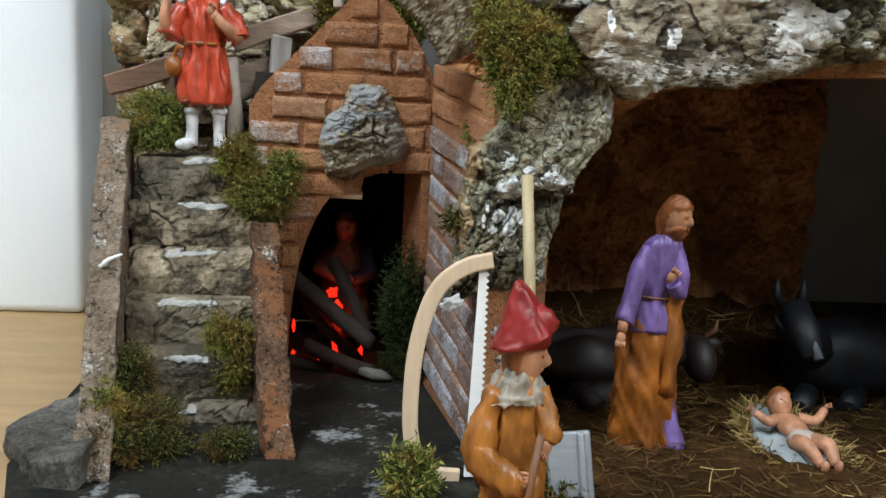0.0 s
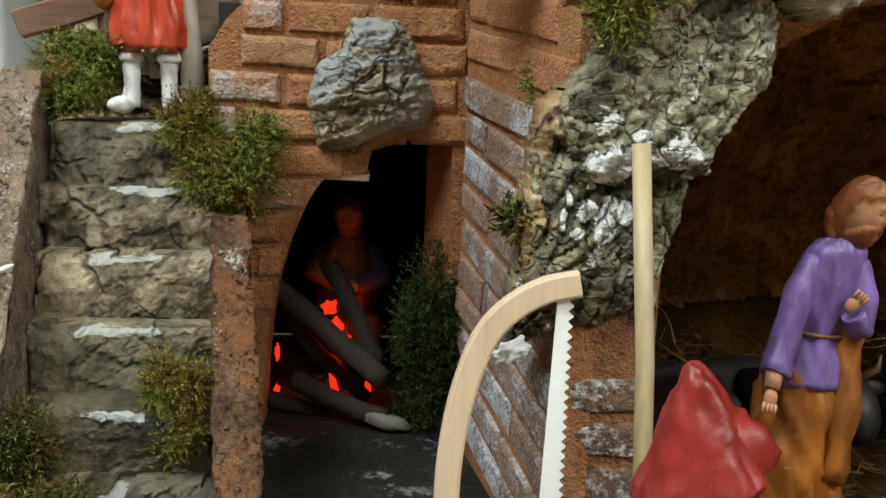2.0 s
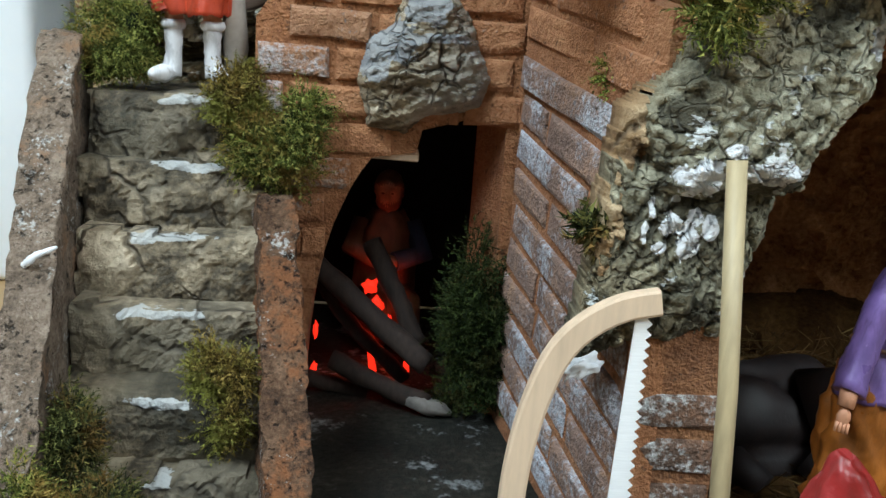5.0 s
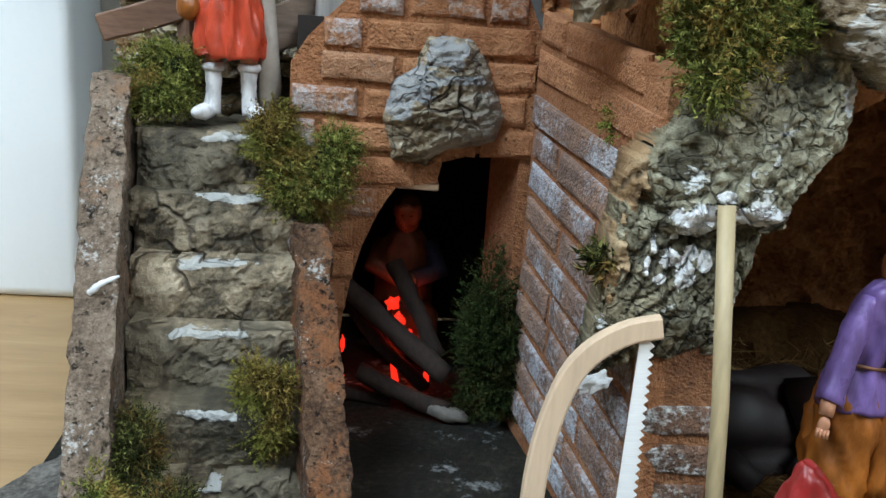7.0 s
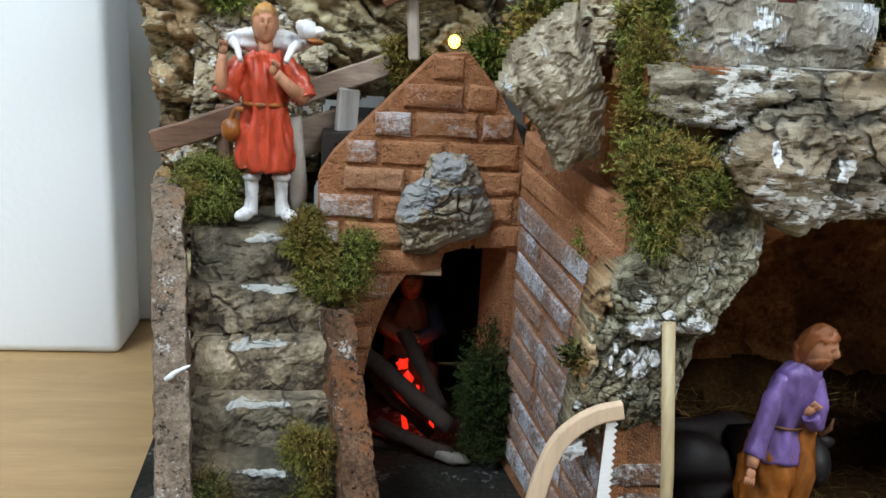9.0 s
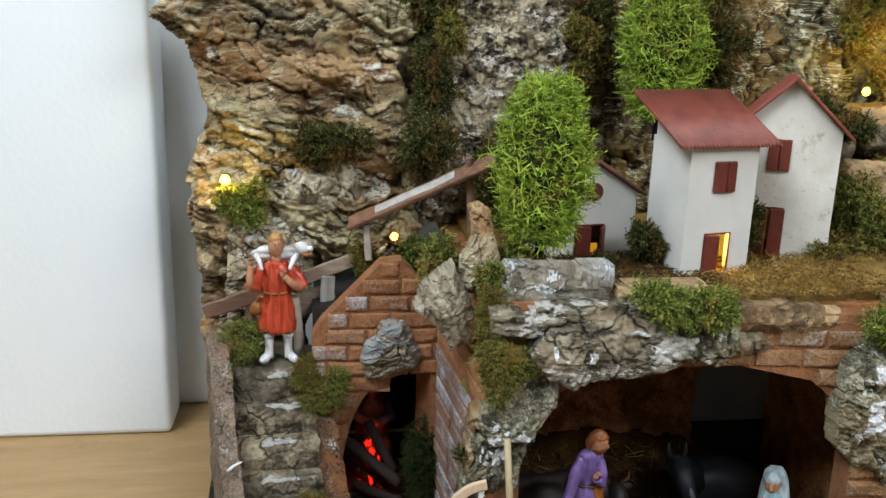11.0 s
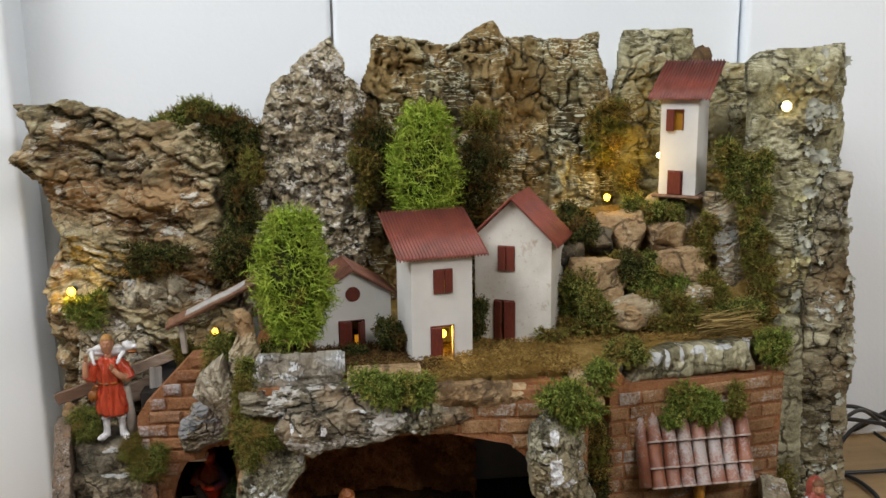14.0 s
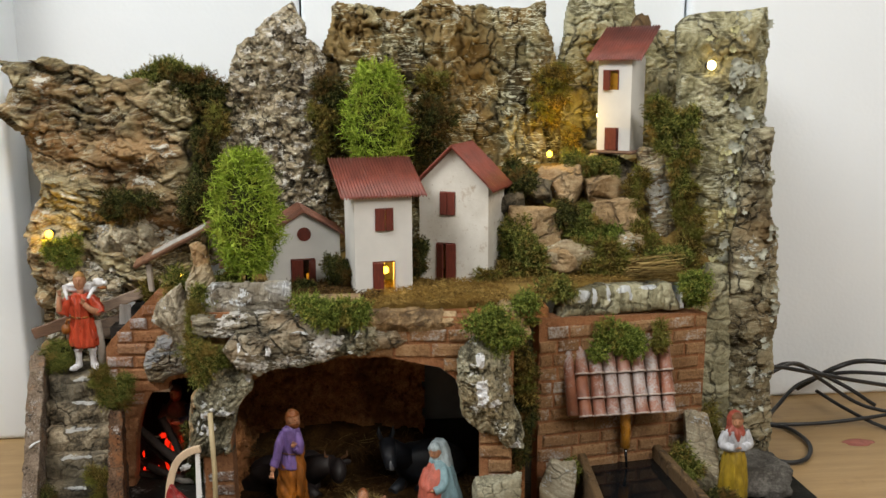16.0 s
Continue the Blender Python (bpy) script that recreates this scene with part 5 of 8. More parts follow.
def house(place, yaw, w, d, h, label, wall_mat, roof, apex=0.0, holes=(), shutters=(), waves=22, over=0.006, back_rise=0.03, roof_label="", roof_mat=None):
    x, y, z = place
    ob = thing("model_house", place, label, "model house", "village houses")
    m = pose(x, y, z, 0, 0, yaw)
    t = 0.003
    bm = bmesh.new()
    cell_wall(bm, m, w, h, t, holes)
    part("front_wall", bm, wall_mat, ob)
    for y0 in (0, d - t) if roof == "gable" else ():
        bm = bmesh.new()
        prism(bm, [(0, h), (w, h), (w / 2, apex)], y0, y0 + t, 0, m)
        part("gable", bm, wall_mat, ob)
    frames = {}
    for x0, x1, z0, z1 in holes:
        bm = bmesh.new()
        for a, b, c, e in ((x0 - 0.0008, x0, z0, z1), (x1, x1 + 0.0008, z0, z1), (x0 - 0.0008, x1 + 0.0008, z1, z1 + 0.0009)):
            box(bm, (b - a, 0.0010, e - c), m @ pose((a + b) / 2, -0.0004, (c + e) / 2))
        kind = "doorway" if z0 == 0 else "window"
        frames[kind] = part(kind, bm, SHUTTER, ob, "thin dark red frame")
    for sx in (0, w - t):
        bm = bmesh.new()
        prism(bm, [(t, 0), (d, 0), (d, h + (back_rise if roof == "mono" else 0)), (t, h)], sx, sx + t, 0, m @ Matrix(((0, 1, 0, 0), (1, 0, 0, 0), (0, 0, 1, 0), (0, 0, 0, 1))))
        part("side_wall", bm, wall_mat, ob)
    bm = bmesh.new()
    box(bm, (w, t, h), m @ pose(w / 2, d + t / 2, h / 2))
    part("back_wall", bm, wall_mat, ob)
    if roof == "mono":
        bm = bmesh.new()
        corrugated(bm, m @ pose(-over, -over * 0.5, h + 0.001 - 0.5 * back_rise * over / d), w + 2 * over, d + 1.6 * over, back_rise * (d + 1.6 * over) / d, waves)
        part("roof", bm, ROOF_RED, ob, roof_label or "ribbed dark red sheet roof")
    else:
        run = w / 2 + over
        drop = (apex - h) / (w / 2)
        for sgn in (-1, 1):
            bm = bmesh.new()
            mm = m @ Matrix.Translation((w / 2, d + over, apex + 0.0015)) @ Matrix(((0, -sgn, 0, 0), (-1, 0, 0, 0), (0, 0, 1, 0), (0, 0, 0, 1))) @ Matrix.Translation((0, -run, -drop * run))
            if sgn < 0:
                mm = m @ Matrix.Translation((w / 2, -over, apex + 0.0015)) @ Matrix(((0, 1, 0, 0), (1, 0, 0, 0), (0, 0, 1, 0), (0, 0, 0, 1))) @ Matrix.Translation((0, -run, -drop * run))
            corrugated(bm, mm, d + 2 * over, run, drop * run, waves)
            bmesh.ops.recalc_face_normals(bm, faces=bm.faces[:])
            part("roof", bm, roof_mat or ROOF_RED, ob, roof_label or "sloping dark red roof sheet")
    for kind, x0, x1, z0, z1, swing in shutters:
        bm = bmesh.new()
        wd = x1 - x0
        if swing >= 0:
            mm = m @ pose(x0, 0.0, 0, 0, 0, -swing) @ pose(wd / 2, -0.0012, (z0 + z1) / 2)
        else:
            mm = m @ pose(x1, 0.0, 0, 0, 0, -swing) @ pose(-wd / 2, -0.0012, (z0 + z1) / 2)
        box(bm, (wd, 0.0018, z1 - z0), mm, 0.0004)
        part(kind, bm, SHUTTER, frames["doorway" if kind == "door" else "window"], "dark red painted " + kind)
    return ob


h2 = house((0.181, 0.380, 0.203), 12, 0.0505, 0.040, 0.0865, "tall white house with a ribbed red roof and a lit doorway", PLASTER, "mono",
           holes=((0.019, 0.033, 0.056, 0.074), (0.016, 0.034, 0.0, 0.028)), shutters=(("shutter", 0.0180, 0.0265, 0.0555, 0.0745, 4), ("shutter", 0.0266, 0.0335, 0.0555, 0.0745, -8), ("door", 0.016, 0.025, 0.0005, 0.028, 20)),
           waves=27, over=0.012, back_rise=0.019)
h3 = house((0.240, 0.441, 0.203), -25, 0.066, 0.048, 0.090, "off-white plastered house with a pitched red roof and stained walls", PLASTER_OLD, "gable", apex=0.122,
           holes=((0.021, 0.034, 0.062, 0.082), (0.018, 0.034, 0.0, 0.035)), shutters=(("shutter", 0.0205, 0.0275, 0.0615, 0.0825, 5), ("shutter", 0.0277, 0.0345, 0.0615, 0.0825, -5), ("door", 0.0175, 0.0255, 0.0005, 0.035, 25), ("door", 0.026, 0.0355, 0.0005, 0.035, -8)), waves=16, over=0.007)
h1 = house((0.104, 0.420, 0.203), 10, 0.064, 0.05, 0.046, "small white chapel with a round window and a dark red door", PLASTER, "gable", apex=0.066,
           holes=((0.020, 0.040, 0.0, 0.024),), shutters=(("door", 0.020, 0.0305, 0.0005, 0.024, 12), ("door", 0.0305, 0.040, 0.0005, 0.024, -50)), waves=16, over=0.005, roof_mat=ROOF_BROWN, roof_label="sloping red brown roof sheet")
bm = bmesh.new()
m1 = pose(0.104, 0.420, 0.203, 0, 0, 10)
tube(bm, [m1 @ Vector((0.032, -0.0008, 0.047)), m1 @ Vector((0.032, 0.0015, 0.047))], 0.0062, 20)
part("round_window", bm, SHUTTER, h1, "round dark window")
tower = house((0.4180, 0.494, 0.317), -36, 0.0335, 0.036, 0.088, "slim white tower house with a ribbed red roof", PLASTER, "mono",
              holes=((0.006, 0.020, 0.058, 0.076), (0.009, 0.021, 0.0, 0.021)), shutters=(("shutter", 0.006, 0.0135, 0.0575, 0.0765, 15), ("door", 0.009, 0.021, 0.0005, 0.021, 6)), waves=20, over=0.011, back_rise=0.022)


# self-glowing panels stand in for lamplight inside two doorways
bm = bmesh.new()
box(bm, (0.010, 0.001, 0.018), pose(0.271, 0.431, 0.2145, 0, 0, -25))
part("lit_doorway", bm, DOOR_GLOW, h3, "glowing panel standing for light inside the doorway")
bm = bmesh.new()
box(bm, (0.006, 0.001, 0.009), pose(0.139, 0.432, 0.2085, 0, 0, 10))
part("lit_doorway", bm, DOOR_GLOW, h1, "glowing panel standing for light inside the doorway")
bm = bmesh.new()
box(bm, (0.012, 0.001, 0.020), pose(0.4310, 0.488, 0.385, 0, 0, -36))
part("window_pane", bm, plain("amber_pane", (0.42, 0.20, 0.02), 0.3, 0.1), tower, "amber window pane")

# ---- lamps ----
def bulb(place, r, material, label, glow_watts=0.0, off=(0, -0.008, 0.002)):
    ob = thing("fairy_bulb", place, label, "fairy light", "string of fairy bulbs")
    bm = bmesh.new()
    blob(bm, place, (r, r, r * 1.1), 0, u=12, v=8)
    part("glass_bulb", bm, material, ob)
    bm = bmesh.new()
    if glow_watts:
        lamp = bpy.data.lights.new("bulb_glow", "POINT")
        lamp.energy, lamp.color, lamp.shadow_soft_size = glow_watts, (1.0, 0.62, 0.05), 0.003
        new("bulb_glow", lamp).location = [a + b for a, b in zip(place, off)]
    tube(bm, [(place[0], place[1] + r * 0.6, place[2]), (place[0], place[1] + r * 3.2, place[2])], r * 0.8, 10)
    part("socket", bm, CABLE, ob, "black bulb socket")


bulb((-0.114, 0.509, 0.241), 0.0036, BULB, "small lit yellow bulb in the bark", 0.055)
bulb((0.009, 0.510, 0.198), 0.0029, BULB, "small lit yellow bulb under a plank")
bulb((0.375, 0.512, 0.312), 0.0030, BULB, "small lit yellow bulb in the moss", 0.13, (0.010, -0.010, 0.030))
bulb((0.509, 0.440, 0.397), 0.0040, BULB_COLD, "small lit pale bulb on the bark slab")
bulb((0.425, 0.515, 0.350), 0.0025, BULB_COLD, "small lit pale bulb beside the tower")
bulb((0.207, 0.395, 0.222), 0.0030, BULB, "small lit yellow bulb in a doorway", 0.03)


# ---- trees ----
def lichen_tree(x, y, z0, z1, r, seed, label):
    ob = thing("lichen_tree", (x, y, z0), label, "tree", "village trees")
    bm = bmesh.new()
    tube(bm, [(x, y, z0 - 0.016), (x + 0.001, y, (z0 + z1) / 2), (x, y, z1 - 0.01)], [0.003, 0.002, 0.0008], 8)
    part("trunk", bm, LOG, ob)
    # dark blob inside the crown: its inner shade given as colour
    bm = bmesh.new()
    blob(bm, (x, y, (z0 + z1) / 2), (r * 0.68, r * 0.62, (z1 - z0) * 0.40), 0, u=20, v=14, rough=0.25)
    part("inner_crown", bm, MOSS_DARK, ob, "dark core standing for the crown's inner shade")
    n = 3600
    rng = np.random.default_rng(seed)
    k = rng.uniform(0, 1, n)
    a = rng.uniform(0, 2 * np.pi, n)
    prof = np.sin(np.pi * np.clip(0.05 + 0.86 * k, 0, 1) ** 0.82) ** 0.62 * (1 + 0.13 * np.sin(a * 3 + k * 9 + seed) + 0.10 * np.sin(a * 5 - k * 21 + 2 * seed))
    rad = r * prof * rng.uniform(0.58, 0.94, n)
    roots = np.stack([x + rad * np.cos(a), y + 0.85 * rad * np.sin(a), z0 + (z1 - z0) * (0.03 + 0.94 * k)], 1)
    ways = np.stack([np.cos(a), np.sin(a), 0.9 + 0.3 * rng.normal(size=n)], 1) * 0.6 + 0.75 * rng.normal(size=(n, 3))
    verts, faces = ribbons(n, roots, ways, 0.0125, 0.00052, 3.4, seed, 6)
    stems = verts.reshape(n, 7, 2, 3).mean(2)
    for k in (2, 4):
        fork = stems[:, k + 1] - stems[:, k]
        more, faces2 = ribbons(n, stems[:, k], fork / np.linalg.norm(fork, axis=1, keepdims=True) + 0.8 * rng.normal(size=(n, 3)), 0.0050, 0.00042, 3.0, seed + k, 3)
        faces = np.concatenate([faces, faces2 + len(verts)])
        verts = np.concatenate([verts, more])
    raw("crown", verts, faces, LEAF, ob, "curly lime green lichen crown", False)


lichen_tree(0.0900, 0.388, 0.221, 0.327, 0.0290, 5, "oval lime green lichen tree on the terrace")
lichen_tree(0.203, 0.50, 0.29, 0.402, 0.031, 6, "tall rounded lime green lichen tree behind the houses")


def curve_points(points, steps=8):
    """A smooth line through points (Catmull-Rom)."""
    p = [Vector(q) for q in points]
    p = [2 * p[0] - p[1]] + p + [2 * p[-1] - p[-2]]
    out = []
    for a, b, c, d in zip(p, p[1:], p[2:], p[3:]):
        for k in range(steps):
            t = k / steps
            out.append(0.5 * ((2 * b) + (c - a) * t + (2 * a - 5 * b + 4 * c - d) * t * t + (3 * b - a - 3 * c + d) * t ** 3))
    return out + [p[-2]]


# ---- rocks ----
def boulder(name, centre, size, seed, material, label, turn=(0, 0, 0), category="rock", group="rocks of the slope", edge=0.35, fine=0.05, detail=4):
    """A broken lump with flat breaks and rough skin."""
    bm = bmesh.new()
    bmesh.ops.create_icosphere(bm, subdivisions=detail, radius=1.0)
    rng = random.Random(seed)
    cuts = [(Vector((rng.gauss(0, 1), rng.gauss(0, 1), rng.gauss(0, 1))).normalized(), rng.uniform(0.5, 0.8)) for _ in range(9)]
    cuts += [(Vector(a), 0.72) for a in ((0, 0, 1), (0, 0, -1), (1, 0, 0), (-1, 0, 0), (0, -1, 0))]
    m = pose(*centre, *turn) @ Matrix.Diagonal((*[s * 1.0 for s in size], 1))
    off = Vector((seed * 3.1, seed * 1.7, 0))
    for v in bm.verts:
        p = v.co.copy()
        for n, d in cuts:
            over = p.dot(n) - d
            if over > 0:
                p -= n * over
        p *= 1 + edge * 0.3 * noise.noise(p * 1.6 + off) + fine * noise.noise(p * 7 + off) + fine * 0.6 * noise.noise(p * 17 + off)
        v.co = m @ p
    ob = part(name, bm, material, None, "", True)
    count = len(ob.data.vertices)
    ob.data.attributes.new("tone", "FLOAT", "POINT").data.foreach_set("value", [0.55] * count)
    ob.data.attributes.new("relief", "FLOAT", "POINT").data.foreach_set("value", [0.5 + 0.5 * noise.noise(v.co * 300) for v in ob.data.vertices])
    return tagged(ob, label, category, group)


for c, size, seed, mat, turn, label in (
        ((0.349, 0.455, 0.246), (0.031, 0.022, 0.024), 1, BARK_WARM, (0, 6, 14), "broken tan cork block with a dark crack"),
        ((0.386, 0.490, 0.280), (0.027, 0.024, 0.026), 2, BARK_WARM, (0, -7, -12), "broken tan cork block on the slope"),
        ((0.416, 0.480, 0.281), (0.020, 0.018, 0.022), 21, BARK_WARM, (8, 12, 25), "pale tan cork block with clean breaks"),
        ((0.428, 0.462, 0.257), (0.026, 0.020, 0.018), 3, BARK_WARM, (0, -4, 6), "pale tan cork block with clean breaks"),
        ((0.378, 0.440, 0.218), (0.038, 0.026, 0.024), 4, BARK_RIDGED, (0, 12, 10), "grey brown cork rock with white flecks"),
        ((0.362, 0.432, 0.224), (0.026, 0.02, 0.016), 22, BARK_WARM, (0, -8, -16), "tan cork flake over the grey rock"),
        ((0.440, 0.450, 0.231), (0.020, 0.018, 0.018), 5, BARK_RIDGED, (0, 10, 0), "small grey cork rock on the slope"),
        ((0.329, 0.472, 0.266), (0.022, 0.02, 0.018), 6, BARK_STAIR, (0, 0, 20), "shaded brown cork rock on the slope"),
        ((0.356, 0.478, 0.280), (0.020, 0.018, 0.014), 23, BARK_STAIR, (0, 10, 0), "shaded brown cork rock on the slope")):
    boulder("tan_rock", c, tuple(1.14 * v for v in size), seed, mat, label, turn, edge=0.7, fine=0.07, detail=5)
bm = bmesh.new()
prism(bm, [(-0.137, 0.372), (-0.134, 0.360), (-0.108, 0.320), (-0.092, 0.318), (-0.094, 0.40), (-0.104, 0.42), (-0.118, 0.408)], 0.0, 0.017, 0, Matrix(((1, 0, 0, 0), (0, 0, 1, 0), (0, 1, 0, 0), (0, 0, 0, 1))))
bmesh.ops.subdivide_edges(bm, edges=bm.edges[:], cuts=9, use_grid_fill=True)
bmesh.ops.triangulate(bm, faces=bm.faces[:])
for v in bm.verts:
    v.co.z = 0.001 + v.co.z * (0.45 + 12 * max(0, v.co.x + 0.137))
    v.co += Vector((noise.noise(v.co * 120), noise.noise(v.co * 120 + Vector((5, 0, 0))), noise.noise(v.co * 140 + Vector((0, 5, 0))))) * 0.0016 * (1 if v.co.z > 0.003 else 0.3)
tagged(part("base_rock", bm, SLAB_STONE, None, "", True), "flat slanting grey stone slab at the foot of the outer parapet", "rock", "rocks of the slope")
bm = bmesh.new()
tube(bm, curve_points([(-0.1068, 0.3962, 0.0702), (-0.1050, 0.3955, 0.0717), (-0.1030, 0.3958, 0.0735), (-0.0975, 0.3968, 0.0760)], 5), [0.0007, 0.0009, 0.0006, 0.0008, 0.0010, 0.0008, 0.0011, 0.0009, 0.0010, 0.0007, 0.0009, 0.0008, 0.0006, 0.0007, 0.0005, 0.0003], 10, flat=1.2)
tagged(part("snow_ridge", bm, SNOW), "thin ridge of white snow paint across the outer parapet", "snow paint")
cliff("cliff_rock", [(-0.078, 0.244), (-0.055, 0.252), (-0.029, 0.258), (-0.013, 0.245), (-0.012, 0.221), (-0.047, 0.214), (-0.074, 0.217)], 0.522, BARK_GREY, "pale grey bark lump jutting from the cliff",
      res=0.0012, plate=(0.012, 0.018), step=0.0025, groove=0.003, lumps=0.005, bulge=0.014, soft=0.010, ragged=0.003, seed=131)
cliff("cliff_rock", [(-0.118, 0.13), (-0.116, 0.20), (-0.095, 0.212), (-0.06, 0.21), (-0.05, 0.19), (-0.055, 0.13)], 0.520, BARK_CRAG, "folded brown grey bark piece behind the shepherd",
      res=0.0013, plate=(0.02, 0.014), step=0.003, groove=0.003, lumps=0.006, bulge=0.010, ragged=0.003, seed=132)
boulder("pier_rock", (0.296, 0.306, 0.03), (0.030, 0.02, 0.052), 10, BARK_SNOW, "grey bark rock with white paint at the pier's foot", detail=5)
boulder("trough_rock", (0.352, 0.345, 0.03), (0.022, 0.02, 0.044), 11, BARK_GREY, "grey bark rock beside the trough", detail=5)
boulder("trough_rock", (0.488, 0.372, 0.05), (0.022, 0.016, 0.052), 12, BARK_GREY, "grey bark rock at the end of the fountain wall", detail=5)
boulder("ground_rock", (0.555, 0.40, 0.012), (0.045, 0.05, 0.024), 13, SLAB_STONE, "flat grey painted rock at the end of the model", detail=5)

tagged(bark("slope_ground", [(0.30, 0.0), (0.30, 0.13), (0.52, 0.15), (0.52, 0.0)], pose(0, 0.442, 0.203, -44, 0, 0), EARTH, res=0.003, depth=0.01, lumps=0.012, step=0.002, groove=0.001, seed=71),
       "mossy brown slope below the tower", "ground", "", "structure")
cliff("bark_slab", [(0.4520, 0.312), (0.4550, 0.319), (0.4800, 0.318), (0.4875, 0.27), (0.4985, 0.208), (0.4780, 0.204), (0.4650, 0.25)], 0.464, BARK_RIDGED, "ridged tan grey bark slab under the tower", res=0.0012, plate=(0.03, 0.02), step=0.0008,
      groove=0.001, lumps=0.003, bulge=0.008, ridges=0.0005, ridge_size=0.0050, ragged=0.003, seed=120)
bm = bmesh.new()
box(bm, (0.044, 0.044, 0.003), pose(0.4415, 0.498, 0.3153, 0, 0, -36), 0.001)
tagged(part("tower_plinth", bm, WOOD_DARK), "thin red brown slab under the tower house", "plinth")
boulder("tower_rock", (0.438, 0.505, 0.276), (0.05, 0.04, 0.052), 14, BARK_STAIR, "brown cork mass that carries the tower")
bm = bmesh.new()
blob(bm, (0.474, 0.547, 0.437), (0.010, 0.006, 0.014), 0, (0, 20, 0), rough=0.5)
tagged(part("cork_tip", bm, BARK_WARM, None, "", True), "bare tan cork tip behind the tower roof", "cork")
cliff("bark_edge", [(0.296, 0.184), (0.298, 0.206), (0.318, 0.205), (0.327, 0.175), (0.318, 0.17), (0.305, 0.178)], 0.34, BARK_WARM, "tan cork flake at the terrace corner", res=0.0013, plate=(0.02, 0.02),
      step=0.001, groove=0.001, lumps=0.003, ragged=0.002, seed=121)
cliff("bark_edge", [(0.128, 0.198), (0.13, 0.209), (0.185, 0.211), (0.185, 0.2)], 0.348, BARK_WARM, "rounded tan cork strip along the terrace edge", res=0.0013, plate=(0.03, 0.01), step=0.001, groove=0.0008,
      lumps=0.002, ragged=0.002, seed=122)
cliff("bark_edge", [(0.185, 0.186), (0.185, 0.204), (0.262, 0.2), (0.268, 0.186), (0.235, 0.182)], 0.33, BARK_WARM, "tan cork strip above the arch", res=0.0013, plate=(0.012, 0.012), step=0.0012, groove=0.001,
      lumps=0.002, ragged=0.002, seed=123)
cliff("bark_overhang", [(0.155, 0.186), (0.172, 0.199), (0.195, 0.196), (0.2, 0.176), (0.185, 0.168), (0.165, 0.168)], 0.325, BARK_SNOW, "dark hollowed bark knob above the arch", res=0.0012, plate=(0.008, 0.008),
      step=0.003, groove=0.004, lumps=0.005, ragged=0.003, seed=124)
# ---- gully between arch and fountain ----
bm = bmesh.new()
box(bm, (0.026, 0.01, 0.19), pose(0.327, 0.385, 0.096))
tagged(part("gully_wall", bm, BARK_STAIR), "dark cork wall in the gully", "wall", "", "structure")

# ---- canopy of the fountain ----
canopy = thing("tiled_canopy", (0.415, 0.37, 0.09), "small sloping canopy of weathered terracotta tiles", "canopy")
can_m = pose(0.368, 0.3815, 0.160, 0, 0, 3) @ pose(0, 0, 0, -20.5, 0, 0)
bm = bmesh.new()
box(bm, (0.092, 0.003, 0.066), can_m @ pose(0.046, 0.0, -0.035), 0.0006)
part("board", bm, WOOD_DARK, canopy)


def tile_material():
    n = Nodes("weathered_tile").world()
    f = n.noise(60, 4, 0.6)
    base = n.ramp(f, [(0.3, (0.15, 0.048, 0.024)), (0.5, (0.25, 0.085, 0.042)), (0.7, (0.34, 0.14, 0.078))])
    base = n.mix(n.math("MULTIPLY", n.random(), 0.55), base, (0.26, 0.14, 0.11))
    dab = n.math("ADD", n.math("MULTIPLY", n.noise(35, 3, 0.6), 0.7), n.math("MULTIPLY", n.noise(500, 3, 0.7), 0.4))
    base = n.mix(n.ramp(dab, [(0.53, 0.0), (0.66, 0.8)]), base, (0.40, 0.38, 0.37))
    n.set(Base_Color=base, Roughness=0.42).bump(n.noise(500, 3, 0.6), 0.4, 0.0008)
    return n.m


TILE_OLD = tile_material()
TILE_RIM = plain("worn_tile_rim", (0.48, 0.40, 0.36), 0.7, 0.3, 200, 0.3)


def tile_mesh(length, r0, r1):
    bm = bmesh.new()
    rings = []
    for z, r in ((0, r0), (-length * 0.90, r1), (-length * 0.95, r1 * 1.07), (-length, r1 * 1.09)):
        for q in (r, r - 0.0009):
            rings.append([bm.verts.new((q * math.cos(a), -q * math.sin(a), z)) for a in (math.pi * k / 8 for k in range(9))])
    for i, j in ((0, 2), (2, 4), (4, 6), (3, 1), (5, 3), (7, 5)):
        for k in range(8):
            f = bm.faces.new((rings[i][k], rings[i][k + 1], rings[j][k + 1], rings[j][k]))
            f.smooth, f.material_index = True, int((i, j) == (4, 6))
    for i, j in ((1, 0), (6, 7)):
        for k in range(8):
            bm.faces.new((rings[i][k], rings[i][k + 1], rings[j][k + 1], rings[j][k]))
    bmesh.ops.recalc_face_normals(bm, faces=bm.faces[:])
    me = bpy.data.meshes.new("roof_tile")
    bm.to_mesh(me)
    bm.free()
    me.materials.append(TILE_OLD)
    me.materials.append(TILE_RIM)
    return me


tile_me = tile_mesh(0.0305, 0.0047, 0.0059)
rng = random.Random(4)
for top in (-0.003, -0.024, -0.0395):
    for col in range(7):
        ob = new("roof_tile", tile_me)
        ob.parent = canopy
        ob.matrix_parent_inverse = Matrix.Translation(canopy.location).inverted()
        ob.matrix_basis = can_m @ pose(0.0080 + col * 0.0128 + rng.uniform(-0.0004, 0.0004), -0.0018, top, -4.0 + rng.uniform(-1, 1), rng.uniform(-1.5, 1.5), 0)
bm = bmesh.new()
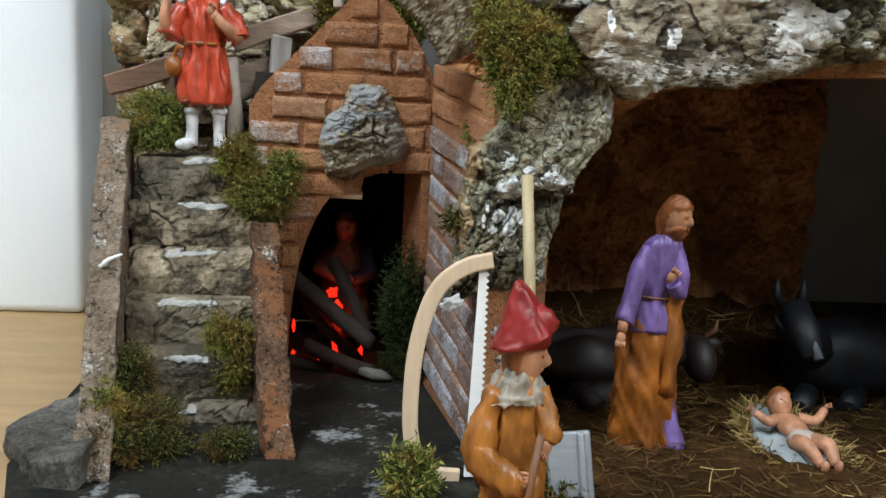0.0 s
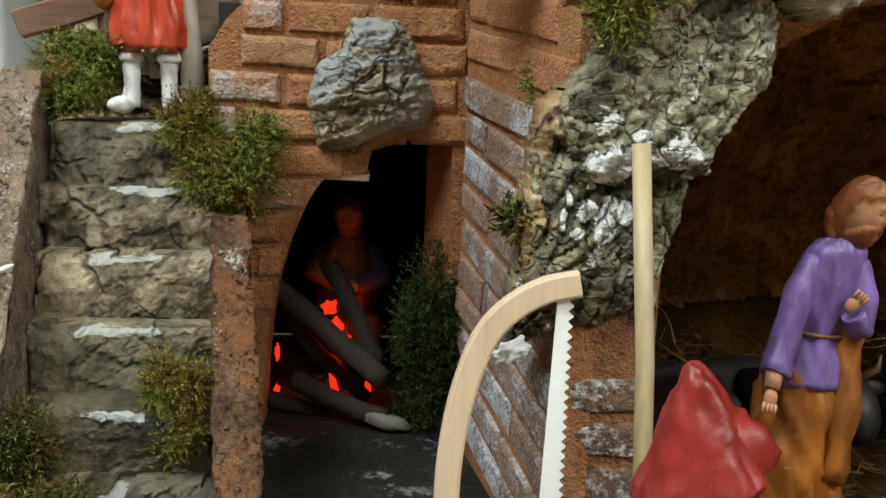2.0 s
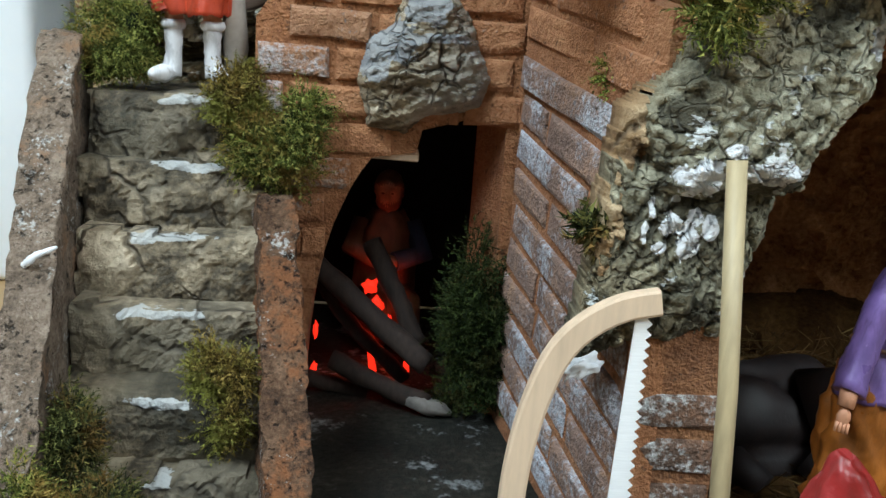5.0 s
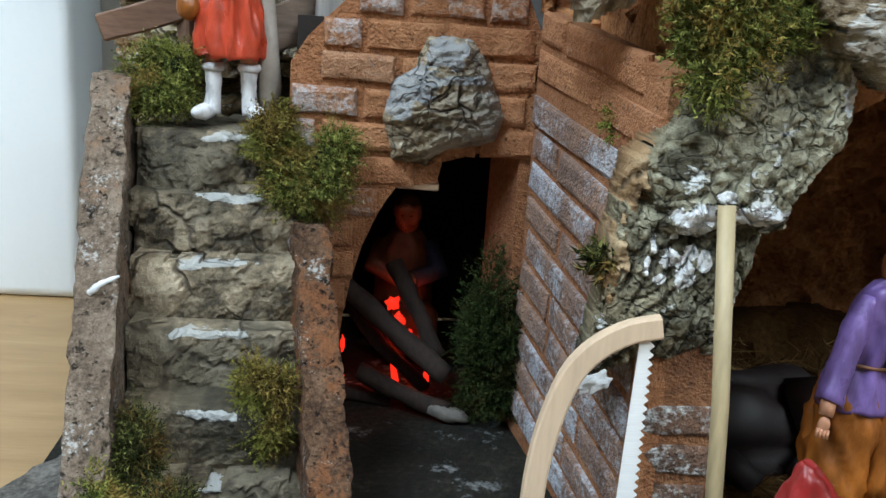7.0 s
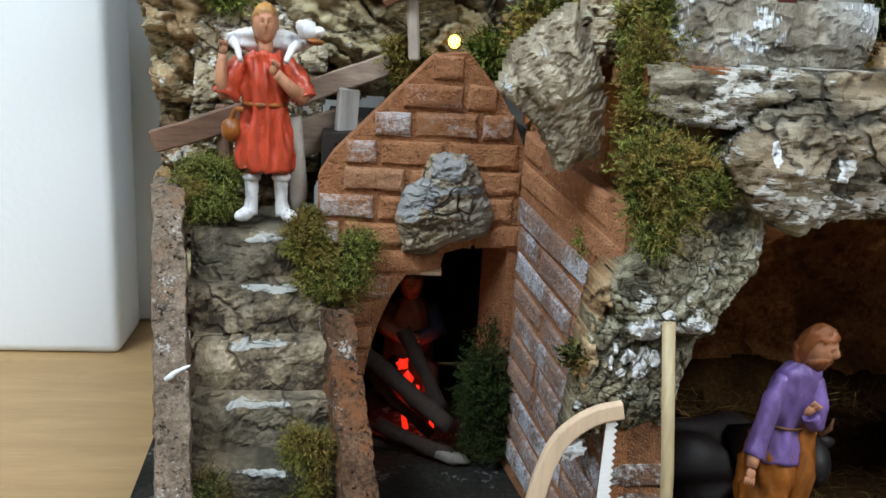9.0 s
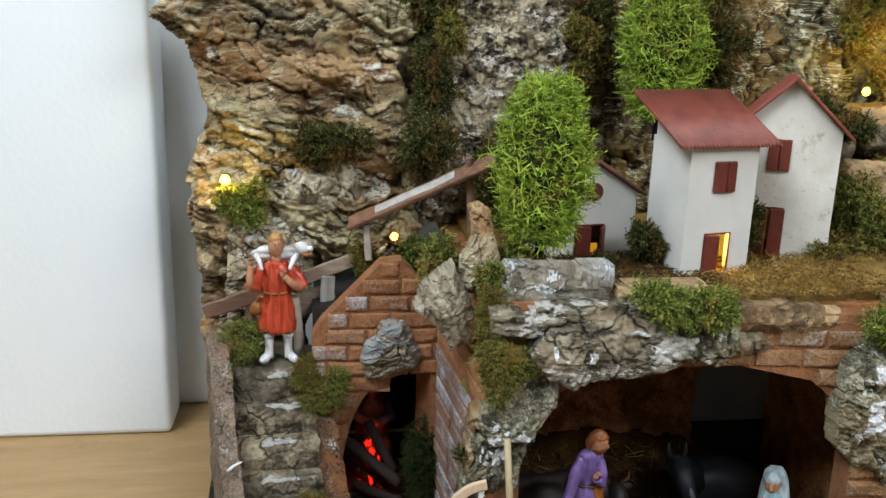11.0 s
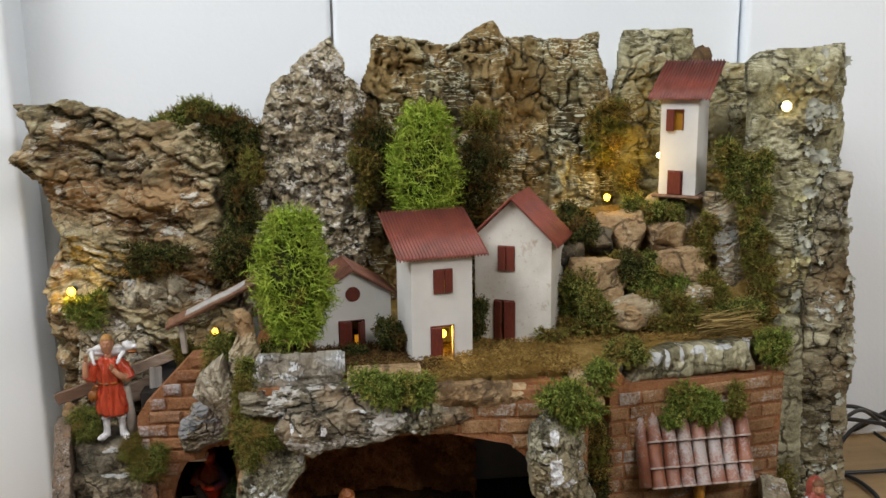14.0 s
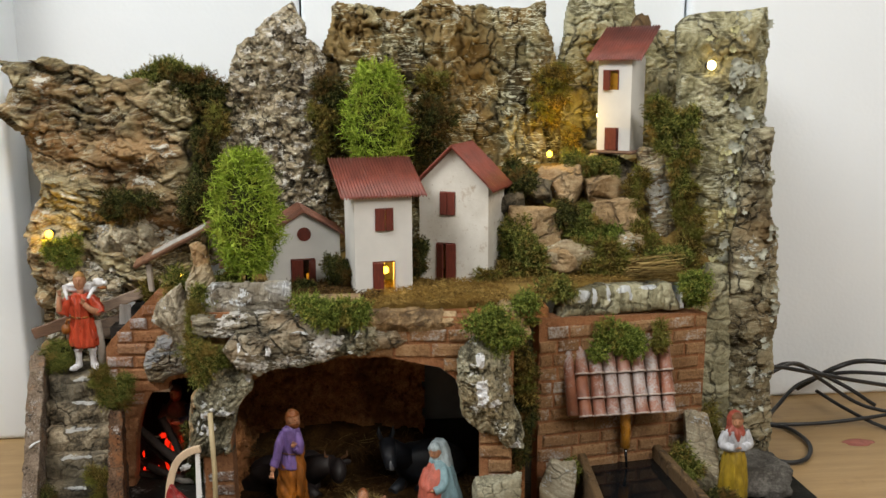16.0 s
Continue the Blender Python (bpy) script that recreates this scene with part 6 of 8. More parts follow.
tube(bm, [can_m @ Vector((-0.0035, -0.003, 0.004)), can_m @ Vector((-0.003, -0.004, -0.068))], [0.0042, 0.0052], 14)
part("verge_tile", bm, TILE_OLD, canopy, "rounded edge tile")

# ---- trough ----
trough = thing("water_trough", (0.415, 0.33, 0.005), "wooden trough filled with dark water under the spout", "trough")
for x0, x1 in (((0.381, 0.386), (0.372, 0.27)), ((0.452, 0.39), (0.458, 0.27))):
    bm = bmesh.new()
    a, b = Vector((*x0, 0)), Vector((*x1, 0))
    d = b - a
    box(bm, (0.007, d.length, 0.05), Matrix.Translation((a + b) / 2 + Vector((0, 0, 0.03))) @ pose(0, 0, 0, 0, 0, math.degrees(math.atan2(d.y, d.x)) - 90), 0.001)
    part("side_board", bm, BARK_WARM, trough)
bm = bmesh.new()
box(bm, (0.09, 0.006, 0.05), pose(0.415, 0.27, 0.03), 0.001)
part("front_board", bm, BARK_WARM, trough)
bm = bmesh.new()
box(bm, (0.074, 0.112, 0.03), pose(0.416, 0.329, 0.027))
part("water", bm, WATER, trough, "still black water")
bm = bmesh.new()
tube(bm, [(0.418, 0.377, 0.098), (0.418, 0.3705, 0.09), (0.4185, 0.3685, 0.060)], [0.0052, 0.0050, 0.0042], 14)
part("spout", bm, AMBER, trough, "amber brown spout")
bm = bmesh.new()
tube(bm, [(0.4185, 0.368, 0.062), (0.4188, 0.364, 0.043)], [0.0016, 0.001], 10)
part("water_jet", bm, WATER, trough, "thin stream of water")


# ---- planks, posts and twigs ----
def plank(a, b, wide, thick, material, label, roll=0.0, name="plank"):
    a, b = Vector(a), Vector(b)
    d = b - a
    m = Matrix.Translation((a + b) / 2) @ d.to_track_quat("X", "Z").to_matrix().to_4x4() @ pose(0, 0, 0, roll, 0, 0)
    bm = bmesh.new()
    box(bm, (d.length, thick, wide), m, min(thick, wide) * 0.2)
    bmesh.ops.subdivide_edges(bm, edges=[e for e in bm.edges if e.calc_length() > d.length * 0.6], cuts=8)
    for v in bm.verts:
        v.co += Vector((0, noise.noise(v.co * 60), noise.noise(v.co * 60 + Vector((5, 5, 5))))) * 0.0008
    return tagged(part(name, bm, material), label, "plank", "weathered planks")


plank((-0.1303, 0.491, 0.1465), (-0.088, 0.492, 0.1615), 0.0108, 0.004, WOOD_DARK, "short brown plank used as a fence rail")
plank((-0.0655, 0.484, 0.1712), (-0.0215, 0.484, 0.1880), 0.0100, 0.004, WOOD_BEAM, "brown grey weathered board slanting up beside the hut")
plank((-0.066, 0.490, 0.150), (-0.036, 0.490, 0.160), 0.018, 0.004, WOOD_BEAM, "shaded plank behind the slanting board")
plank((-0.0440, 0.482, 0.122), (-0.0405, 0.484, 0.1755), 0.0105, 0.004, WOOD_FROST, "pale frosted post beside the hut", name="post")
plank((-0.096, 0.492, 0.117), (-0.0985, 0.494, 0.165), 0.007, 0.005, WOOD_DARK, "short brown post of the fence", name="post")
plank((-0.026, 0.476, 0.216), (0.072, 0.446, 0.268), 0.0036, 0.0135, WOOD_RUST, "long rusty brown eave plank leaning on the slope", roll=26)
plank((-0.008, 0.4695, 0.2277), (0.045, 0.4533, 0.2558), 0.0008, 0.0080, WOOD_FROST, "pale frosted strip along the eave plank", roll=26, name="frost_strip")
plank((-0.012, 0.474, 0.190), (-0.014, 0.474, 0.217), 0.005, 0.005, WOOD_GREY, "little pale post under the eave plank", name="post")
plank((0.058, 0.452, 0.215), (0.055, 0.455, 0.268), 0.005, 0.005, WOOD_DARK, "little brown post under the eave plank", name="post")
stump = thing("branch_stump", (0.05, 0.376, 0.196), "broken tan branch stump with torn bark at the terrace edge", "stump")
bark("knob", [(0.0425, 0.2512), (0.0498, 0.2530), (0.0571, 0.2475), (0.0592, 0.2330), (0.0560, 0.2180), (0.0470, 0.2180), (0.0455, 0.2365)], upright(0, 0.379), BARK_WARM, stump, "", res=0.0009, plate=(0.006, 0.012), step=0.0012, groove=0.0014, lumps=0.003, bulge=0.006, soft=0.004, depth=0.008, ragged=0.0016, seed=151, slant=0.3)
bark("root", [(0.0385, 0.2190), (0.0467, 0.2345), (0.0590, 0.2350), (0.0632, 0.2190), (0.0560, 0.2080), (0.0480, 0.1960), (0.0380, 0.1960)], upright(0, 0.376), BARK_RIDGED, stump, "greyish slanting root", res=0.0009, plate=(0.004, 0.02), step=0.0010, groove=0.0014, lumps=0.002, bulge=0.006, soft=0.004, depth=0.008, ragged=0.0014, seed=152, slant=-0.6)

# ---- bow saw, stick and blade ----
saw = thing("bow_saw", (0.045, 0.325, 0.005), "bow saw with a pale curved frame and bright toothed blade", "saw")


bow = curve_points([(0.0525, 0.3322, 0.0899), (0.0448, 0.3322, 0.0881), (0.0375, 0.3322, 0.0838), (0.0320, 0.3322, 0.0774), (0.0284, 0.3321, 0.0680), (0.0258, 0.3320, 0.0560), (0.0246, 0.3320, 0.0420), (0.0249, 0.3318, 0.0240), (0.0285, 0.3316, 0.0120), (0.0350, 0.3314, 0.0070), (0.0440, 0.3312, 0.0062)], 5)
bm = bmesh.new()
ring = []
for i, p in enumerate(bow):
    d = (bow[min(i + 1, len(bow) - 1)] - bow[max(i - 1, 0)]).normalized()
    out = Vector((0, 1, 0)).cross(d).normalized()
    ring.append([bm.verts.new(p + out * s * 0.0029 + Vector((0, e * 0.0016, 0))) for s, e in ((-1, -0.8), (-0.8, -1), (0.8, -1), (1, -0.8), (1, 0.8), (0.8, 1), (-0.8, 1), (-1, 0.8))])
for a, b in zip(ring, ring[1:]):
    for k in range(8):
        bm.faces.new((a[k], a[(k + 1) % 8], b[(k + 1) % 8], b[k]))
bm.faces.new(ring[0])
bm.faces.new(ring[-1][::-1])
bmesh.ops.recalc_face_normals(bm, faces=bm.faces[:])
part("frame", bm, WOOD_PALE, saw, "pale curved wooden frame")
bm = bmesh.new()
teeth = 34
top, foot = Vector((0.0517, 0.3328, 0.0880)), Vector((0.0524, 0.3310, 0.0062))
edge = []
for k in range(teeth * 2 + 1):
    p = top.lerp(foot, k / (teeth * 2))
    edge.append(p + Vector((0.0 if k % 2 else -0.0013, 0, 0)))
outer = [top + Vector((-0.0038, 0, 0)), foot + Vector((-0.0066, 0, 0))]
for off in (0, 0.0006):
    a = [bm.verts.new(p + Vector((0, off, 0))) for p in edge]
    b = [bm.verts.new(outer[0].lerp(outer[1], k / (teeth * 2)) + Vector((0, off, 0))) for k in range(teeth * 2 + 1)]
    for k in range(teeth * 2):
        bm.faces.new((a[k], a[k + 1], b[k + 1], b[k]) if off else (b[k], b[k + 1], a[k + 1], a[k]))
bmesh.ops.recalc_face_normals(bm, faces=bm.faces[:])
part("blade", bm, STEEL, saw, "steel blade with pointed teeth, its reflection painted white")

bm = bmesh.new()
tube(bm, [(0.0625, 0.3275, 0.1220), (0.0652, 0.320, 0.075), (0.0656, 0.307, 0.006)], [0.0021, 0.0021, 0.0021], 12)
tagged(part("wooden_stick", bm, WOOD_STICK), "pale round stick leaning against the bark pillar", "stick")
bm = bmesh.new()
box(bm, (0.0155, 0.0022, 0.052), pose(0.079, 0.293, 0.012, -14, -5, 0), 0.001, 3)
box(bm, (0.0026, 0.0035, 0.052), pose(0.0832, 0.2923, 0.012, -14, -5, 0), 0.0008, 2)
tagged(part("metal_plate", bm, STEEL_GREY, None, "", True), "small grey metal blade propped by the woodcutter", "blade")


# ---- figurines ----
def figurine(name, bm, materials, label, group="painted figurines"):
    ob = part(name, bm, materials, None, "", False)
    return tagged(ob, label, "figurine", group)


def head(bm, c, r, skin, hair, face=(0, -1), beard=False, nod=0.0, long_hair=True, bald=False, detail=4):
    """A carved head: skull, brow, nose, eye hollows, mouth, hair and, if wanted, a beard."""
    made = bmesh.ops.create_icosphere(bm, subdivisions=detail, radius=1.0)
    yaw = math.atan2(face[1], face[0]) + math.pi / 2
    m = Matrix.Translation(c) @ Matrix.Rotation(yaw, 4, "Z") @ Matrix.Rotation(radians(-nod), 4, "X")
    region = {}
    for v in made["verts"]:
        s, f, u = v.co.x, -v.co.y, v.co.z
        k = 1.0
        if f > 0:
            k += 0.30 * math.exp(-(s / 0.13) ** 2 - ((u + 0.06) / 0.17) ** 2) + 0.16 * math.exp(-(s / 0.09) ** 2 - ((u - 0.14) / 0.16) ** 2)
            k -= 0.13 * math.exp(-((abs(s) - 0.30) / 0.15) ** 2 - ((u - 0.13) / 0.11) ** 2)
            k += 0.07 * math.exp(-((abs(s) - 0.28) / 0.22) ** 2 - ((u - 0.33) / 0.08) ** 2)
            k += 0.05 * math.exp(-(s / 0.2) ** 2 - ((u + 0.42) / 0.05) ** 2) - 0.05 * math.exp(-(s / 0.22) ** 2 - ((u + 0.50) / 0.04) ** 2)
            k += 0.08 * math.exp(-(s / 0.25) ** 2 - ((u + 0.80) / 0.16) ** 2)
        curl = noise.noise(Vector((s * 5, f * 5, u * 2.2)) + Vector(c) * 300)
        hairy = not bald and (u > 0.62 - 0.25 * abs(s) + 0.1 * curl or f < 0.02 + 0.25 * (u - 0.2) + 0.12 * curl)
        bearded = beard and f > -0.1 and (u < -0.34 - 0.10 * curl and not (abs(s) < 0.2 and -0.55 < u < -0.46)) and abs(s) < 0.85
        if hairy:
            k += 0.16 + 0.07 * curl
        elif bearded:
            k += 0.14 + 0.10 * curl + 0.30 * max(0, -u - 0.5)
        region[v] = hair if hairy or bearded else skin
        v.co = m @ Vector((s * k * r * 0.80, -f * k * r * 0.92, u * k * r * 1.12))
    for f in {f for v in made["verts"] for f in v.link_faces}:
        votes = [region[v] for v in f.verts]
        f.material_index, f.smooth = max(set(votes), key=votes.count), True
    for s in (-1, 1):
        blob(bm, m @ Vector((s * r * 0.27, -r * 0.80, r * 0.16)), (r * 0.10, r * 0.07, r * 0.06), hair, u=8, v=6)
    if long_hair and not bald:
        blob(bm, m @ Vector((0, r * 0.45, -r * 0.55)), (r * 0.74, r * 0.55, r * 0.85), hair, u=22, v=16, rough=0.3)


def crease(bm, mats, amp, seed=0.0, across=300.0, along=75.0, slant=0.35):
    """Cloth folds: ridged relief that runs down the cloth of those materials."""
    bm.normal_update()
    picked = {v for f in bm.faces if f.material_index in mats for v in f.verts if all(g.material_index in mats for g in v.link_faces)}
    moves = {}
    for v in picked:
        p = v.co
        q = Vector((p.x * across + p.z * across * slant, p.y * across, p.z * along + seed))
        k = 1 - 2 * abs(noise.noise(q)) + 0.5 * noise.noise(q * 2.3)
        moves[v] = v.normal * (amp * (k - 0.5))
    for v, d in moves.items():
        v.co += d


def bend(points, steps=5):
    return [tuple(p) for p in curve_points(points, steps)]


def limb(bm, points, radii, mat, seg=16):
    """A smooth sleeve or leg through points."""
    pts = curve_points(points, 5)
    rr = [radii[min(int(i / 5), len(radii) - 2)] + (radii[min(int(i / 5) + 1, len(radii) - 1)] - radii[min(int(i / 5), len(radii) - 2)]) * (i / 5 - min(int(i / 5), len(radii) - 2)) for i in range(len(pts))]
    tube(bm, pts, rr, seg, mat)


def hand(bm, c, size, mat, turn=(0, 0, 0)):
    """A palm with four fingers."""
    m = pose(*c, *turn)
    blob(bm, c, (size * 0.8, size * 0.45, size), mat, turn, u=12, v=8)
    for k in range(4):
        x = (k - 1.5) * size * 0.42
        tube(bm, [m @ Vector((x, -size * 0.15, -size * 0.5)), m @ Vector((x * 1.1, -size * 0.3, -size * 1.5))], [size * 0.24, size * 0.17], 6, mat)


def slim(bm, x, y, k):
    """Narrows a figure about its own axis."""
    for v in bm.verts:
        v.co.x, v.co.y = x + (v.co.x - x) * k, y + (v.co.y - y) * k


# shepherd on the landing
bm = bmesh.new()
x, y, z = -0.0765, 0.470, 0.1175
for sx, toe in ((-0.0072, -0.003), (0.0078, 0.004)):
    limb(bm, [(x + sx + toe * 0.3, y, z + 0.002), (x + sx, y, z + 0.009), (x + sx, y, z + 0.017), (x + sx, y, z + 0.020)], [0.0040, 0.0030, 0.0036, 0.0042], 0)
    tube(bm, [(x + sx, y, z + 0.0175), (x + sx, y, z + 0.0188), (x + sx, y, z + 0.0205)], [0.0043, 0.0049, 0.0044], 14, 0)
    tube(bm, [(x + sx, y, z + 0.019), (x + sx * 0.9, y, z + 0.030)], [0.0034, 0.0042], 12, 3)
    blob(bm, (x + sx + toe, y - 0.0045, z + 0.0024), (0.0038, 0.0074, 0.0030), 0, (0, 0, 25 if toe > 0 else -25))
crease(bm, (0,), 0.0005, 3.0, 200, 300)
loft(bm, [(x, y, z + 0.0225, 0.0146, 0.0105), (x, y, z + 0.030, 0.0140, 0.0103), (x, y, z + 0.040, 0.0124, 0.0095), (x, y, z + 0.0505, 0.0096, 0.008), (x, y, z + 0.0545, 0.0104, 0.0085),
          (x, y, z + 0.060, 0.0122, 0.009), (x, y, z + 0.068, 0.0118, 0.008), (x, y, z + 0.0735, 0.0065, 0.006)], 36, 1, 9, 0.07, 0.4)
for s in (-1, 1):
    limb(bm, [(x + s * 0.010, y, z + 0.069), (x + s * 0.0165, y - 0.002, z + 0.061), (x + s * 0.0190, y - 0.004, z + 0.0545)], [0.0044, 0.0054, 0.0058], 1)
crease(bm, (1,), 0.0024, 2.0, 200, 40, 0.1)
crease(bm, (1,), 0.0005, 6.0, 430, 110, 0.1)
tube(bm, [(x + 0.0103 * math.cos(a), y + 0.0086 * math.sin(a), z + 0.0515) for a in (2 * math.pi * k / 20 for k in range(21))], 0.0011, 6, 2, False)
limb(bm, [(x - 0.0190, y - 0.004, z + 0.055), (x - 0.0205, y - 0.008, z + 0.062), (x - 0.0195, y - 0.007, z + 0.072)], [0.0036, 0.0030, 0.0024], 3)
hand(bm, (x - 0.0192, y - 0.0075, z + 0.0745), 0.0024, 3, (0, 180, 0))
limb(bm, [(x + 0.0190, y - 0.004, z + 0.055), (x + 0.0135, y - 0.0105, z + 0.0590), (x + 0.0062, y - 0.0118, z + 0.0655)], [0.0036, 0.0030, 0.0024], 3)
hand(bm, (x + 0.0050, y - 0.0120, z + 0.0672), 0.0025, 3, (0, 205, 0))
blob(bm, (x, y + 0.0052, z + 0.0780), (0.0200, 0.0052, 0.0056), 4, rough=0.35, u=30, v=16)
for s in (-1, 1):
    limb(bm, [(x + s * 0.016, y + 0.002, z + 0.077), (x + s * 0.0135, y - 0.006, z + 0.076), (x + s * 0.0105, y - 0.0105, z + 0.070)], [0.0022, 0.0018, 0.0013], 4)
blob(bm, (x + 0.0205, y - 0.002, z + 0.0835), (0.0056, 0.0044, 0.0044), 4, (0, 20, 0), rough=0.3)
blob(bm, (x + 0.0240, y - 0.004, z + 0.0790), (0.0046, 0.0030, 0.0016), 2, (0, 8, 0), rough=0.3)
blob(bm, (x + 0.0262, y - 0.003, z + 0.0830), (0.0026, 0.0024, 0.0022), 4)
for s in (-1, 1):
    blob(bm, (x + 0.0180 + s * 0.0012, y - 0.001 + s * 0.003, z + 0.0845), (0.0018, 0.0009, 0.0010), 4)
crease(bm, (4,), 0.0008, 9.0, 420, 420)
blob(bm, (x - 0.0165, y - 0.004, z + 0.040), (0.005, 0.004, 0.005), 2, rough=0.2)
tube(bm, bend([(x - 0.0165, y - 0.004, z + 0.044), (x - 0.014, y - 0.006, z + 0.049), (x - 0.010, y - 0.007, z + 0.049)]), 0.0012, 8, 2)
tube(bm, [(x + 0.014, y + 0.004, z + 0.046), (x + 0.016, y + 0.005, z + 0.012), (x + 0.0155, y + 0.005, z + 0.0)], [0.0035, 0.005, 0.0035], 10, 5)
tube(bm, [(x, y, z + 0.071), (x, y, z + 0.079)], [0.0038, 0.0034], 10, 3)
head(bm, (x, y - 0.001, z + 0.0850), 0.0072, 3, 6, (0.15, -1), False, 4, detail=5)
slim(bm, x, y, 0.88)
figurine("shepherd_figurine", bm, (WHITE, RED, OCHRE, SKIN, WHITE, WOOD_GREY, paint("blond_hair_paint", (0.36, 0.19, 0.055), 0.5, 0.3)), "painted shepherd figurine in a red tunic carrying a white lamb")

# robed standing figure in the stable
bm = bmesh.new()
x, y, z = 0.1235, 0.3615, 0.006
loft(bm, [(x + 0.001, y, z + 0.003, 0.0150, 0.0120), (x, y, z + 0.010, 0.0142, 0.0116), (x, y, z + 0.022, 0.0136, 0.0112), (x + 0.001, y, z + 0.036, 0.0130, 0.0106), (x + 0.002, y, z + 0.050, 0.0118, 0.0098),
          (x + 0.0035, y, z + 0.060, 0.0100, 0.0086)], 46, 0, 9, 0.055, 1.1)
loft(bm, [(x + 0.003, y, z + 0.054, 0.0126, 0.0110), (x + 0.0035, y, z + 0.062, 0.0114, 0.0098), (x + 0.004, y, z + 0.068, 0.0094, 0.0082), (x + 0.0048, y, z + 0.076, 0.0100, 0.0086), (x + 0.0058, y, z + 0.085, 0.0098, 0.0080),
          (x + 0.0068, y, z + 0.0915, 0.0078, 0.0066), (x + 0.0078, y, z + 0.095, 0.0040, 0.0038)], 40, 1, 8, 0.03, 0.3)
tube(bm, [(x + 0.004 + 0.0098 * math.cos(a), y + 0.0086 * math.sin(a), z + 0.0682 - 0.0006 * math.cos(a)) for a in (2 * math.pi * k / 24 for k in range(25))], 0.0007, 6, 4, False)
limb(bm, [(x + 0.0000, y - 0.001, z + 0.0885), (x - 0.0048, y - 0.005, z + 0.079), (x - 0.0080, y - 0.009, z + 0.069), (x - 0.0125, y - 0.0130, z + 0.059)], [0.0034, 0.0041, 0.0038, 0.0042], 1)
tube(bm, [(x - 0.0120, y - 0.0130, z + 0.061), (x - 0.0138, y - 0.0145, z + 0.0555)], [0.0026, 0.0022], 10, 2)
hand(bm, (x - 0.0143, y - 0.0152, z + 0.0530), 0.0026, 2, (0, 12, 0))
limb(bm, [(x + 0.0120, y - 0.002, z + 0.0880), (x + 0.0140, y - 0.0065, z + 0.078), (x + 0.0130, y - 0.0095, z + 0.0715), (x + 0.0095, y - 0.0105, z + 0.0755)], [0.0034, 0.0040, 0.0036, 0.0030], 1)
hand(bm, (x + 0.0082, y - 0.0112, z + 0.0785), 0.0027, 2, (0, 215, 0))
limb(bm, [(x + 0.0125, y + 0.001, z + 0.082), (x + 0.0125, y - 0.0055, z + 0.068), (x + 0.0115, y - 0.0075, z + 0.050), (x + 0.0085, y - 0.0085, z + 0.028)], [0.0026, 0.0036, 0.0044, 0.0036], 0)
limb(bm, [(x + 0.0105, y - 0.0055, z + 0.024), (x + 0.0120, y - 0.0075, z + 0.012), (x + 0.0130, y - 0.0085, z + 0.004)], [0.0024, 0.0042, 0.0052], 1)
crease(bm, (0,), 0.0027, 3.0, 160, 28, 0.45)
crease(bm, (0,), 0.0006, 8.0, 420, 110, 0.3)
crease(bm, (1,), 0.0007, 5.0, 230, 70, 0.25)
tube(bm, [(x + 0.0078, y, z + 0.093), (x + 0.0090, y - 0.0005, z + 0.098)], [0.0036, 0.0034], 10, 2)
head(bm, (x + 0.0104, y - 0.0015, z + 0.1020), 0.0074, 2, 3, (0.66, -0.76), True, -8, detail=5)
blob(bm, (x + 0.001, y - 0.003, z + 0.0005), (0.0185, 0.0165, 0.0050), 4, rough=0.25, u=24, v=12)
slim(bm, x + 0.004, y, 0.90)
for v in bm.verts:
    up = v.co.z - z
    v.co.x -= 0.068 * up
    v.co.y -= 0.26 * max(0.0, up - 0.066)
    v.co.z = z + up * 0.978
figurine("robed_figurine", bm, (OCHRE, PURPLE, SKIN, HAIR, BROWN), "painted standing figurine in a purple robe and ochre brown cloak")

# kneeling figure in a blue cloak
bm = bmesh.new()
x, y, z = 0.248, 0.350, 0.008
loft(bm, [(x + 0.002, y, z, 0.021, 0.018), (x + 0.002, y, z + 0.012, 0.0205, 0.017), (x + 0.003, y, z + 0.026, 0.0165, 0.014), (x + 0.003, y, z + 0.040, 0.0125, 0.0115), (x + 0.002, y, z + 0.050, 0.0105, 0.0095),
          (x, y, z + 0.057, 0.0055, 0.0055)], 36, 0, 10, 0.05, 0.8)
loft(bm, [(x - 0.0070, y - 0.0075, z + 0.022, 0.0112, 0.0095), (x - 0.0060, y - 0.0070, z + 0.038, 0.0098, 0.0085), (x - 0.003, y - 0.003, z + 0.050, 0.0072, 0.0068), (x - 0.001, y, z + 0.056, 0.004, 0.004)], 24, 1, 6, 0.04)
limb(bm, [(x - 0.008, y - 0.004, z + 0.05), (x - 0.0125, y - 0.008, z + 0.038), (x - 0.007, y - 0.0135, z + 0.034)], [0.0042, 0.0045, 0.0038], 1)
limb(bm, [(x + 0.005, y - 0.005, z + 0.05), (x + 0.004, y - 0.012, z + 0.038), (x - 0.004, y - 0.0145, z + 0.034)], [0.0042, 0.0045, 0.0038], 0)
crease(bm, (0, 1), 0.0010, 2.0, 190, 60)
hand(bm, (x - 0.006, y - 0.015, z + 0.034), 0.0026, 2, (60, 0, 0))
head(bm, (x - 0.002, y - 0.001, z + 0.0645), 0.0066, 2, 3, (-0.6, -0.8), False, -20, False)
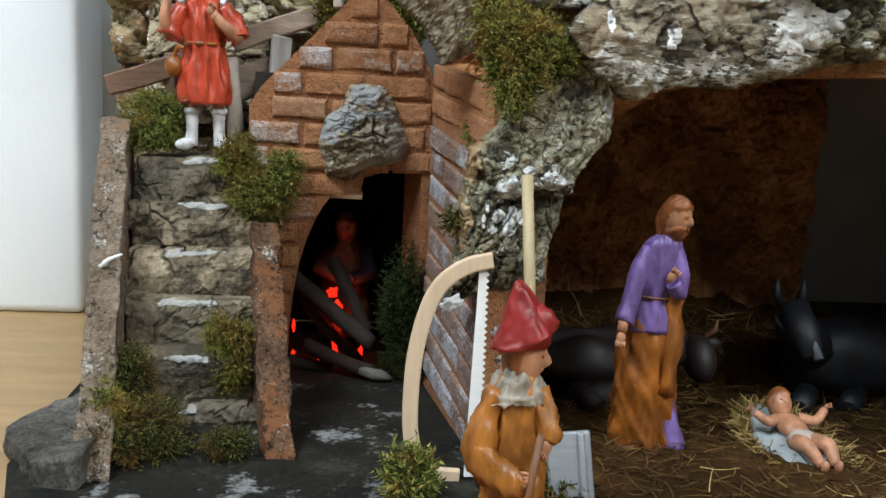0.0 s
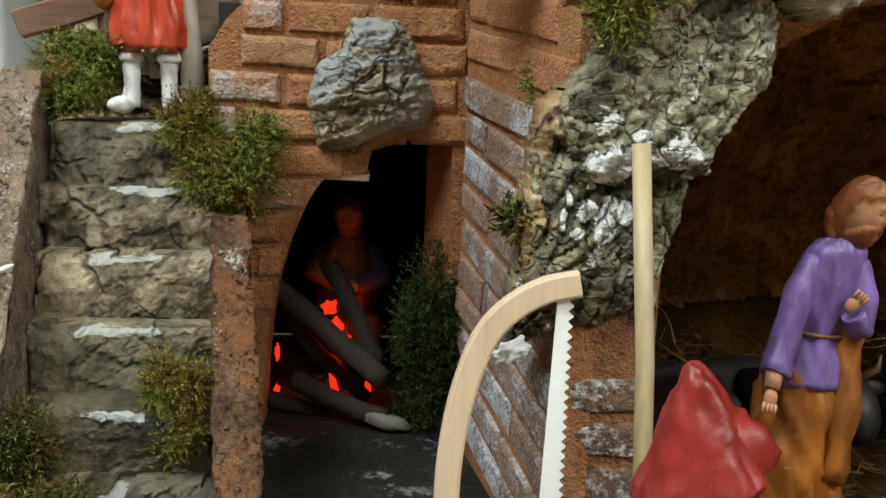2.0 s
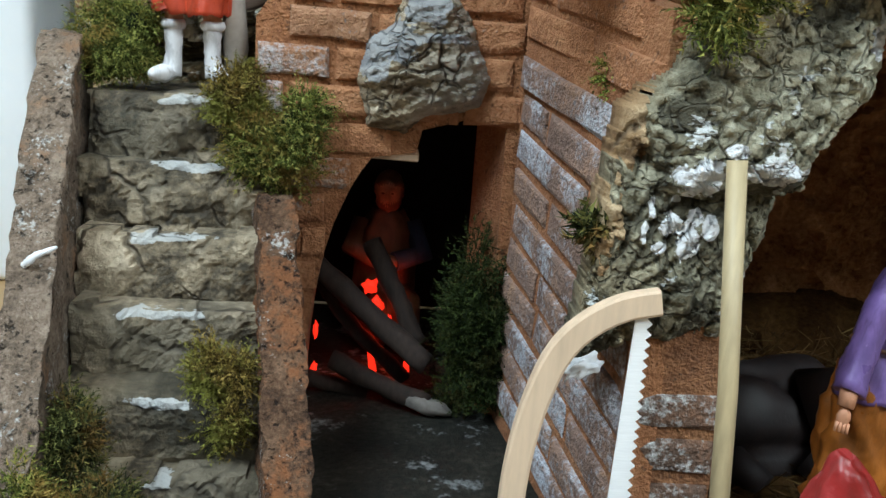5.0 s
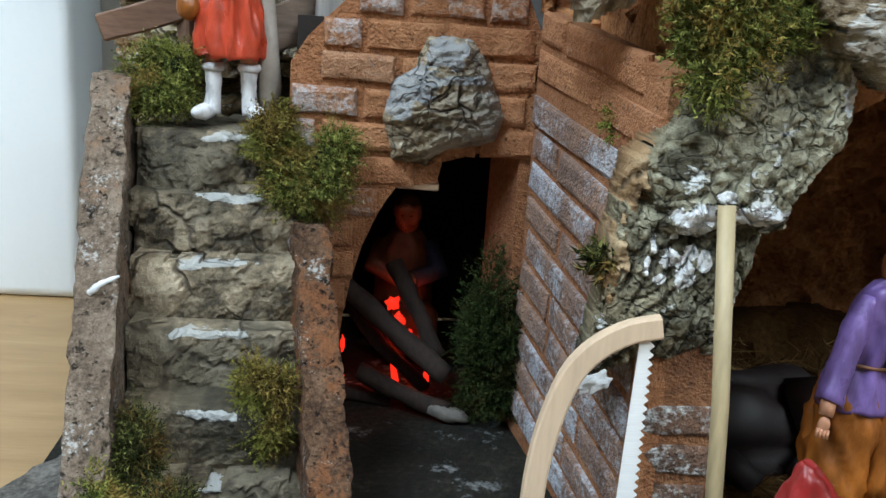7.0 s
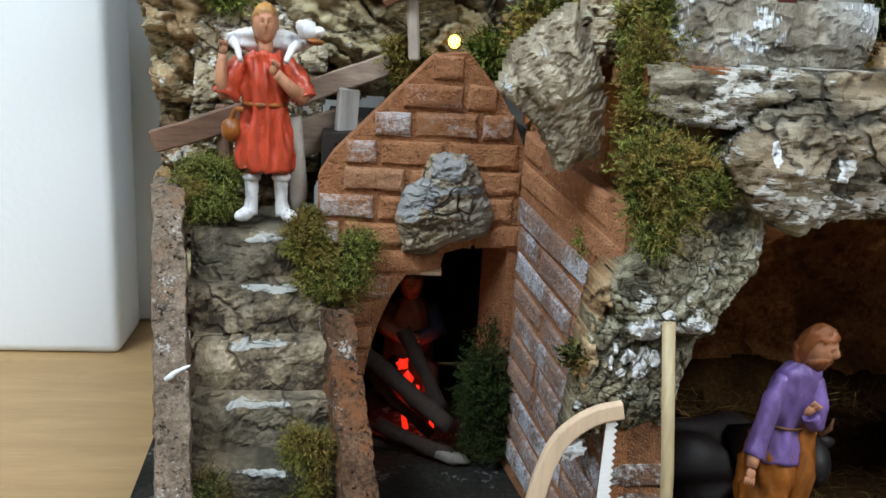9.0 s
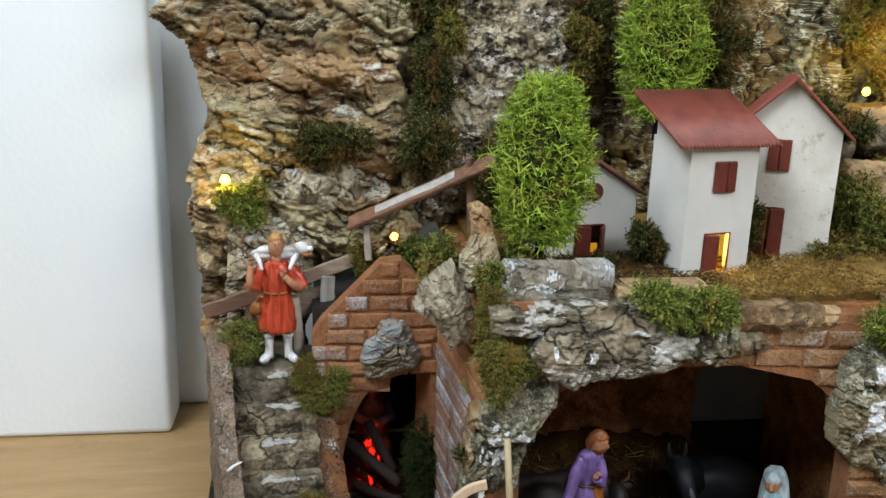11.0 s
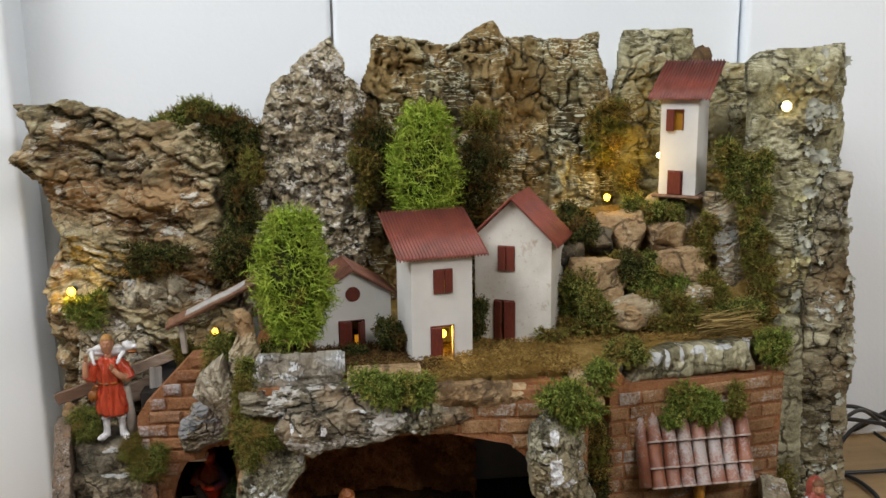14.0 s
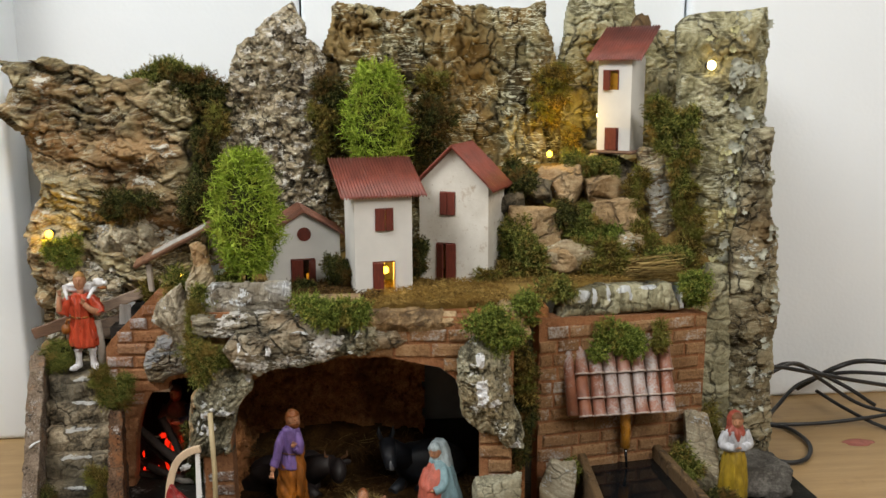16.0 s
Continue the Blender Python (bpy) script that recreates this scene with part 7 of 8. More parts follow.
loft(bm, [(x + 0.0032, y + 0.0028, z + 0.045, 0.0112, 0.0104), (x + 0.0030, y + 0.0034, z + 0.055, 0.0094, 0.0090), (x + 0.0024, y + 0.0036, z + 0.0635, 0.0083, 0.0079), (x + 0.0018, y + 0.0034, z + 0.0700, 0.0068, 0.0066),
          (x + 0.0014, y + 0.0030, z + 0.0735, 0.0032, 0.0032)], 30, 3, 6, 0.04)
crease(bm, (3,), 0.0008, 3.0, 210, 90)
figurine("kneeling_figurine", bm, (BLUE, PINK, SKIN, paint("pale_blue_hood_paint", (0.36, 0.44, 0.46), 0.5, 0.3)), "painted kneeling figurine in a pale blue hood and pink dress")

GREY_CAPE = paint("grey_cape_paint", (0.27, 0.235, 0.185), 0.7, 0.4)

# woodcutter
bm = bmesh.new()
x, y, z = 0.0475, 0.245, 0.005
for s in (-0.004, 0.004):
    limb(bm, [(x + s, y, z + 0.002), (x + s, y, z + 0.02), (x + s * 0.8, y, z + 0.040)], [0.0036, 0.0036, 0.0046], 4)
    blob(bm, (x + s + 0.002, y - 0.003, z + 0.002), (0.0042, 0.0058, 0.0028), 4)
loft(bm, [(x + 0.001, y, z + 0.031, 0.0112, 0.0092), (x + 0.001, y, z + 0.036, 0.0108, 0.0088), (x, y, z + 0.046, 0.0100, 0.0082), (x, y, z + 0.056, 0.0100, 0.0080), (x, y, z + 0.064, 0.0084, 0.0068), (x + 0.0005, y, z + 0.069, 0.0055, 0.005)],
     34, 0, 7, 0.055, 0.2)
limb(bm, [(x - 0.0062, y - 0.002, z + 0.065), (x - 0.0105, y - 0.005, z + 0.054), (x - 0.0108, y - 0.0075, z + 0.047), (x - 0.002, y - 0.0115, z + 0.042), (x + 0.002, y - 0.0125, z + 0.0425)], [0.0040, 0.0050, 0.0050, 0.0040, 0.0034], 0)
limb(bm, [(x + 0.0070, y - 0.002, z + 0.064), (x + 0.0102, y - 0.006, z + 0.056), (x + 0.0098, y - 0.009, z + 0.0515)], [0.0036, 0.0042, 0.0036], 0)
crease(bm, (0,), 0.0018, 7.0, 190, 70, 0.3)
crease(bm, (0,), 0.0006, 1.0, 420, 150, 0.3)
hand(bm, (x + 0.0042, y - 0.0135, z + 0.0432), 0.0026, 2, (0, 100, 0))
hand(bm, (x + 0.0090, y - 0.0105, z + 0.0512), 0.0024, 2, (0, 30, 0))
tube(bm, [(x + 0.0066, y - 0.0135, z + 0.056), (x + 0.003, y - 0.0140, z + 0.036), (x + 0.001, y - 0.013, z + 0.018)], [0.0013, 0.0016, 0.0016], 8, 4)
loft(bm, [(x - 0.0006, y - 0.001, z + 0.0622, 0.0102, 0.0090), (x - 0.0002, y - 0.0006, z + 0.0645, 0.0094, 0.0082), (x + 0.0006, y, z + 0.0680, 0.0072, 0.0066), (x + 0.001, y, z + 0.0705, 0.0046, 0.0042)], 30, 3, 9, 0.05, 0.5)
crease(bm, (3,), 0.0018, 2.0, 420, 260)
tube(bm, [(x + 0.001, y, z + 0.068), (x + 0.002, y - 0.0005, z + 0.073)], [0.0033, 0.0030], 10, 2)
head(bm, (x + 0.0030, y - 0.001, z + 0.0745), 0.0066, 2, 5, (0.90, -0.42), False, -6, detail=5)
rim = len(bm.verts)
loft(bm, [(x + 0.0010, y, z + 0.0772, 0.0096, 0.0088), (x + 0.0014, y, z + 0.0786, 0.0110, 0.0098), (x + 0.0012, y, z + 0.0804, 0.0100, 0.0090), (x + 0.0004, y, z + 0.0840, 0.0074, 0.0070), (x - 0.0004, y, z + 0.0880, 0.0052, 0.0048),
          (x - 0.0008, y, z + 0.0915, 0.0030, 0.0028), (x - 0.0012, y, z + 0.0932, 0.0012, 0.0012)], 30, 1, 5, 0.06)
limb(bm, [(x + 0.004, y - 0.002, z + 0.0815), (x + 0.0085, y - 0.003, z + 0.0805), (x + 0.0118, y - 0.004, z + 0.0795)], [0.0048, 0.0034, 0.0008], 1)
bm.verts.ensure_lookup_table()
for v in bm.verts[rim:]:
    v.co.z += 0.30 * (v.co.x - x) * (1 if v.co.z < z + 0.086 else 0.4)
crease(bm, (1,), 0.0007, 4.0, 220, 160)
slim(bm, x, y, 0.84)
cap = Vector((0.0485, 0.2455, 0.0845))
for v in {v for f in bm.faces if f.material_index == 1 for v in f.verts}:
    d = (v.co - cap) * 0.95
    v.co = cap + Vector((d.x, d.y, d.z * (1.16 if d.z > 0 else 1.0))) + Vector((0.0004, 0, 0.0002))
for v in bm.verts:
    v.co.x += 0.0008
figurine("woodcutter_figurine", bm, (TAN, RED_HAT, SKIN, GREY_CAPE, BROWN, HAIR), "painted woodcutter figurine in a red pointed hat and tan jacket")

# woman beside the trough
bm = bmesh.new()
x, y, z = 0.517, 0.362, 0.012
loft(bm, [(x, y, z, 0.0135, 0.012), (x, y, z + 0.02, 0.0125, 0.011), (x, y, z + 0.038, 0.0100, 0.0088), (x, y, z + 0.046, 0.0082, 0.0072)], 34, 0, 10, 0.06)
loft(bm, [(x, y, z + 0.045, 0.0085, 0.0075), (x, y, z + 0.055, 0.0098, 0.0078), (x, y, z + 0.063, 0.0085, 0.0068), (x, y, z + 0.067, 0.004, 0.004)], 30, 1, 6, 0.04)
for s in (-1, 1):
    limb(bm, [(x + s * 0.0085, y, z + 0.062), (x + s * 0.012, y - 0.003, z + 0.051), (x + s * 0.004, y - 0.009, z + 0.050)], [0.0038, 0.0042, 0.0034], 1)
hand(bm, (x, y - 0.010, z + 0.050), 0.0026, 2, (70, 0, 0))
loft(bm, [(x, y + 0.0005, z + 0.055, 0.0082, 0.0078), (x, y, z + 0.062, 0.0084, 0.0076), (x, y + 0.001, z + 0.069, 0.0062, 0.0060)], 30, 3, 7, 0.06)
crease(bm, (0, 1, 3), 0.0009, 4.0, 210, 70)
head(bm, (x, y - 0.002, z + 0.0725), 0.0062, 2, 4, (-0.3, -1), False, -8, False)
loft(bm, [(x, y + 0.0022, z + 0.0675, 0.0070, 0.0062), (x, y + 0.0020, z + 0.0740, 0.0071, 0.0064), (x, y + 0.0018, z + 0.0785, 0.0056, 0.0054), (x, y + 0.0018, z + 0.0810, 0.0022, 0.0024)], 24, 3, 5, 0.03)
figurine("peasant_figurine", bm, (OLIVE, paint("pale_check_paint", (0.48, 0.49, 0.52), 0.5, 0.35), SKIN, SCARF, BROWN), "painted peasant figurine in a red headscarf and mustard skirt")

# man by the fire
bm = bmesh.new()
x, y, z = -0.006, 0.520, 0.012
loft(bm, [(x, y, z, 0.014, 0.012), (x, y, z + 0.022, 0.013, 0.011), (x, y, z + 0.045, 0.0125, 0.009), (x, y, z + 0.054, 0.006, 0.006)], 24, 0, 6, 0.05)
tube(bm, [(x + 0.010, y, z + 0.048), (x + 0.015, y - 0.006, z + 0.036), (x + 0.004, y - 0.012, z + 0.034)], [0.0045, 0.005, 0.004], 12, 1)
tube(bm, [(x - 0.010, y, z + 0.048), (x - 0.014, y - 0.006, z + 0.038), (x - 0.002, y - 0.012, z + 0.034)], [0.0045, 0.005, 0.004], 12, 0)
blob(bm, (x + 0.001, y - 0.013, z + 0.034), (0.005, 0.003, 0.003), 2)
for s in (-0.006, 0.008):
    tube(bm, [(x + s, y - 0.004, z + 0.018), (x + s + 0.003, y - 0.020, z + 0.020), (x + s + 0.004, y - 0.020, z + 0.0)], [0.0055, 0.005, 0.004], 12, 0)
crease(bm, (0, 1), 0.0009, 4.0, 210, 90)
head(bm, (x, y - 0.003, z + 0.062), 0.0070, 2, 0, (-0.1, -1), True, -14)
figurine("seated_figurine", bm, (BROWN, BLUE_DARK, SKIN), "painted seated figurine warming himself at the fire")

# child in the manger
MX, MY = 0.1845, 0.3490
manger = thing("straw_manger", (MX, MY, 0.008), "oblong straw manger lined with a pale cloth", "manger")
bm = bmesh.new()
loft(bm, [(MX, MY, 0.008, 0.0155, 0.029), (MX, MY, 0.013, 0.0180, 0.032), (MX, MY, 0.016, 0.0185, 0.033)], 26, 0, 8, 0.03)
part("basket", bm, STRAW, manger, "woven straw basket")
rng2 = np.random.default_rng(9)
n = 1500
a = rng2.uniform(0, 2 * np.pi, n)
near = rng2.uniform(0.84, 1.04, n)
roots = np.stack([MX + 0.0182 * near * np.cos(a), MY + 0.0328 * near * np.sin(a), rng2.uniform(0.008, 0.020, n)], 1)
ways = np.stack([np.cos(a), 0.8 * np.sin(a), 0.35 + 0.3 * rng2.normal(size=n)], 1) + 0.7 * rng2.normal(size=(n, 3)) * np.array((1, 1, 0.4))
v, f = ribbons(n, roots, ways, 0.0075, 0.00042, 0.8, 12, 2)
raw("straw_rim", v, f, STRAW, manger, "loose golden straw", False)
bm = bmesh.new()
blob(bm, (MX, MY + 0.004, 0.0172), (0.0128, 0.026, 0.0036), 0, rough=0.35, u=32, v=16)
crease(bm, (0,), 0.0010, 1.0, 180, 180)
part("cloth", bm, plain("pale_blue_cloth", (0.30, 0.33, 0.34), 0.7, 0.14, 100, 0.4), manger, "pale grey blue cloth")
bm = bmesh.new()
hx, hy, hz = MX + 0.0005, MY + 0.019, 0.0275
head(bm, (hx, hy, hz), 0.0056, 0, 1, (-0.1, -1), False, 45, False)
loft(bm, [(hx, hy - 0.0035, 0.0245, 0.0030, 0.0024), (hx, hy - 0.005, 0.0245, 0.0056, 0.0036)], 16, 0)
blob(bm, (hx - 0.0006, hy - 0.0115, 0.0238), (0.0060, 0.0088, 0.0042), 0, u=20, v=14)
blob(bm, (hx - 0.0010, hy - 0.0205, 0.0232), (0.0062, 0.0052, 0.0040), 2, u=20, v=14, rough=0.2)
limb(bm, [(hx - 0.0050, hy - 0.007, 0.0250), (hx - 0.0105, hy - 0.0095, 0.0252), (hx - 0.0158, hy - 0.0065, 0.0280)], [0.0023, 0.0021, 0.0016], 0)
hand(bm, (hx - 0.0170, hy - 0.0055, 0.0290), 0.0014, 0, (0, 120, 0))
limb(bm, [(hx + 0.0050, hy - 0.007, 0.0250), (hx + 0.0105, hy - 0.0105, 0.0255), (hx + 0.0160, hy - 0.0075, 0.0290)], [0.0023, 0.0021, 0.0016], 0)
hand(bm, (hx + 0.0172, hy - 0.0068, 0.0300), 0.0014, 0, (0, -120, 0))
for s in (-1, 1):
    limb(bm, [(hx + s * 0.0028 - 0.001, hy - 0.0205, 0.0225), (hx + s * 0.0045, hy - 0.0290, 0.0262), (hx + s * 0.0030 + 0.001, hy - 0.0370, 0.0222)], [0.0036, 0.0031, 0.0019], 0)
    blob(bm, (hx + s * 0.0030 + 0.001, hy - 0.0385, 0.0232), (0.0016, 0.0017, 0.0026), 0)
child = figurine("child_figurine", bm, (SKIN, HAIR, plain("loin_cloth_paint", (0.45, 0.40, 0.36), 0.6, 0.15)), "small painted infant figurine lying on a cloth with spread arms")

manger.rotation_euler = (radians(13), 0, radians(7))
manger.location.z -= 0.0045
child.matrix_world = Matrix.Translation(manger.location) @ manger.rotation_euler.to_matrix().to_4x4() @ Matrix.Translation((-MX, -MY, -0.008))

# ox and donkey
bm = bmesh.new()
blob(bm, (0.112, 0.420, 0.0245), (0.038, 0.018, 0.0195), 0, u=36, v=24, rough=0.4)
tube(bm, [(0.135, 0.414, 0.030), (0.148, 0.408, 0.038), (0.156, 0.404, 0.040)], [0.014, 0.010, 0.008], 14, 0)
blob(bm, (0.161, 0.400, 0.035), (0.0075, 0.008, 0.0115), 0, (-30, 0, 0), u=16, v=12)
for s in (-1, 1):
    tube(bm, [(0.159 + s * 0.005, 0.404, 0.045), (0.159 + s * 0.010, 0.404, 0.048), (0.159 + s * 0.010, 0.403, 0.053)], [0.0016, 0.0012, 0.0004], 8, 1)
    blob(bm, (0.158 + s * 0.010, 0.405, 0.041), (0.005, 0.002, 0.003), 0)
    tube(bm, [(0.118 + s * 0.014, 0.404, 0.018), (0.128 + s * 0.014, 0.394, 0.012)], [0.006, 0.005], 10, 0)
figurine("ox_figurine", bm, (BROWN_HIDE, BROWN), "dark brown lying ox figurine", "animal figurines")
bm = bmesh.new()
blob(bm, (0.245, 0.425, 0.030), (0.036, 0.020, 0.021), 0, u=24, v=16, rough=0.15)
tube(bm, [(0.222, 0.418, 0.036), (0.210, 0.410, 0.050), (0.205, 0.404, 0.056)], [0.013, 0.0095, 0.008], 14, 0)
tube(bm, [(0.206, 0.406, 0.058), (0.207, 0.395, 0.050), (0.209, 0.388, 0.040)], [0.008, 0.0068, 0.005], 14, 0)
tube(bm, [(0.2072, 0.3975, 0.0545), (0.2080, 0.3890, 0.0478), (0.2095, 0.3835, 0.0405)], [0.0012, 0.0020, 0.0022], 10, 1)
for s in (-1, 1):
    tube(bm, [(0.205 + s * 0.004, 0.408, 0.060), (0.205 + s * 0.0065, 0.409, 0.066), (0.205 + s * 0.0065, 0.409, 0.072)], [0.002, 0.0022, 0.0007], 8, 0)
    tube(bm, [(0.232 + s * 0.012, 0.41, 0.016), (0.222 + s * 0.012, 0.398, 0.012)], [0.006, 0.005], 10, 0)
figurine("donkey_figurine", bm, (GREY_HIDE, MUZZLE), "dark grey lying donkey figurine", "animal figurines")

# ---- fire ----
lamp = bpy.data.lights.new("fire_glow", "POINT")
lamp.energy, lamp.color, lamp.shadow_soft_size = 0.014, (1.0, 0.06, 0.015), 0.006
new("fire_glow", lamp).location = (-0.008, 0.488, 0.026)

fire = thing("camp_fire", (-0.01, 0.468, 0.005), "small camp fire of brown logs with red glowing embers", "fire")
for pts, r in (([(-0.032, 0.472, 0.054), (-0.010, 0.462, 0.038), (0.011, 0.453, 0.023)], 0.0042), ([(-0.024, 0.462, 0.020), (-0.004, 0.456, 0.013), (0.012, 0.450, 0.009)], 0.0036),
               ([(-0.012, 0.478, 0.062), (-0.002, 0.472, 0.045), (0.008, 0.465, 0.026)], 0.0036), ([(-0.034, 0.468, 0.010), (-0.010, 0.466, 0.006)], 0.0032), ([(0.004, 0.476, 0.008), (-0.018, 0.474, 0.030), (-0.030, 0.478, 0.046)], 0.003)):
    bm = bmesh.new()
    tube(bm, curve_points(pts, 6), r, 12)
    for v in bm.verts:
        v.co += Vector((noise.noise(v.co * 200), noise.noise(v.co * 200 + Vector((3, 0, 0))), noise.noise(v.co * 200 + Vector((0, 7, 0))))) * 0.0009
    part("log", bm, LOG, fire)
bm = bmesh.new()
blob(bm, (0.0125, 0.4495, 0.0088), (0.009, 0.0036, 0.0030), 0, (0, 14, 0), rough=0.4)
part("ash_log_end", bm, plain("grey_ash", (0.19, 0.17, 0.15), 0.9, 0.3, 200, 0.5), fire, "log end covered with grey ash")
for k, (ex, ez, w, h) in enumerate(((-0.0085, 0.036, 0.0030, 0.0046), (-0.0115, 0.0445, 0.0036, 0.0036), (-0.0312, 0.026, 0.0013, 0.0040), (-0.0092, 0.0135, 0.0018, 0.0070), (-0.0318, 0.008, 0.0018, 0.0058),
                                    (0.0045, 0.012, 0.0018, 0.0040), (-0.0175, 0.010, 0.0011, 0.0050), (-0.0030, 0.0300, 0.0012, 0.0040))):
    bm = bmesh.new()
    blob(bm, (ex, 0.477, ez), (0.75 * w, 0.0014, 0.8 * h), 0, (0, 12 - 7 * (k % 4), 0), 12, 9, 0.9)
    part("ember", bm, EMBER, fire, "red glowing ember")

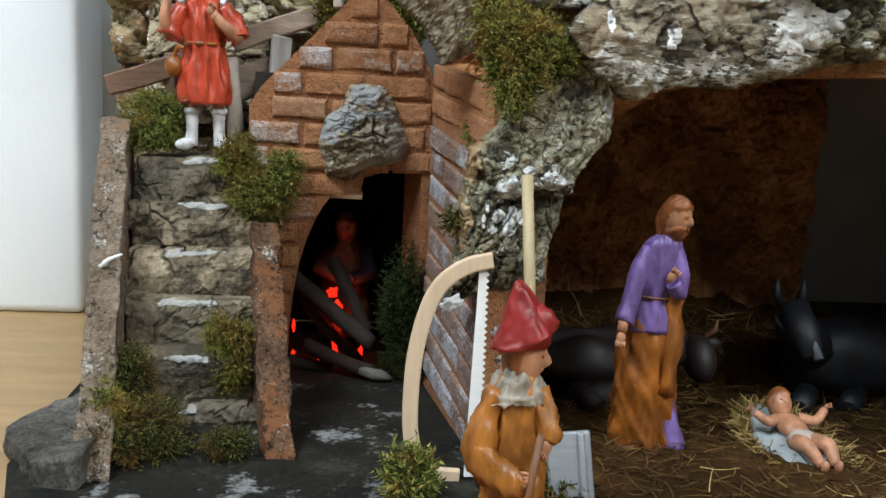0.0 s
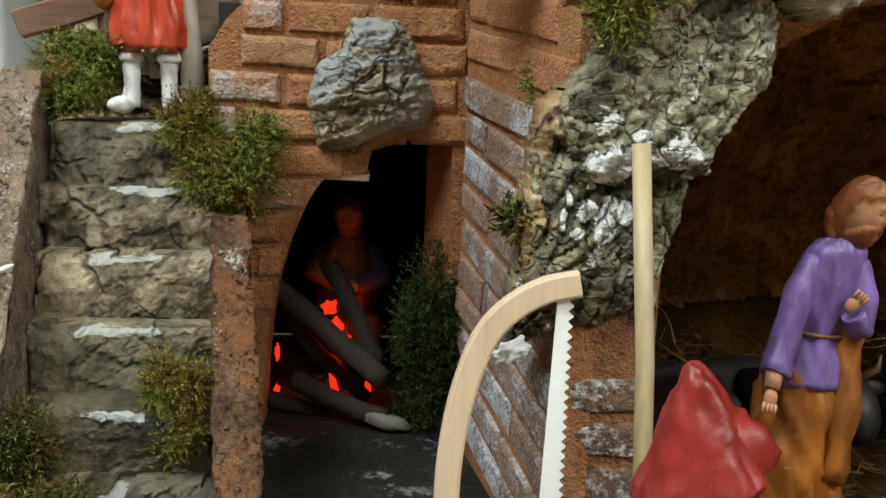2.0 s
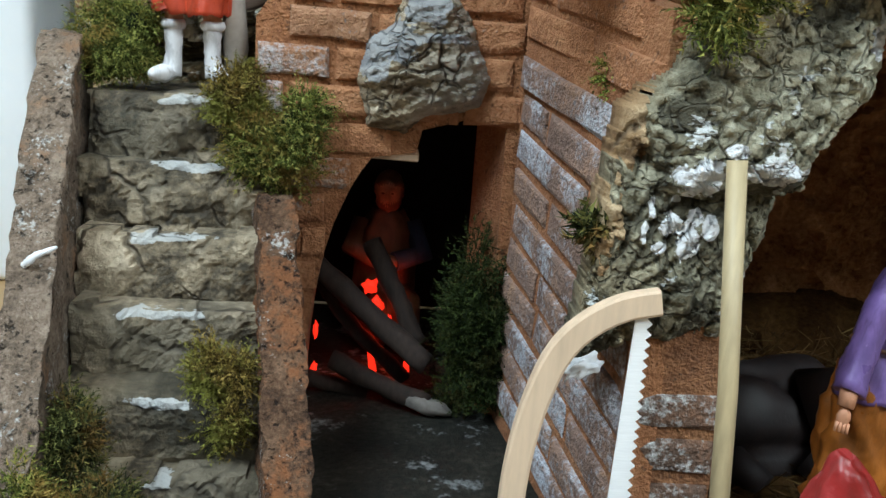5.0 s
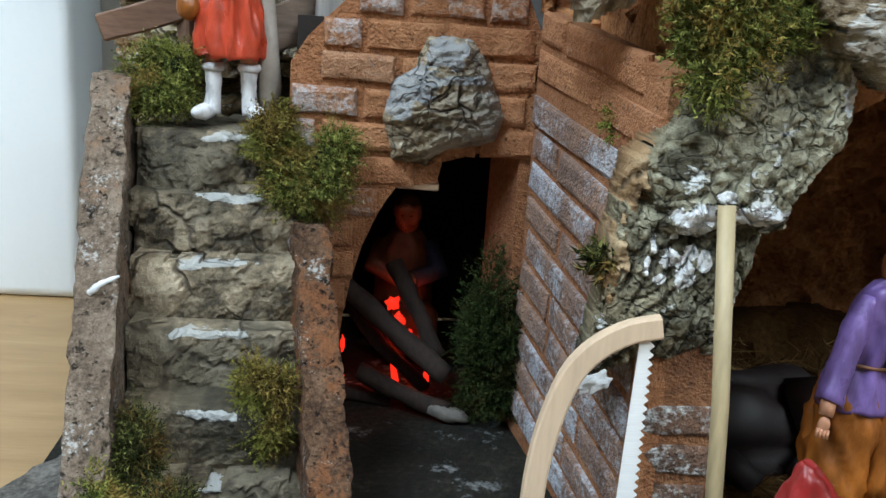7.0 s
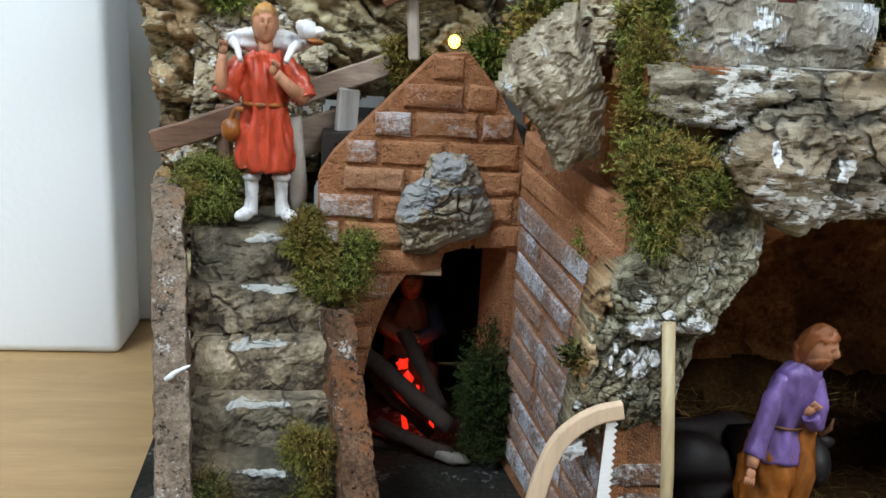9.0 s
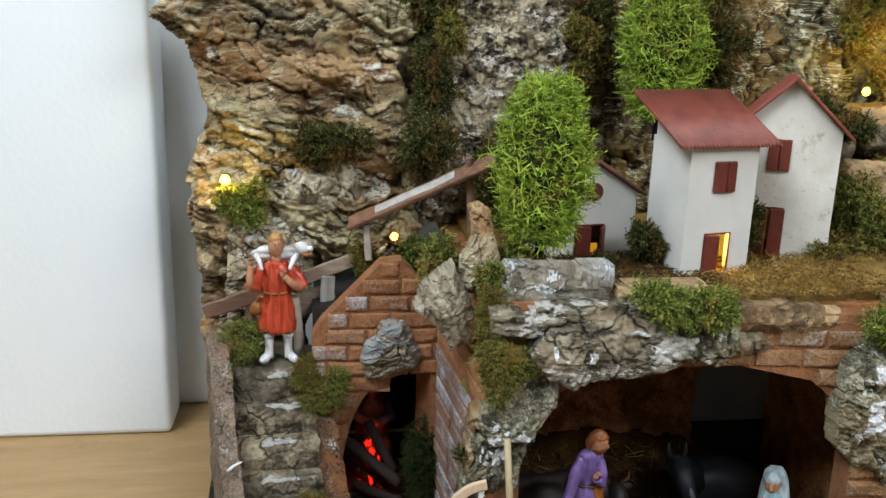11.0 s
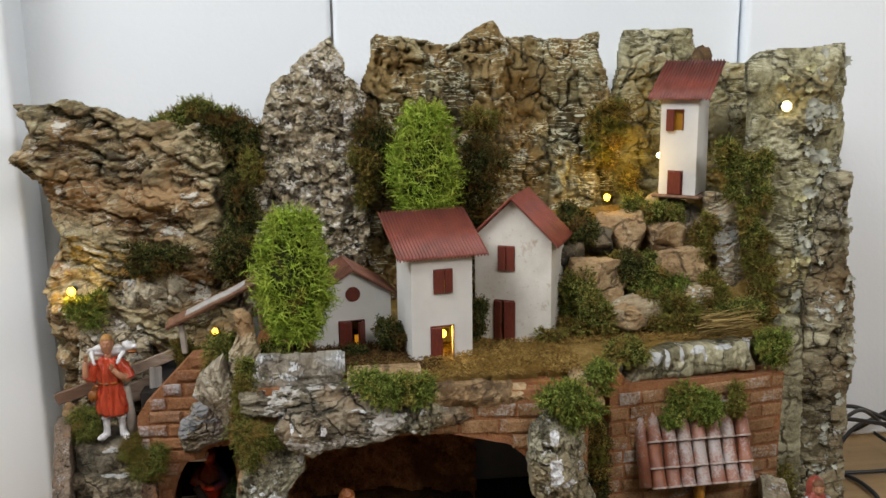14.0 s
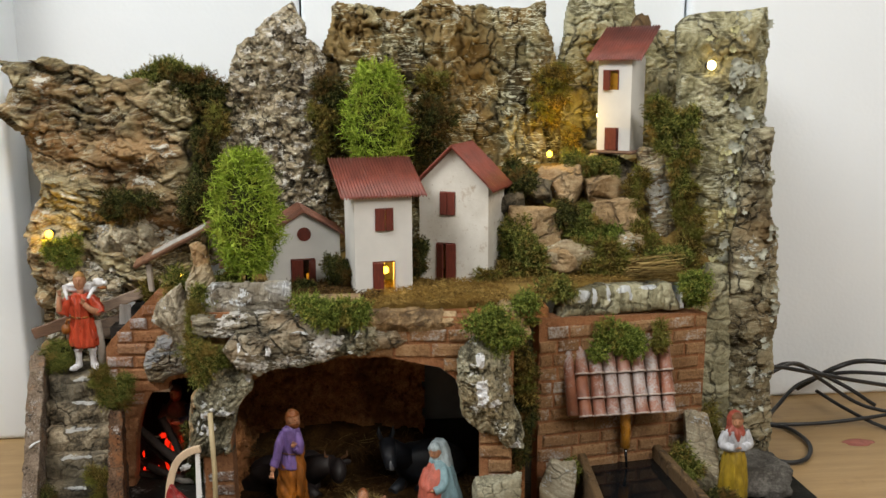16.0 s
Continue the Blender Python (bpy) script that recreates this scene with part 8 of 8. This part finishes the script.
# ---- moss ----
for k, (c, r, mat, n, ln, label) in enumerate((
        ((-0.102, 0.474, 0.131), (0.017, 0.010, 0.014), MOSS, 1500, 0.006, "bright green moss tuft behind the shepherd"),
        ((-0.046, 0.444, 0.100), (0.019, 0.011, 0.017), MOSS, 1500, 0.006, "dense green moss tuft beside the stairs"),
        ((-0.058, 0.448, 0.112), (0.012, 0.008, 0.012), MOSS_DRY, 700, 0.005, "yellowish moss tuft at the top step"),
        ((-0.052, 0.400, 0.030), (0.009, 0.008, 0.015), MOSS_DRY, 900, 0.006, "yellow green moss tuft on the stairs"),
        ((-0.078, 0.352, 0.012), (0.018, 0.014, 0.016), MOSS_DARK, 1500, 0.006, "dark green moss tuft at the foot of the stairs"),
        ((-0.092, 0.350, 0.020), (0.008, 0.008, 0.013), MOSS, 600, 0.005, "yellow green moss tuft on the parapet's foot"),
        # dark flock, also darkening the corner where the stairs are in shade
        ((-0.088, 0.375, 0.030), (0.007, 0.010, 0.012), MOSS_DARK, 500, 0.006, "dark moss that also stands for shade in the stair corner"),
        ((-0.046, 0.350, 0.010), (0.010, 0.008, 0.006), MOSS_DARK, 400, 0.005, "dark moss on the floor"),
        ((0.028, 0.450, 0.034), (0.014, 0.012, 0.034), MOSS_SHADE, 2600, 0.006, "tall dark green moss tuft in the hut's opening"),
        ((0.060, 0.332, 0.164), (0.017, 0.008, 0.018), MOSS, 1700, 0.006, "shaggy green and yellow moss tuft over the bark pillar"),
        ((0.0560, 0.380, 0.1325), (0.009, 0.007, 0.007), MOSS_BRIGHT, 420, 0.005, "small yellow green moss tuft on the brick"),
        ((0.052, 0.342, 0.190), (0.008, 0.007, 0.024), MOSS_DRY, 1100, 0.005, "yellowish moss in the bark gap"),
        ((0.161, 0.325, 0.203), (0.036, 0.010, 0.012), MOSS_BRIGHT, 2900, 0.006, "fresh green moss along the terrace edge"),
        ((0.290, 0.314, 0.192), (0.023, 0.011, 0.018), MOSS_BRIGHT, 2600, 0.006, "fresh green moss tuft on the arch's corner"),
        ((0.318, 0.337, 0.199), (0.012, 0.009, 0.012), MOSS_BRIGHT, 900, 0.006, "fresh moss over the corner of the gully"),
        ((0.350, 0.378, 0.207), (0.026, 0.012, 0.010), MOSS, 1300, 0.006, "green moss on the ledge"),
        ((0.478, 0.385, 0.202), (0.018, 0.010, 0.014), MOSS_BRIGHT, 1300, 0.006, "bright green moss at the ledge's end"),
        ((0.413, 0.371, 0.160), (0.040, 0.009, 0.016), MOSS_BRIGHT, 3000, 0.005, "green moss along the top of the tiled canopy"),
        ((0.447, 0.374, 0.158), (0.008, 0.007, 0.013), MOSS_DRY, 500, 0.005, "yellow moss at the canopy's end"),
        ((0.471, 0.453, 0.346), (0.014, 0.010, 0.028), MOSS, 2400, 0.006, "green moss tuft beside the tower"),
        ((0.417, 0.478, 0.303), (0.022, 0.010, 0.007), MOSS, 900, 0.005, "green moss below the tower"),
        ((0.447, 0.457, 0.282), (0.009, 0.008, 0.028), MOSS_DRY, 1000, 0.006, "yellow moss between the rocks"),
        ((0.497, 0.446, 0.268), (0.011, 0.008, 0.026), MOSS_DRY, 1500, 0.006, "brownish moss in the corner of the slab"),
        ((0.486, 0.449, 0.300), (0.008, 0.008, 0.026), MOSS, 1200, 0.006, "green moss between the two slabs"),
        ((0.398, 0.447, 0.246), (0.022, 0.010, 0.010), MOSS, 1200, 0.005, "green moss between the tan rocks"),
        ((0.412, 0.436, 0.228), (0.030, 0.012, 0.008), MOSS_DRY, 1300, 0.006, "dry moss at the foot of the slope"),
        ((0.328, 0.436, 0.234), (0.016, 0.015, 0.028), MOSS, 1800, 0.006, "green moss behind the plastered house"),
        ((0.322, 0.425, 0.212), (0.012, 0.010, 0.008), MOSS_DRY, 500, 0.006, "dry moss at the house corner"),
        ((0.340, 0.500, 0.290), (0.022, 0.014, 0.018), MOSS_DARK, 1400, 0.006, "dark moss on the slope"),
        ((0.382, 0.533, 0.365), (0.017, 0.010, 0.045), MOSS_DRY, 2200, 0.006, "brown yellow moss strip up the cliff"),
        ((0.402, 0.535, 0.322), (0.008, 0.008, 0.016), MOSS_DRY, 600, 0.006, "brown yellow moss by the bulb"),
        ((0.255, 0.534, 0.335), (0.026, 0.013, 0.048), MOSS_DARK, 3000, 0.007, "dark moss in the cleft of the cliff"),
        ((0.258, 0.540, 0.385), (0.014, 0.010, 0.016), MOSS_DRY, 700, 0.006, "dry yellow moss on the cliff"),
        ((0.161, 0.534, 0.35), (0.014, 0.012, 0.055), MOSS_DARK, 2600, 0.007, "dark moss strip between two crags"),
        ((0.150, 0.528, 0.335), (0.011, 0.010, 0.045), MOSS_DRY, 1300, 0.006, "rusty moss strip between two crags"),
        ((0.035, 0.525, 0.320), (0.018, 0.012, 0.050), MOSS_DARK, 2200, 0.007, "dark moss between the broad plate and the crag"),
        ((0.050, 0.520, 0.345), (0.010, 0.010, 0.020), MOSS_DRY, 600, 0.006, "olive moss beside the crag"),
        ((0.035, 0.500, 0.265), (0.026, 0.014, 0.030), MOSS_DARK, 2400, 0.007, "dark moss behind the eave plank"),
        ((0.090, 0.515, 0.245), (0.030, 0.014, 0.040), MOSS_DARK, 2600, 0.007, "dark moss behind the chapel"),
        ((0.022, 0.552, 0.368), (0.038, 0.014, 0.036), MOSS_DARK, 5200, 0.007, "olive moss on top of the cliff"),
        ((-0.010, 0.552, 0.393), (0.040, 0.012, 0.012), MOSS, 2400, 0.006, "olive moss on top of the cliff"),
        ((-0.040, 0.508, 0.268), (0.030, 0.012, 0.017), MOSS_DARK, 2200, 0.006, "olive moss tuft on the cliff"),
        ((-0.104, 0.512, 0.224), (0.014, 0.008, 0.020), MOSS_BRIGHT, 1200, 0.006, "yellow moss below the bulb"),
        ((-0.012, 0.484, 0.188), (0.014, 0.008, 0.010), MOSS_DRY, 700, 0.005, "yellow moss beside the small bulb"),
        ((0.022, 0.480, 0.192), (0.014, 0.010, 0.013), MOSS_BRIGHT, 900, 0.006, "bright moss beside the gable"),
        ((0.070, 0.390, 0.211), (0.026, 0.014, 0.010), MOSS, 1900, 0.005, "olive moss at the foot of the tree"),
        ((0.030, 0.400, 0.207), (0.018, 0.012, 0.014), MOSS, 1500, 0.006, "olive moss beside the branch stump"),
        ((0.058, 0.357, 0.208), (0.010, 0.008, 0.012), MOSS, 1000, 0.005, "rusty moss at the root of the stump"),
        ((0.165, 0.402, 0.217), (0.013, 0.008, 0.016), MOSS_DARK, 1200, 0.005, "dark green shrub of moss beside the white house"),
        ((0.237, 0.405, 0.224), (0.008, 0.008, 0.022), MOSS_DARK, 1100, 0.005, "dark green shrub of moss between the houses"),
        ((0.303, 0.412, 0.210), (0.012, 0.008, 0.008), MOSS_DRY, 500, 0.005, "dry moss at the plastered wall"),
        ((0.3225, 0.350, 0.105), (0.009, 0.008, 0.075), MOSS_DARK, 3000, 0.006, "dark moss hanging in the gully"),
        ((0.3215, 0.345, 0.140), (0.007, 0.006, 0.040), MOSS_DRY, 900, 0.006, "rusty moss strands in the gully"),
        ((0.372, 0.462, 0.252), (0.030, 0.010, 0.012), MOSS_DRY, 1500, 0.006, "brown moss filling the gap between the tan rocks"),
        ((0.404, 0.468, 0.262), (0.016, 0.010, 0.014), MOSS, 1100, 0.006, "green moss between two tan rocks"),
        ((0.336, 0.466, 0.285), (0.018, 0.012, 0.016), MOSS_DARK, 1300, 0.006, "dark moss behind the tan rocks"),
        ((0.352, 0.430, 0.212), (0.030, 0.010, 0.009), MOSS_DRY, 1400, 0.006, "rusty moss along the foot of the rocks"),
        ((0.452, 0.442, 0.232), (0.016, 0.010, 0.018), MOSS_DRY, 1200, 0.006, "yellow moss above the straw bundle"),
        ((0.470, 0.430, 0.222), (0.020, 0.010, 0.012), MOSS, 1100, 0.006, "green moss beside the straw bundle"),
        ((0.130, 0.398, 0.208), (0.024, 0.006, 0.004), MOSS_DARK, 900, 0.004, "low dark moss in front of the chapel"),
        ((0.366, 0.352, 0.045), (0.007, 0.010, 0.014), MOSS, 500, 0.005, "green moss beside the trough"),
        ((0.474, 0.362, 0.05), (0.012, 0.008, 0.022), MOSS, 900, 0.006, "green moss beside the trough"),
        ((0.487, 0.345, 0.018), (0.022, 0.012, 0.010), MOSS_DARK, 800, 0.005, "dark moss on the ground"),
        ((0.505, 0.392, 0.06), (0.010, 0.010, 0.03), MOSS_DRY, 700, 0.006, "dry moss at the slab's foot"),
        ((0.077, 0.305, 0.010), (0.014, 0.014, 0.008), MOSS_DARK, 900, 0.005, "dark moss in front of the stable"),
        ((0.026, 0.310, 0.012), (0.010, 0.012, 0.010), MOSS, 700, 0.005, "green moss beside the saw"),
        ((0.338, 0.420, 0.225), (0.012, 0.010, 0.022), MOSS, 1600, 0.006, "green moss climbing beside the plastered house"),
        ((0.380, 0.452, 0.262), (0.014, 0.010, 0.010), MOSS_DARK, 900, 0.006, "dark moss under the tan blocks"),
        ((0.405, 0.447, 0.238), (0.024, 0.010, 0.012), MOSS_BRIGHT, 1700, 0.006, "fresh green moss between the lower rocks"),
        ((0.395, 0.490, 0.302), (0.026, 0.012, 0.009), MOSS, 1500, 0.006, "green moss crowning the tan blocks"),
        ((0.415, 0.424, 0.214), (0.034, 0.010, 0.008), MOSS_DRY, 1700, 0.006, "yellow brown moss in front of the rocks"),
        ((0.500, 0.440, 0.238), (0.009, 0.008, 0.026), MOSS_DRY, 1500, 0.006, "rusty moss at the ridged slab's foot"),
        ((0.494, 0.444, 0.330), (0.006, 0.007, 0.030), MOSS, 1100, 0.006, "green moss in the cleft of the slab"),
        ((0.040, 0.350, 0.10), (0.004, 0.004, 0.006), MOSS_DARK, 150, 0.004, "small moss bit on the bark"),
)):
    moss("moss_tuft", c, tuple(1.12 * v for v in r), mat, label, int(n * (1.5 if k < 12 else 0.6)), ln * (1.0 if k < 12 else 1.2), 200 + k, 0.35, 0.0021 if k < 12 else 0.0036, 0.00026 if k < 12 else 0.00052)


# ---- loose hay and straw ----
def litter(name, x0, x1, y0, y1, z, n, length, material, label, seed, width=0.0003, lift=0.12):
    rng = np.random.default_rng(seed)
    roots = np.stack([rng.uniform(x0, x1, n), rng.uniform(y0, y1, n), z + rng.uniform(0, 0.003, n)], 1)
    ways = np.stack([rng.normal(size=n), rng.normal(size=n), lift * rng.normal(size=n)], 1)
    v, f = ribbons(n, roots, ways, length, width, 0.9, seed, 3)
    tagged(raw(name, v, f, material, None, "", False), label, "hay", "", "stuff")


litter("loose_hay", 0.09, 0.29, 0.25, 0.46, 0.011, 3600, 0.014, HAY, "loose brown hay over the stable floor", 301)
litter("loose_straw", 0.09, 0.29, 0.26, 0.46, 0.012, 90, 0.016, STRAW, "pale straws scattered over the stable floor", 302)
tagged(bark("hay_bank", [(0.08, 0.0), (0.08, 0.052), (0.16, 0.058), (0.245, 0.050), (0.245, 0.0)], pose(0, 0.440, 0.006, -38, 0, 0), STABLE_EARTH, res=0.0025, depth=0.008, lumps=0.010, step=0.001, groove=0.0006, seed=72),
       "bank of shade-darkened earth and hay at the back of the cave", "ground", "", "structure")
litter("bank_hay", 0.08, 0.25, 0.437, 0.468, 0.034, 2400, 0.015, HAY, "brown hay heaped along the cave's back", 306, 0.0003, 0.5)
litter("bank_straw", 0.09, 0.25, 0.437, 0.462, 0.044, 46, 0.022, STRAW, "pale straws stuck in the hay bank", 307, 0.0003, 0.5)
litter("terrace_flock", 0.19, 0.31, 0.335, 0.42, 0.206, 7000, 0.0032, FLOCK, "brown flock on the village ground", 303, 0.0004, 0.5)
litter("chapel_flock", 0.075, 0.20, 0.350, 0.43, 0.206, 6000, 0.0034, HAY, "dark brown flock round the chapel", 305, 0.0004, 0.5)
litter("slope_flock", 0.31, 0.50, 0.40, 0.46, 0.206, 5000, 0.0036, FLOCK, "dry flock at the foot of the slope", 304, 0.0004, 0.5)

bundle = thing("straw_bundle", (0.45, 0.41, 0.206), "small bundle of cut golden straw on the ledge", "straw bundle")
rng2 = np.random.default_rng(31)
n = 260
roots = np.stack([rng2.uniform(0.424, 0.440, n), 0.408 + 0.007 * rng2.normal(size=n), 0.213 + 0.0045 * rng2.normal(size=n)], 1)
ways = np.stack([np.ones(n), 0.12 * rng2.normal(size=n), 0.06 + 0.10 * rng2.normal(size=n)], 1)
v, f = ribbons(n, roots, ways, 0.038, 0.00042, 0.4, 33, 3)
raw("straw_sheaf", v, f, STRAW, bundle, "long golden stalks", False)

# ---- cables ----
for pts, r, label in (
        ([(0.575, 0.475, 0.095), (0.605, 0.47, 0.096), (0.64, 0.475, 0.088), (0.70, 0.48, 0.074), (0.78, 0.50, 0.055), (0.9, 0.54, 0.03)], 0.0021, "black cable hanging out from behind the bark"),
        ([(0.585, 0.52, 0.006), (0.622, 0.535, 0.006), (0.66, 0.575, 0.012), (0.70, 0.60, 0.03), (0.745, 0.59, 0.045), (0.80, 0.56, 0.05), (0.88, 0.54, 0.045)], 0.0023, "black cable looping over the table"),
        ([(0.60, 0.545, 0.004), (0.648, 0.535, 0.004), (0.655, 0.49, 0.004), (0.635, 0.452, 0.004), (0.612, 0.443, 0.004), (0.590, 0.455, 0.004)], 0.0023, "black cable loop lying on the table"),
        ([(0.60, 0.545, 0.005), (0.68, 0.535, 0.006), (0.76, 0.535, 0.012), (0.86, 0.55, 0.02)], 0.0021, "black cable lying across the table"),
        ([(0.72, 0.60, 0.02), (0.735, 0.56, 0.012), (0.76, 0.52, 0.004), (0.80, 0.49, 0.003), (0.85, 0.50, 0.003)], 0.0021, "black cable coiled on the table"),
        ([(0.60, 0.50, 0.07), (0.625, 0.505, 0.082), (0.66, 0.53, 0.078), (0.70, 0.55, 0.05), (0.75, 0.545, 0.02), (0.82, 0.53, 0.01)], 0.0021, "black cable arching over the coil"),
        ([(0.61, 0.56, 0.03), (0.64, 0.575, 0.05), (0.68, 0.585, 0.06), (0.73, 0.57, 0.04), (0.77, 0.56, 0.015)], 0.0023, "black cable arching over the coil"),
        ([(0.70, 0.61, 0.02), (0.74, 0.595, 0.05), (0.78, 0.60, 0.055), (0.84, 0.585, 0.05)], 0.003, "thick black plug lead behind the loops")):
    bm = bmesh.new()
    tube(bm, curve_points(pts, 10), r, 10)
    tagged(part("cable", bm, CABLE, None, "", True), label, "cable", "black cables")
bm = bmesh.new()
blob(bm, (0.713, 0.493, 0.0002), (0.016, 0.010, 0.0006), 0, rough=0.5)
tagged(part("paint_stain", bm, plain("red_stain", (0.34, 0.11, 0.08), 0.6, 0.3, 200, 0.0), None, "", True), "faded red paint stain on the table", "stain")
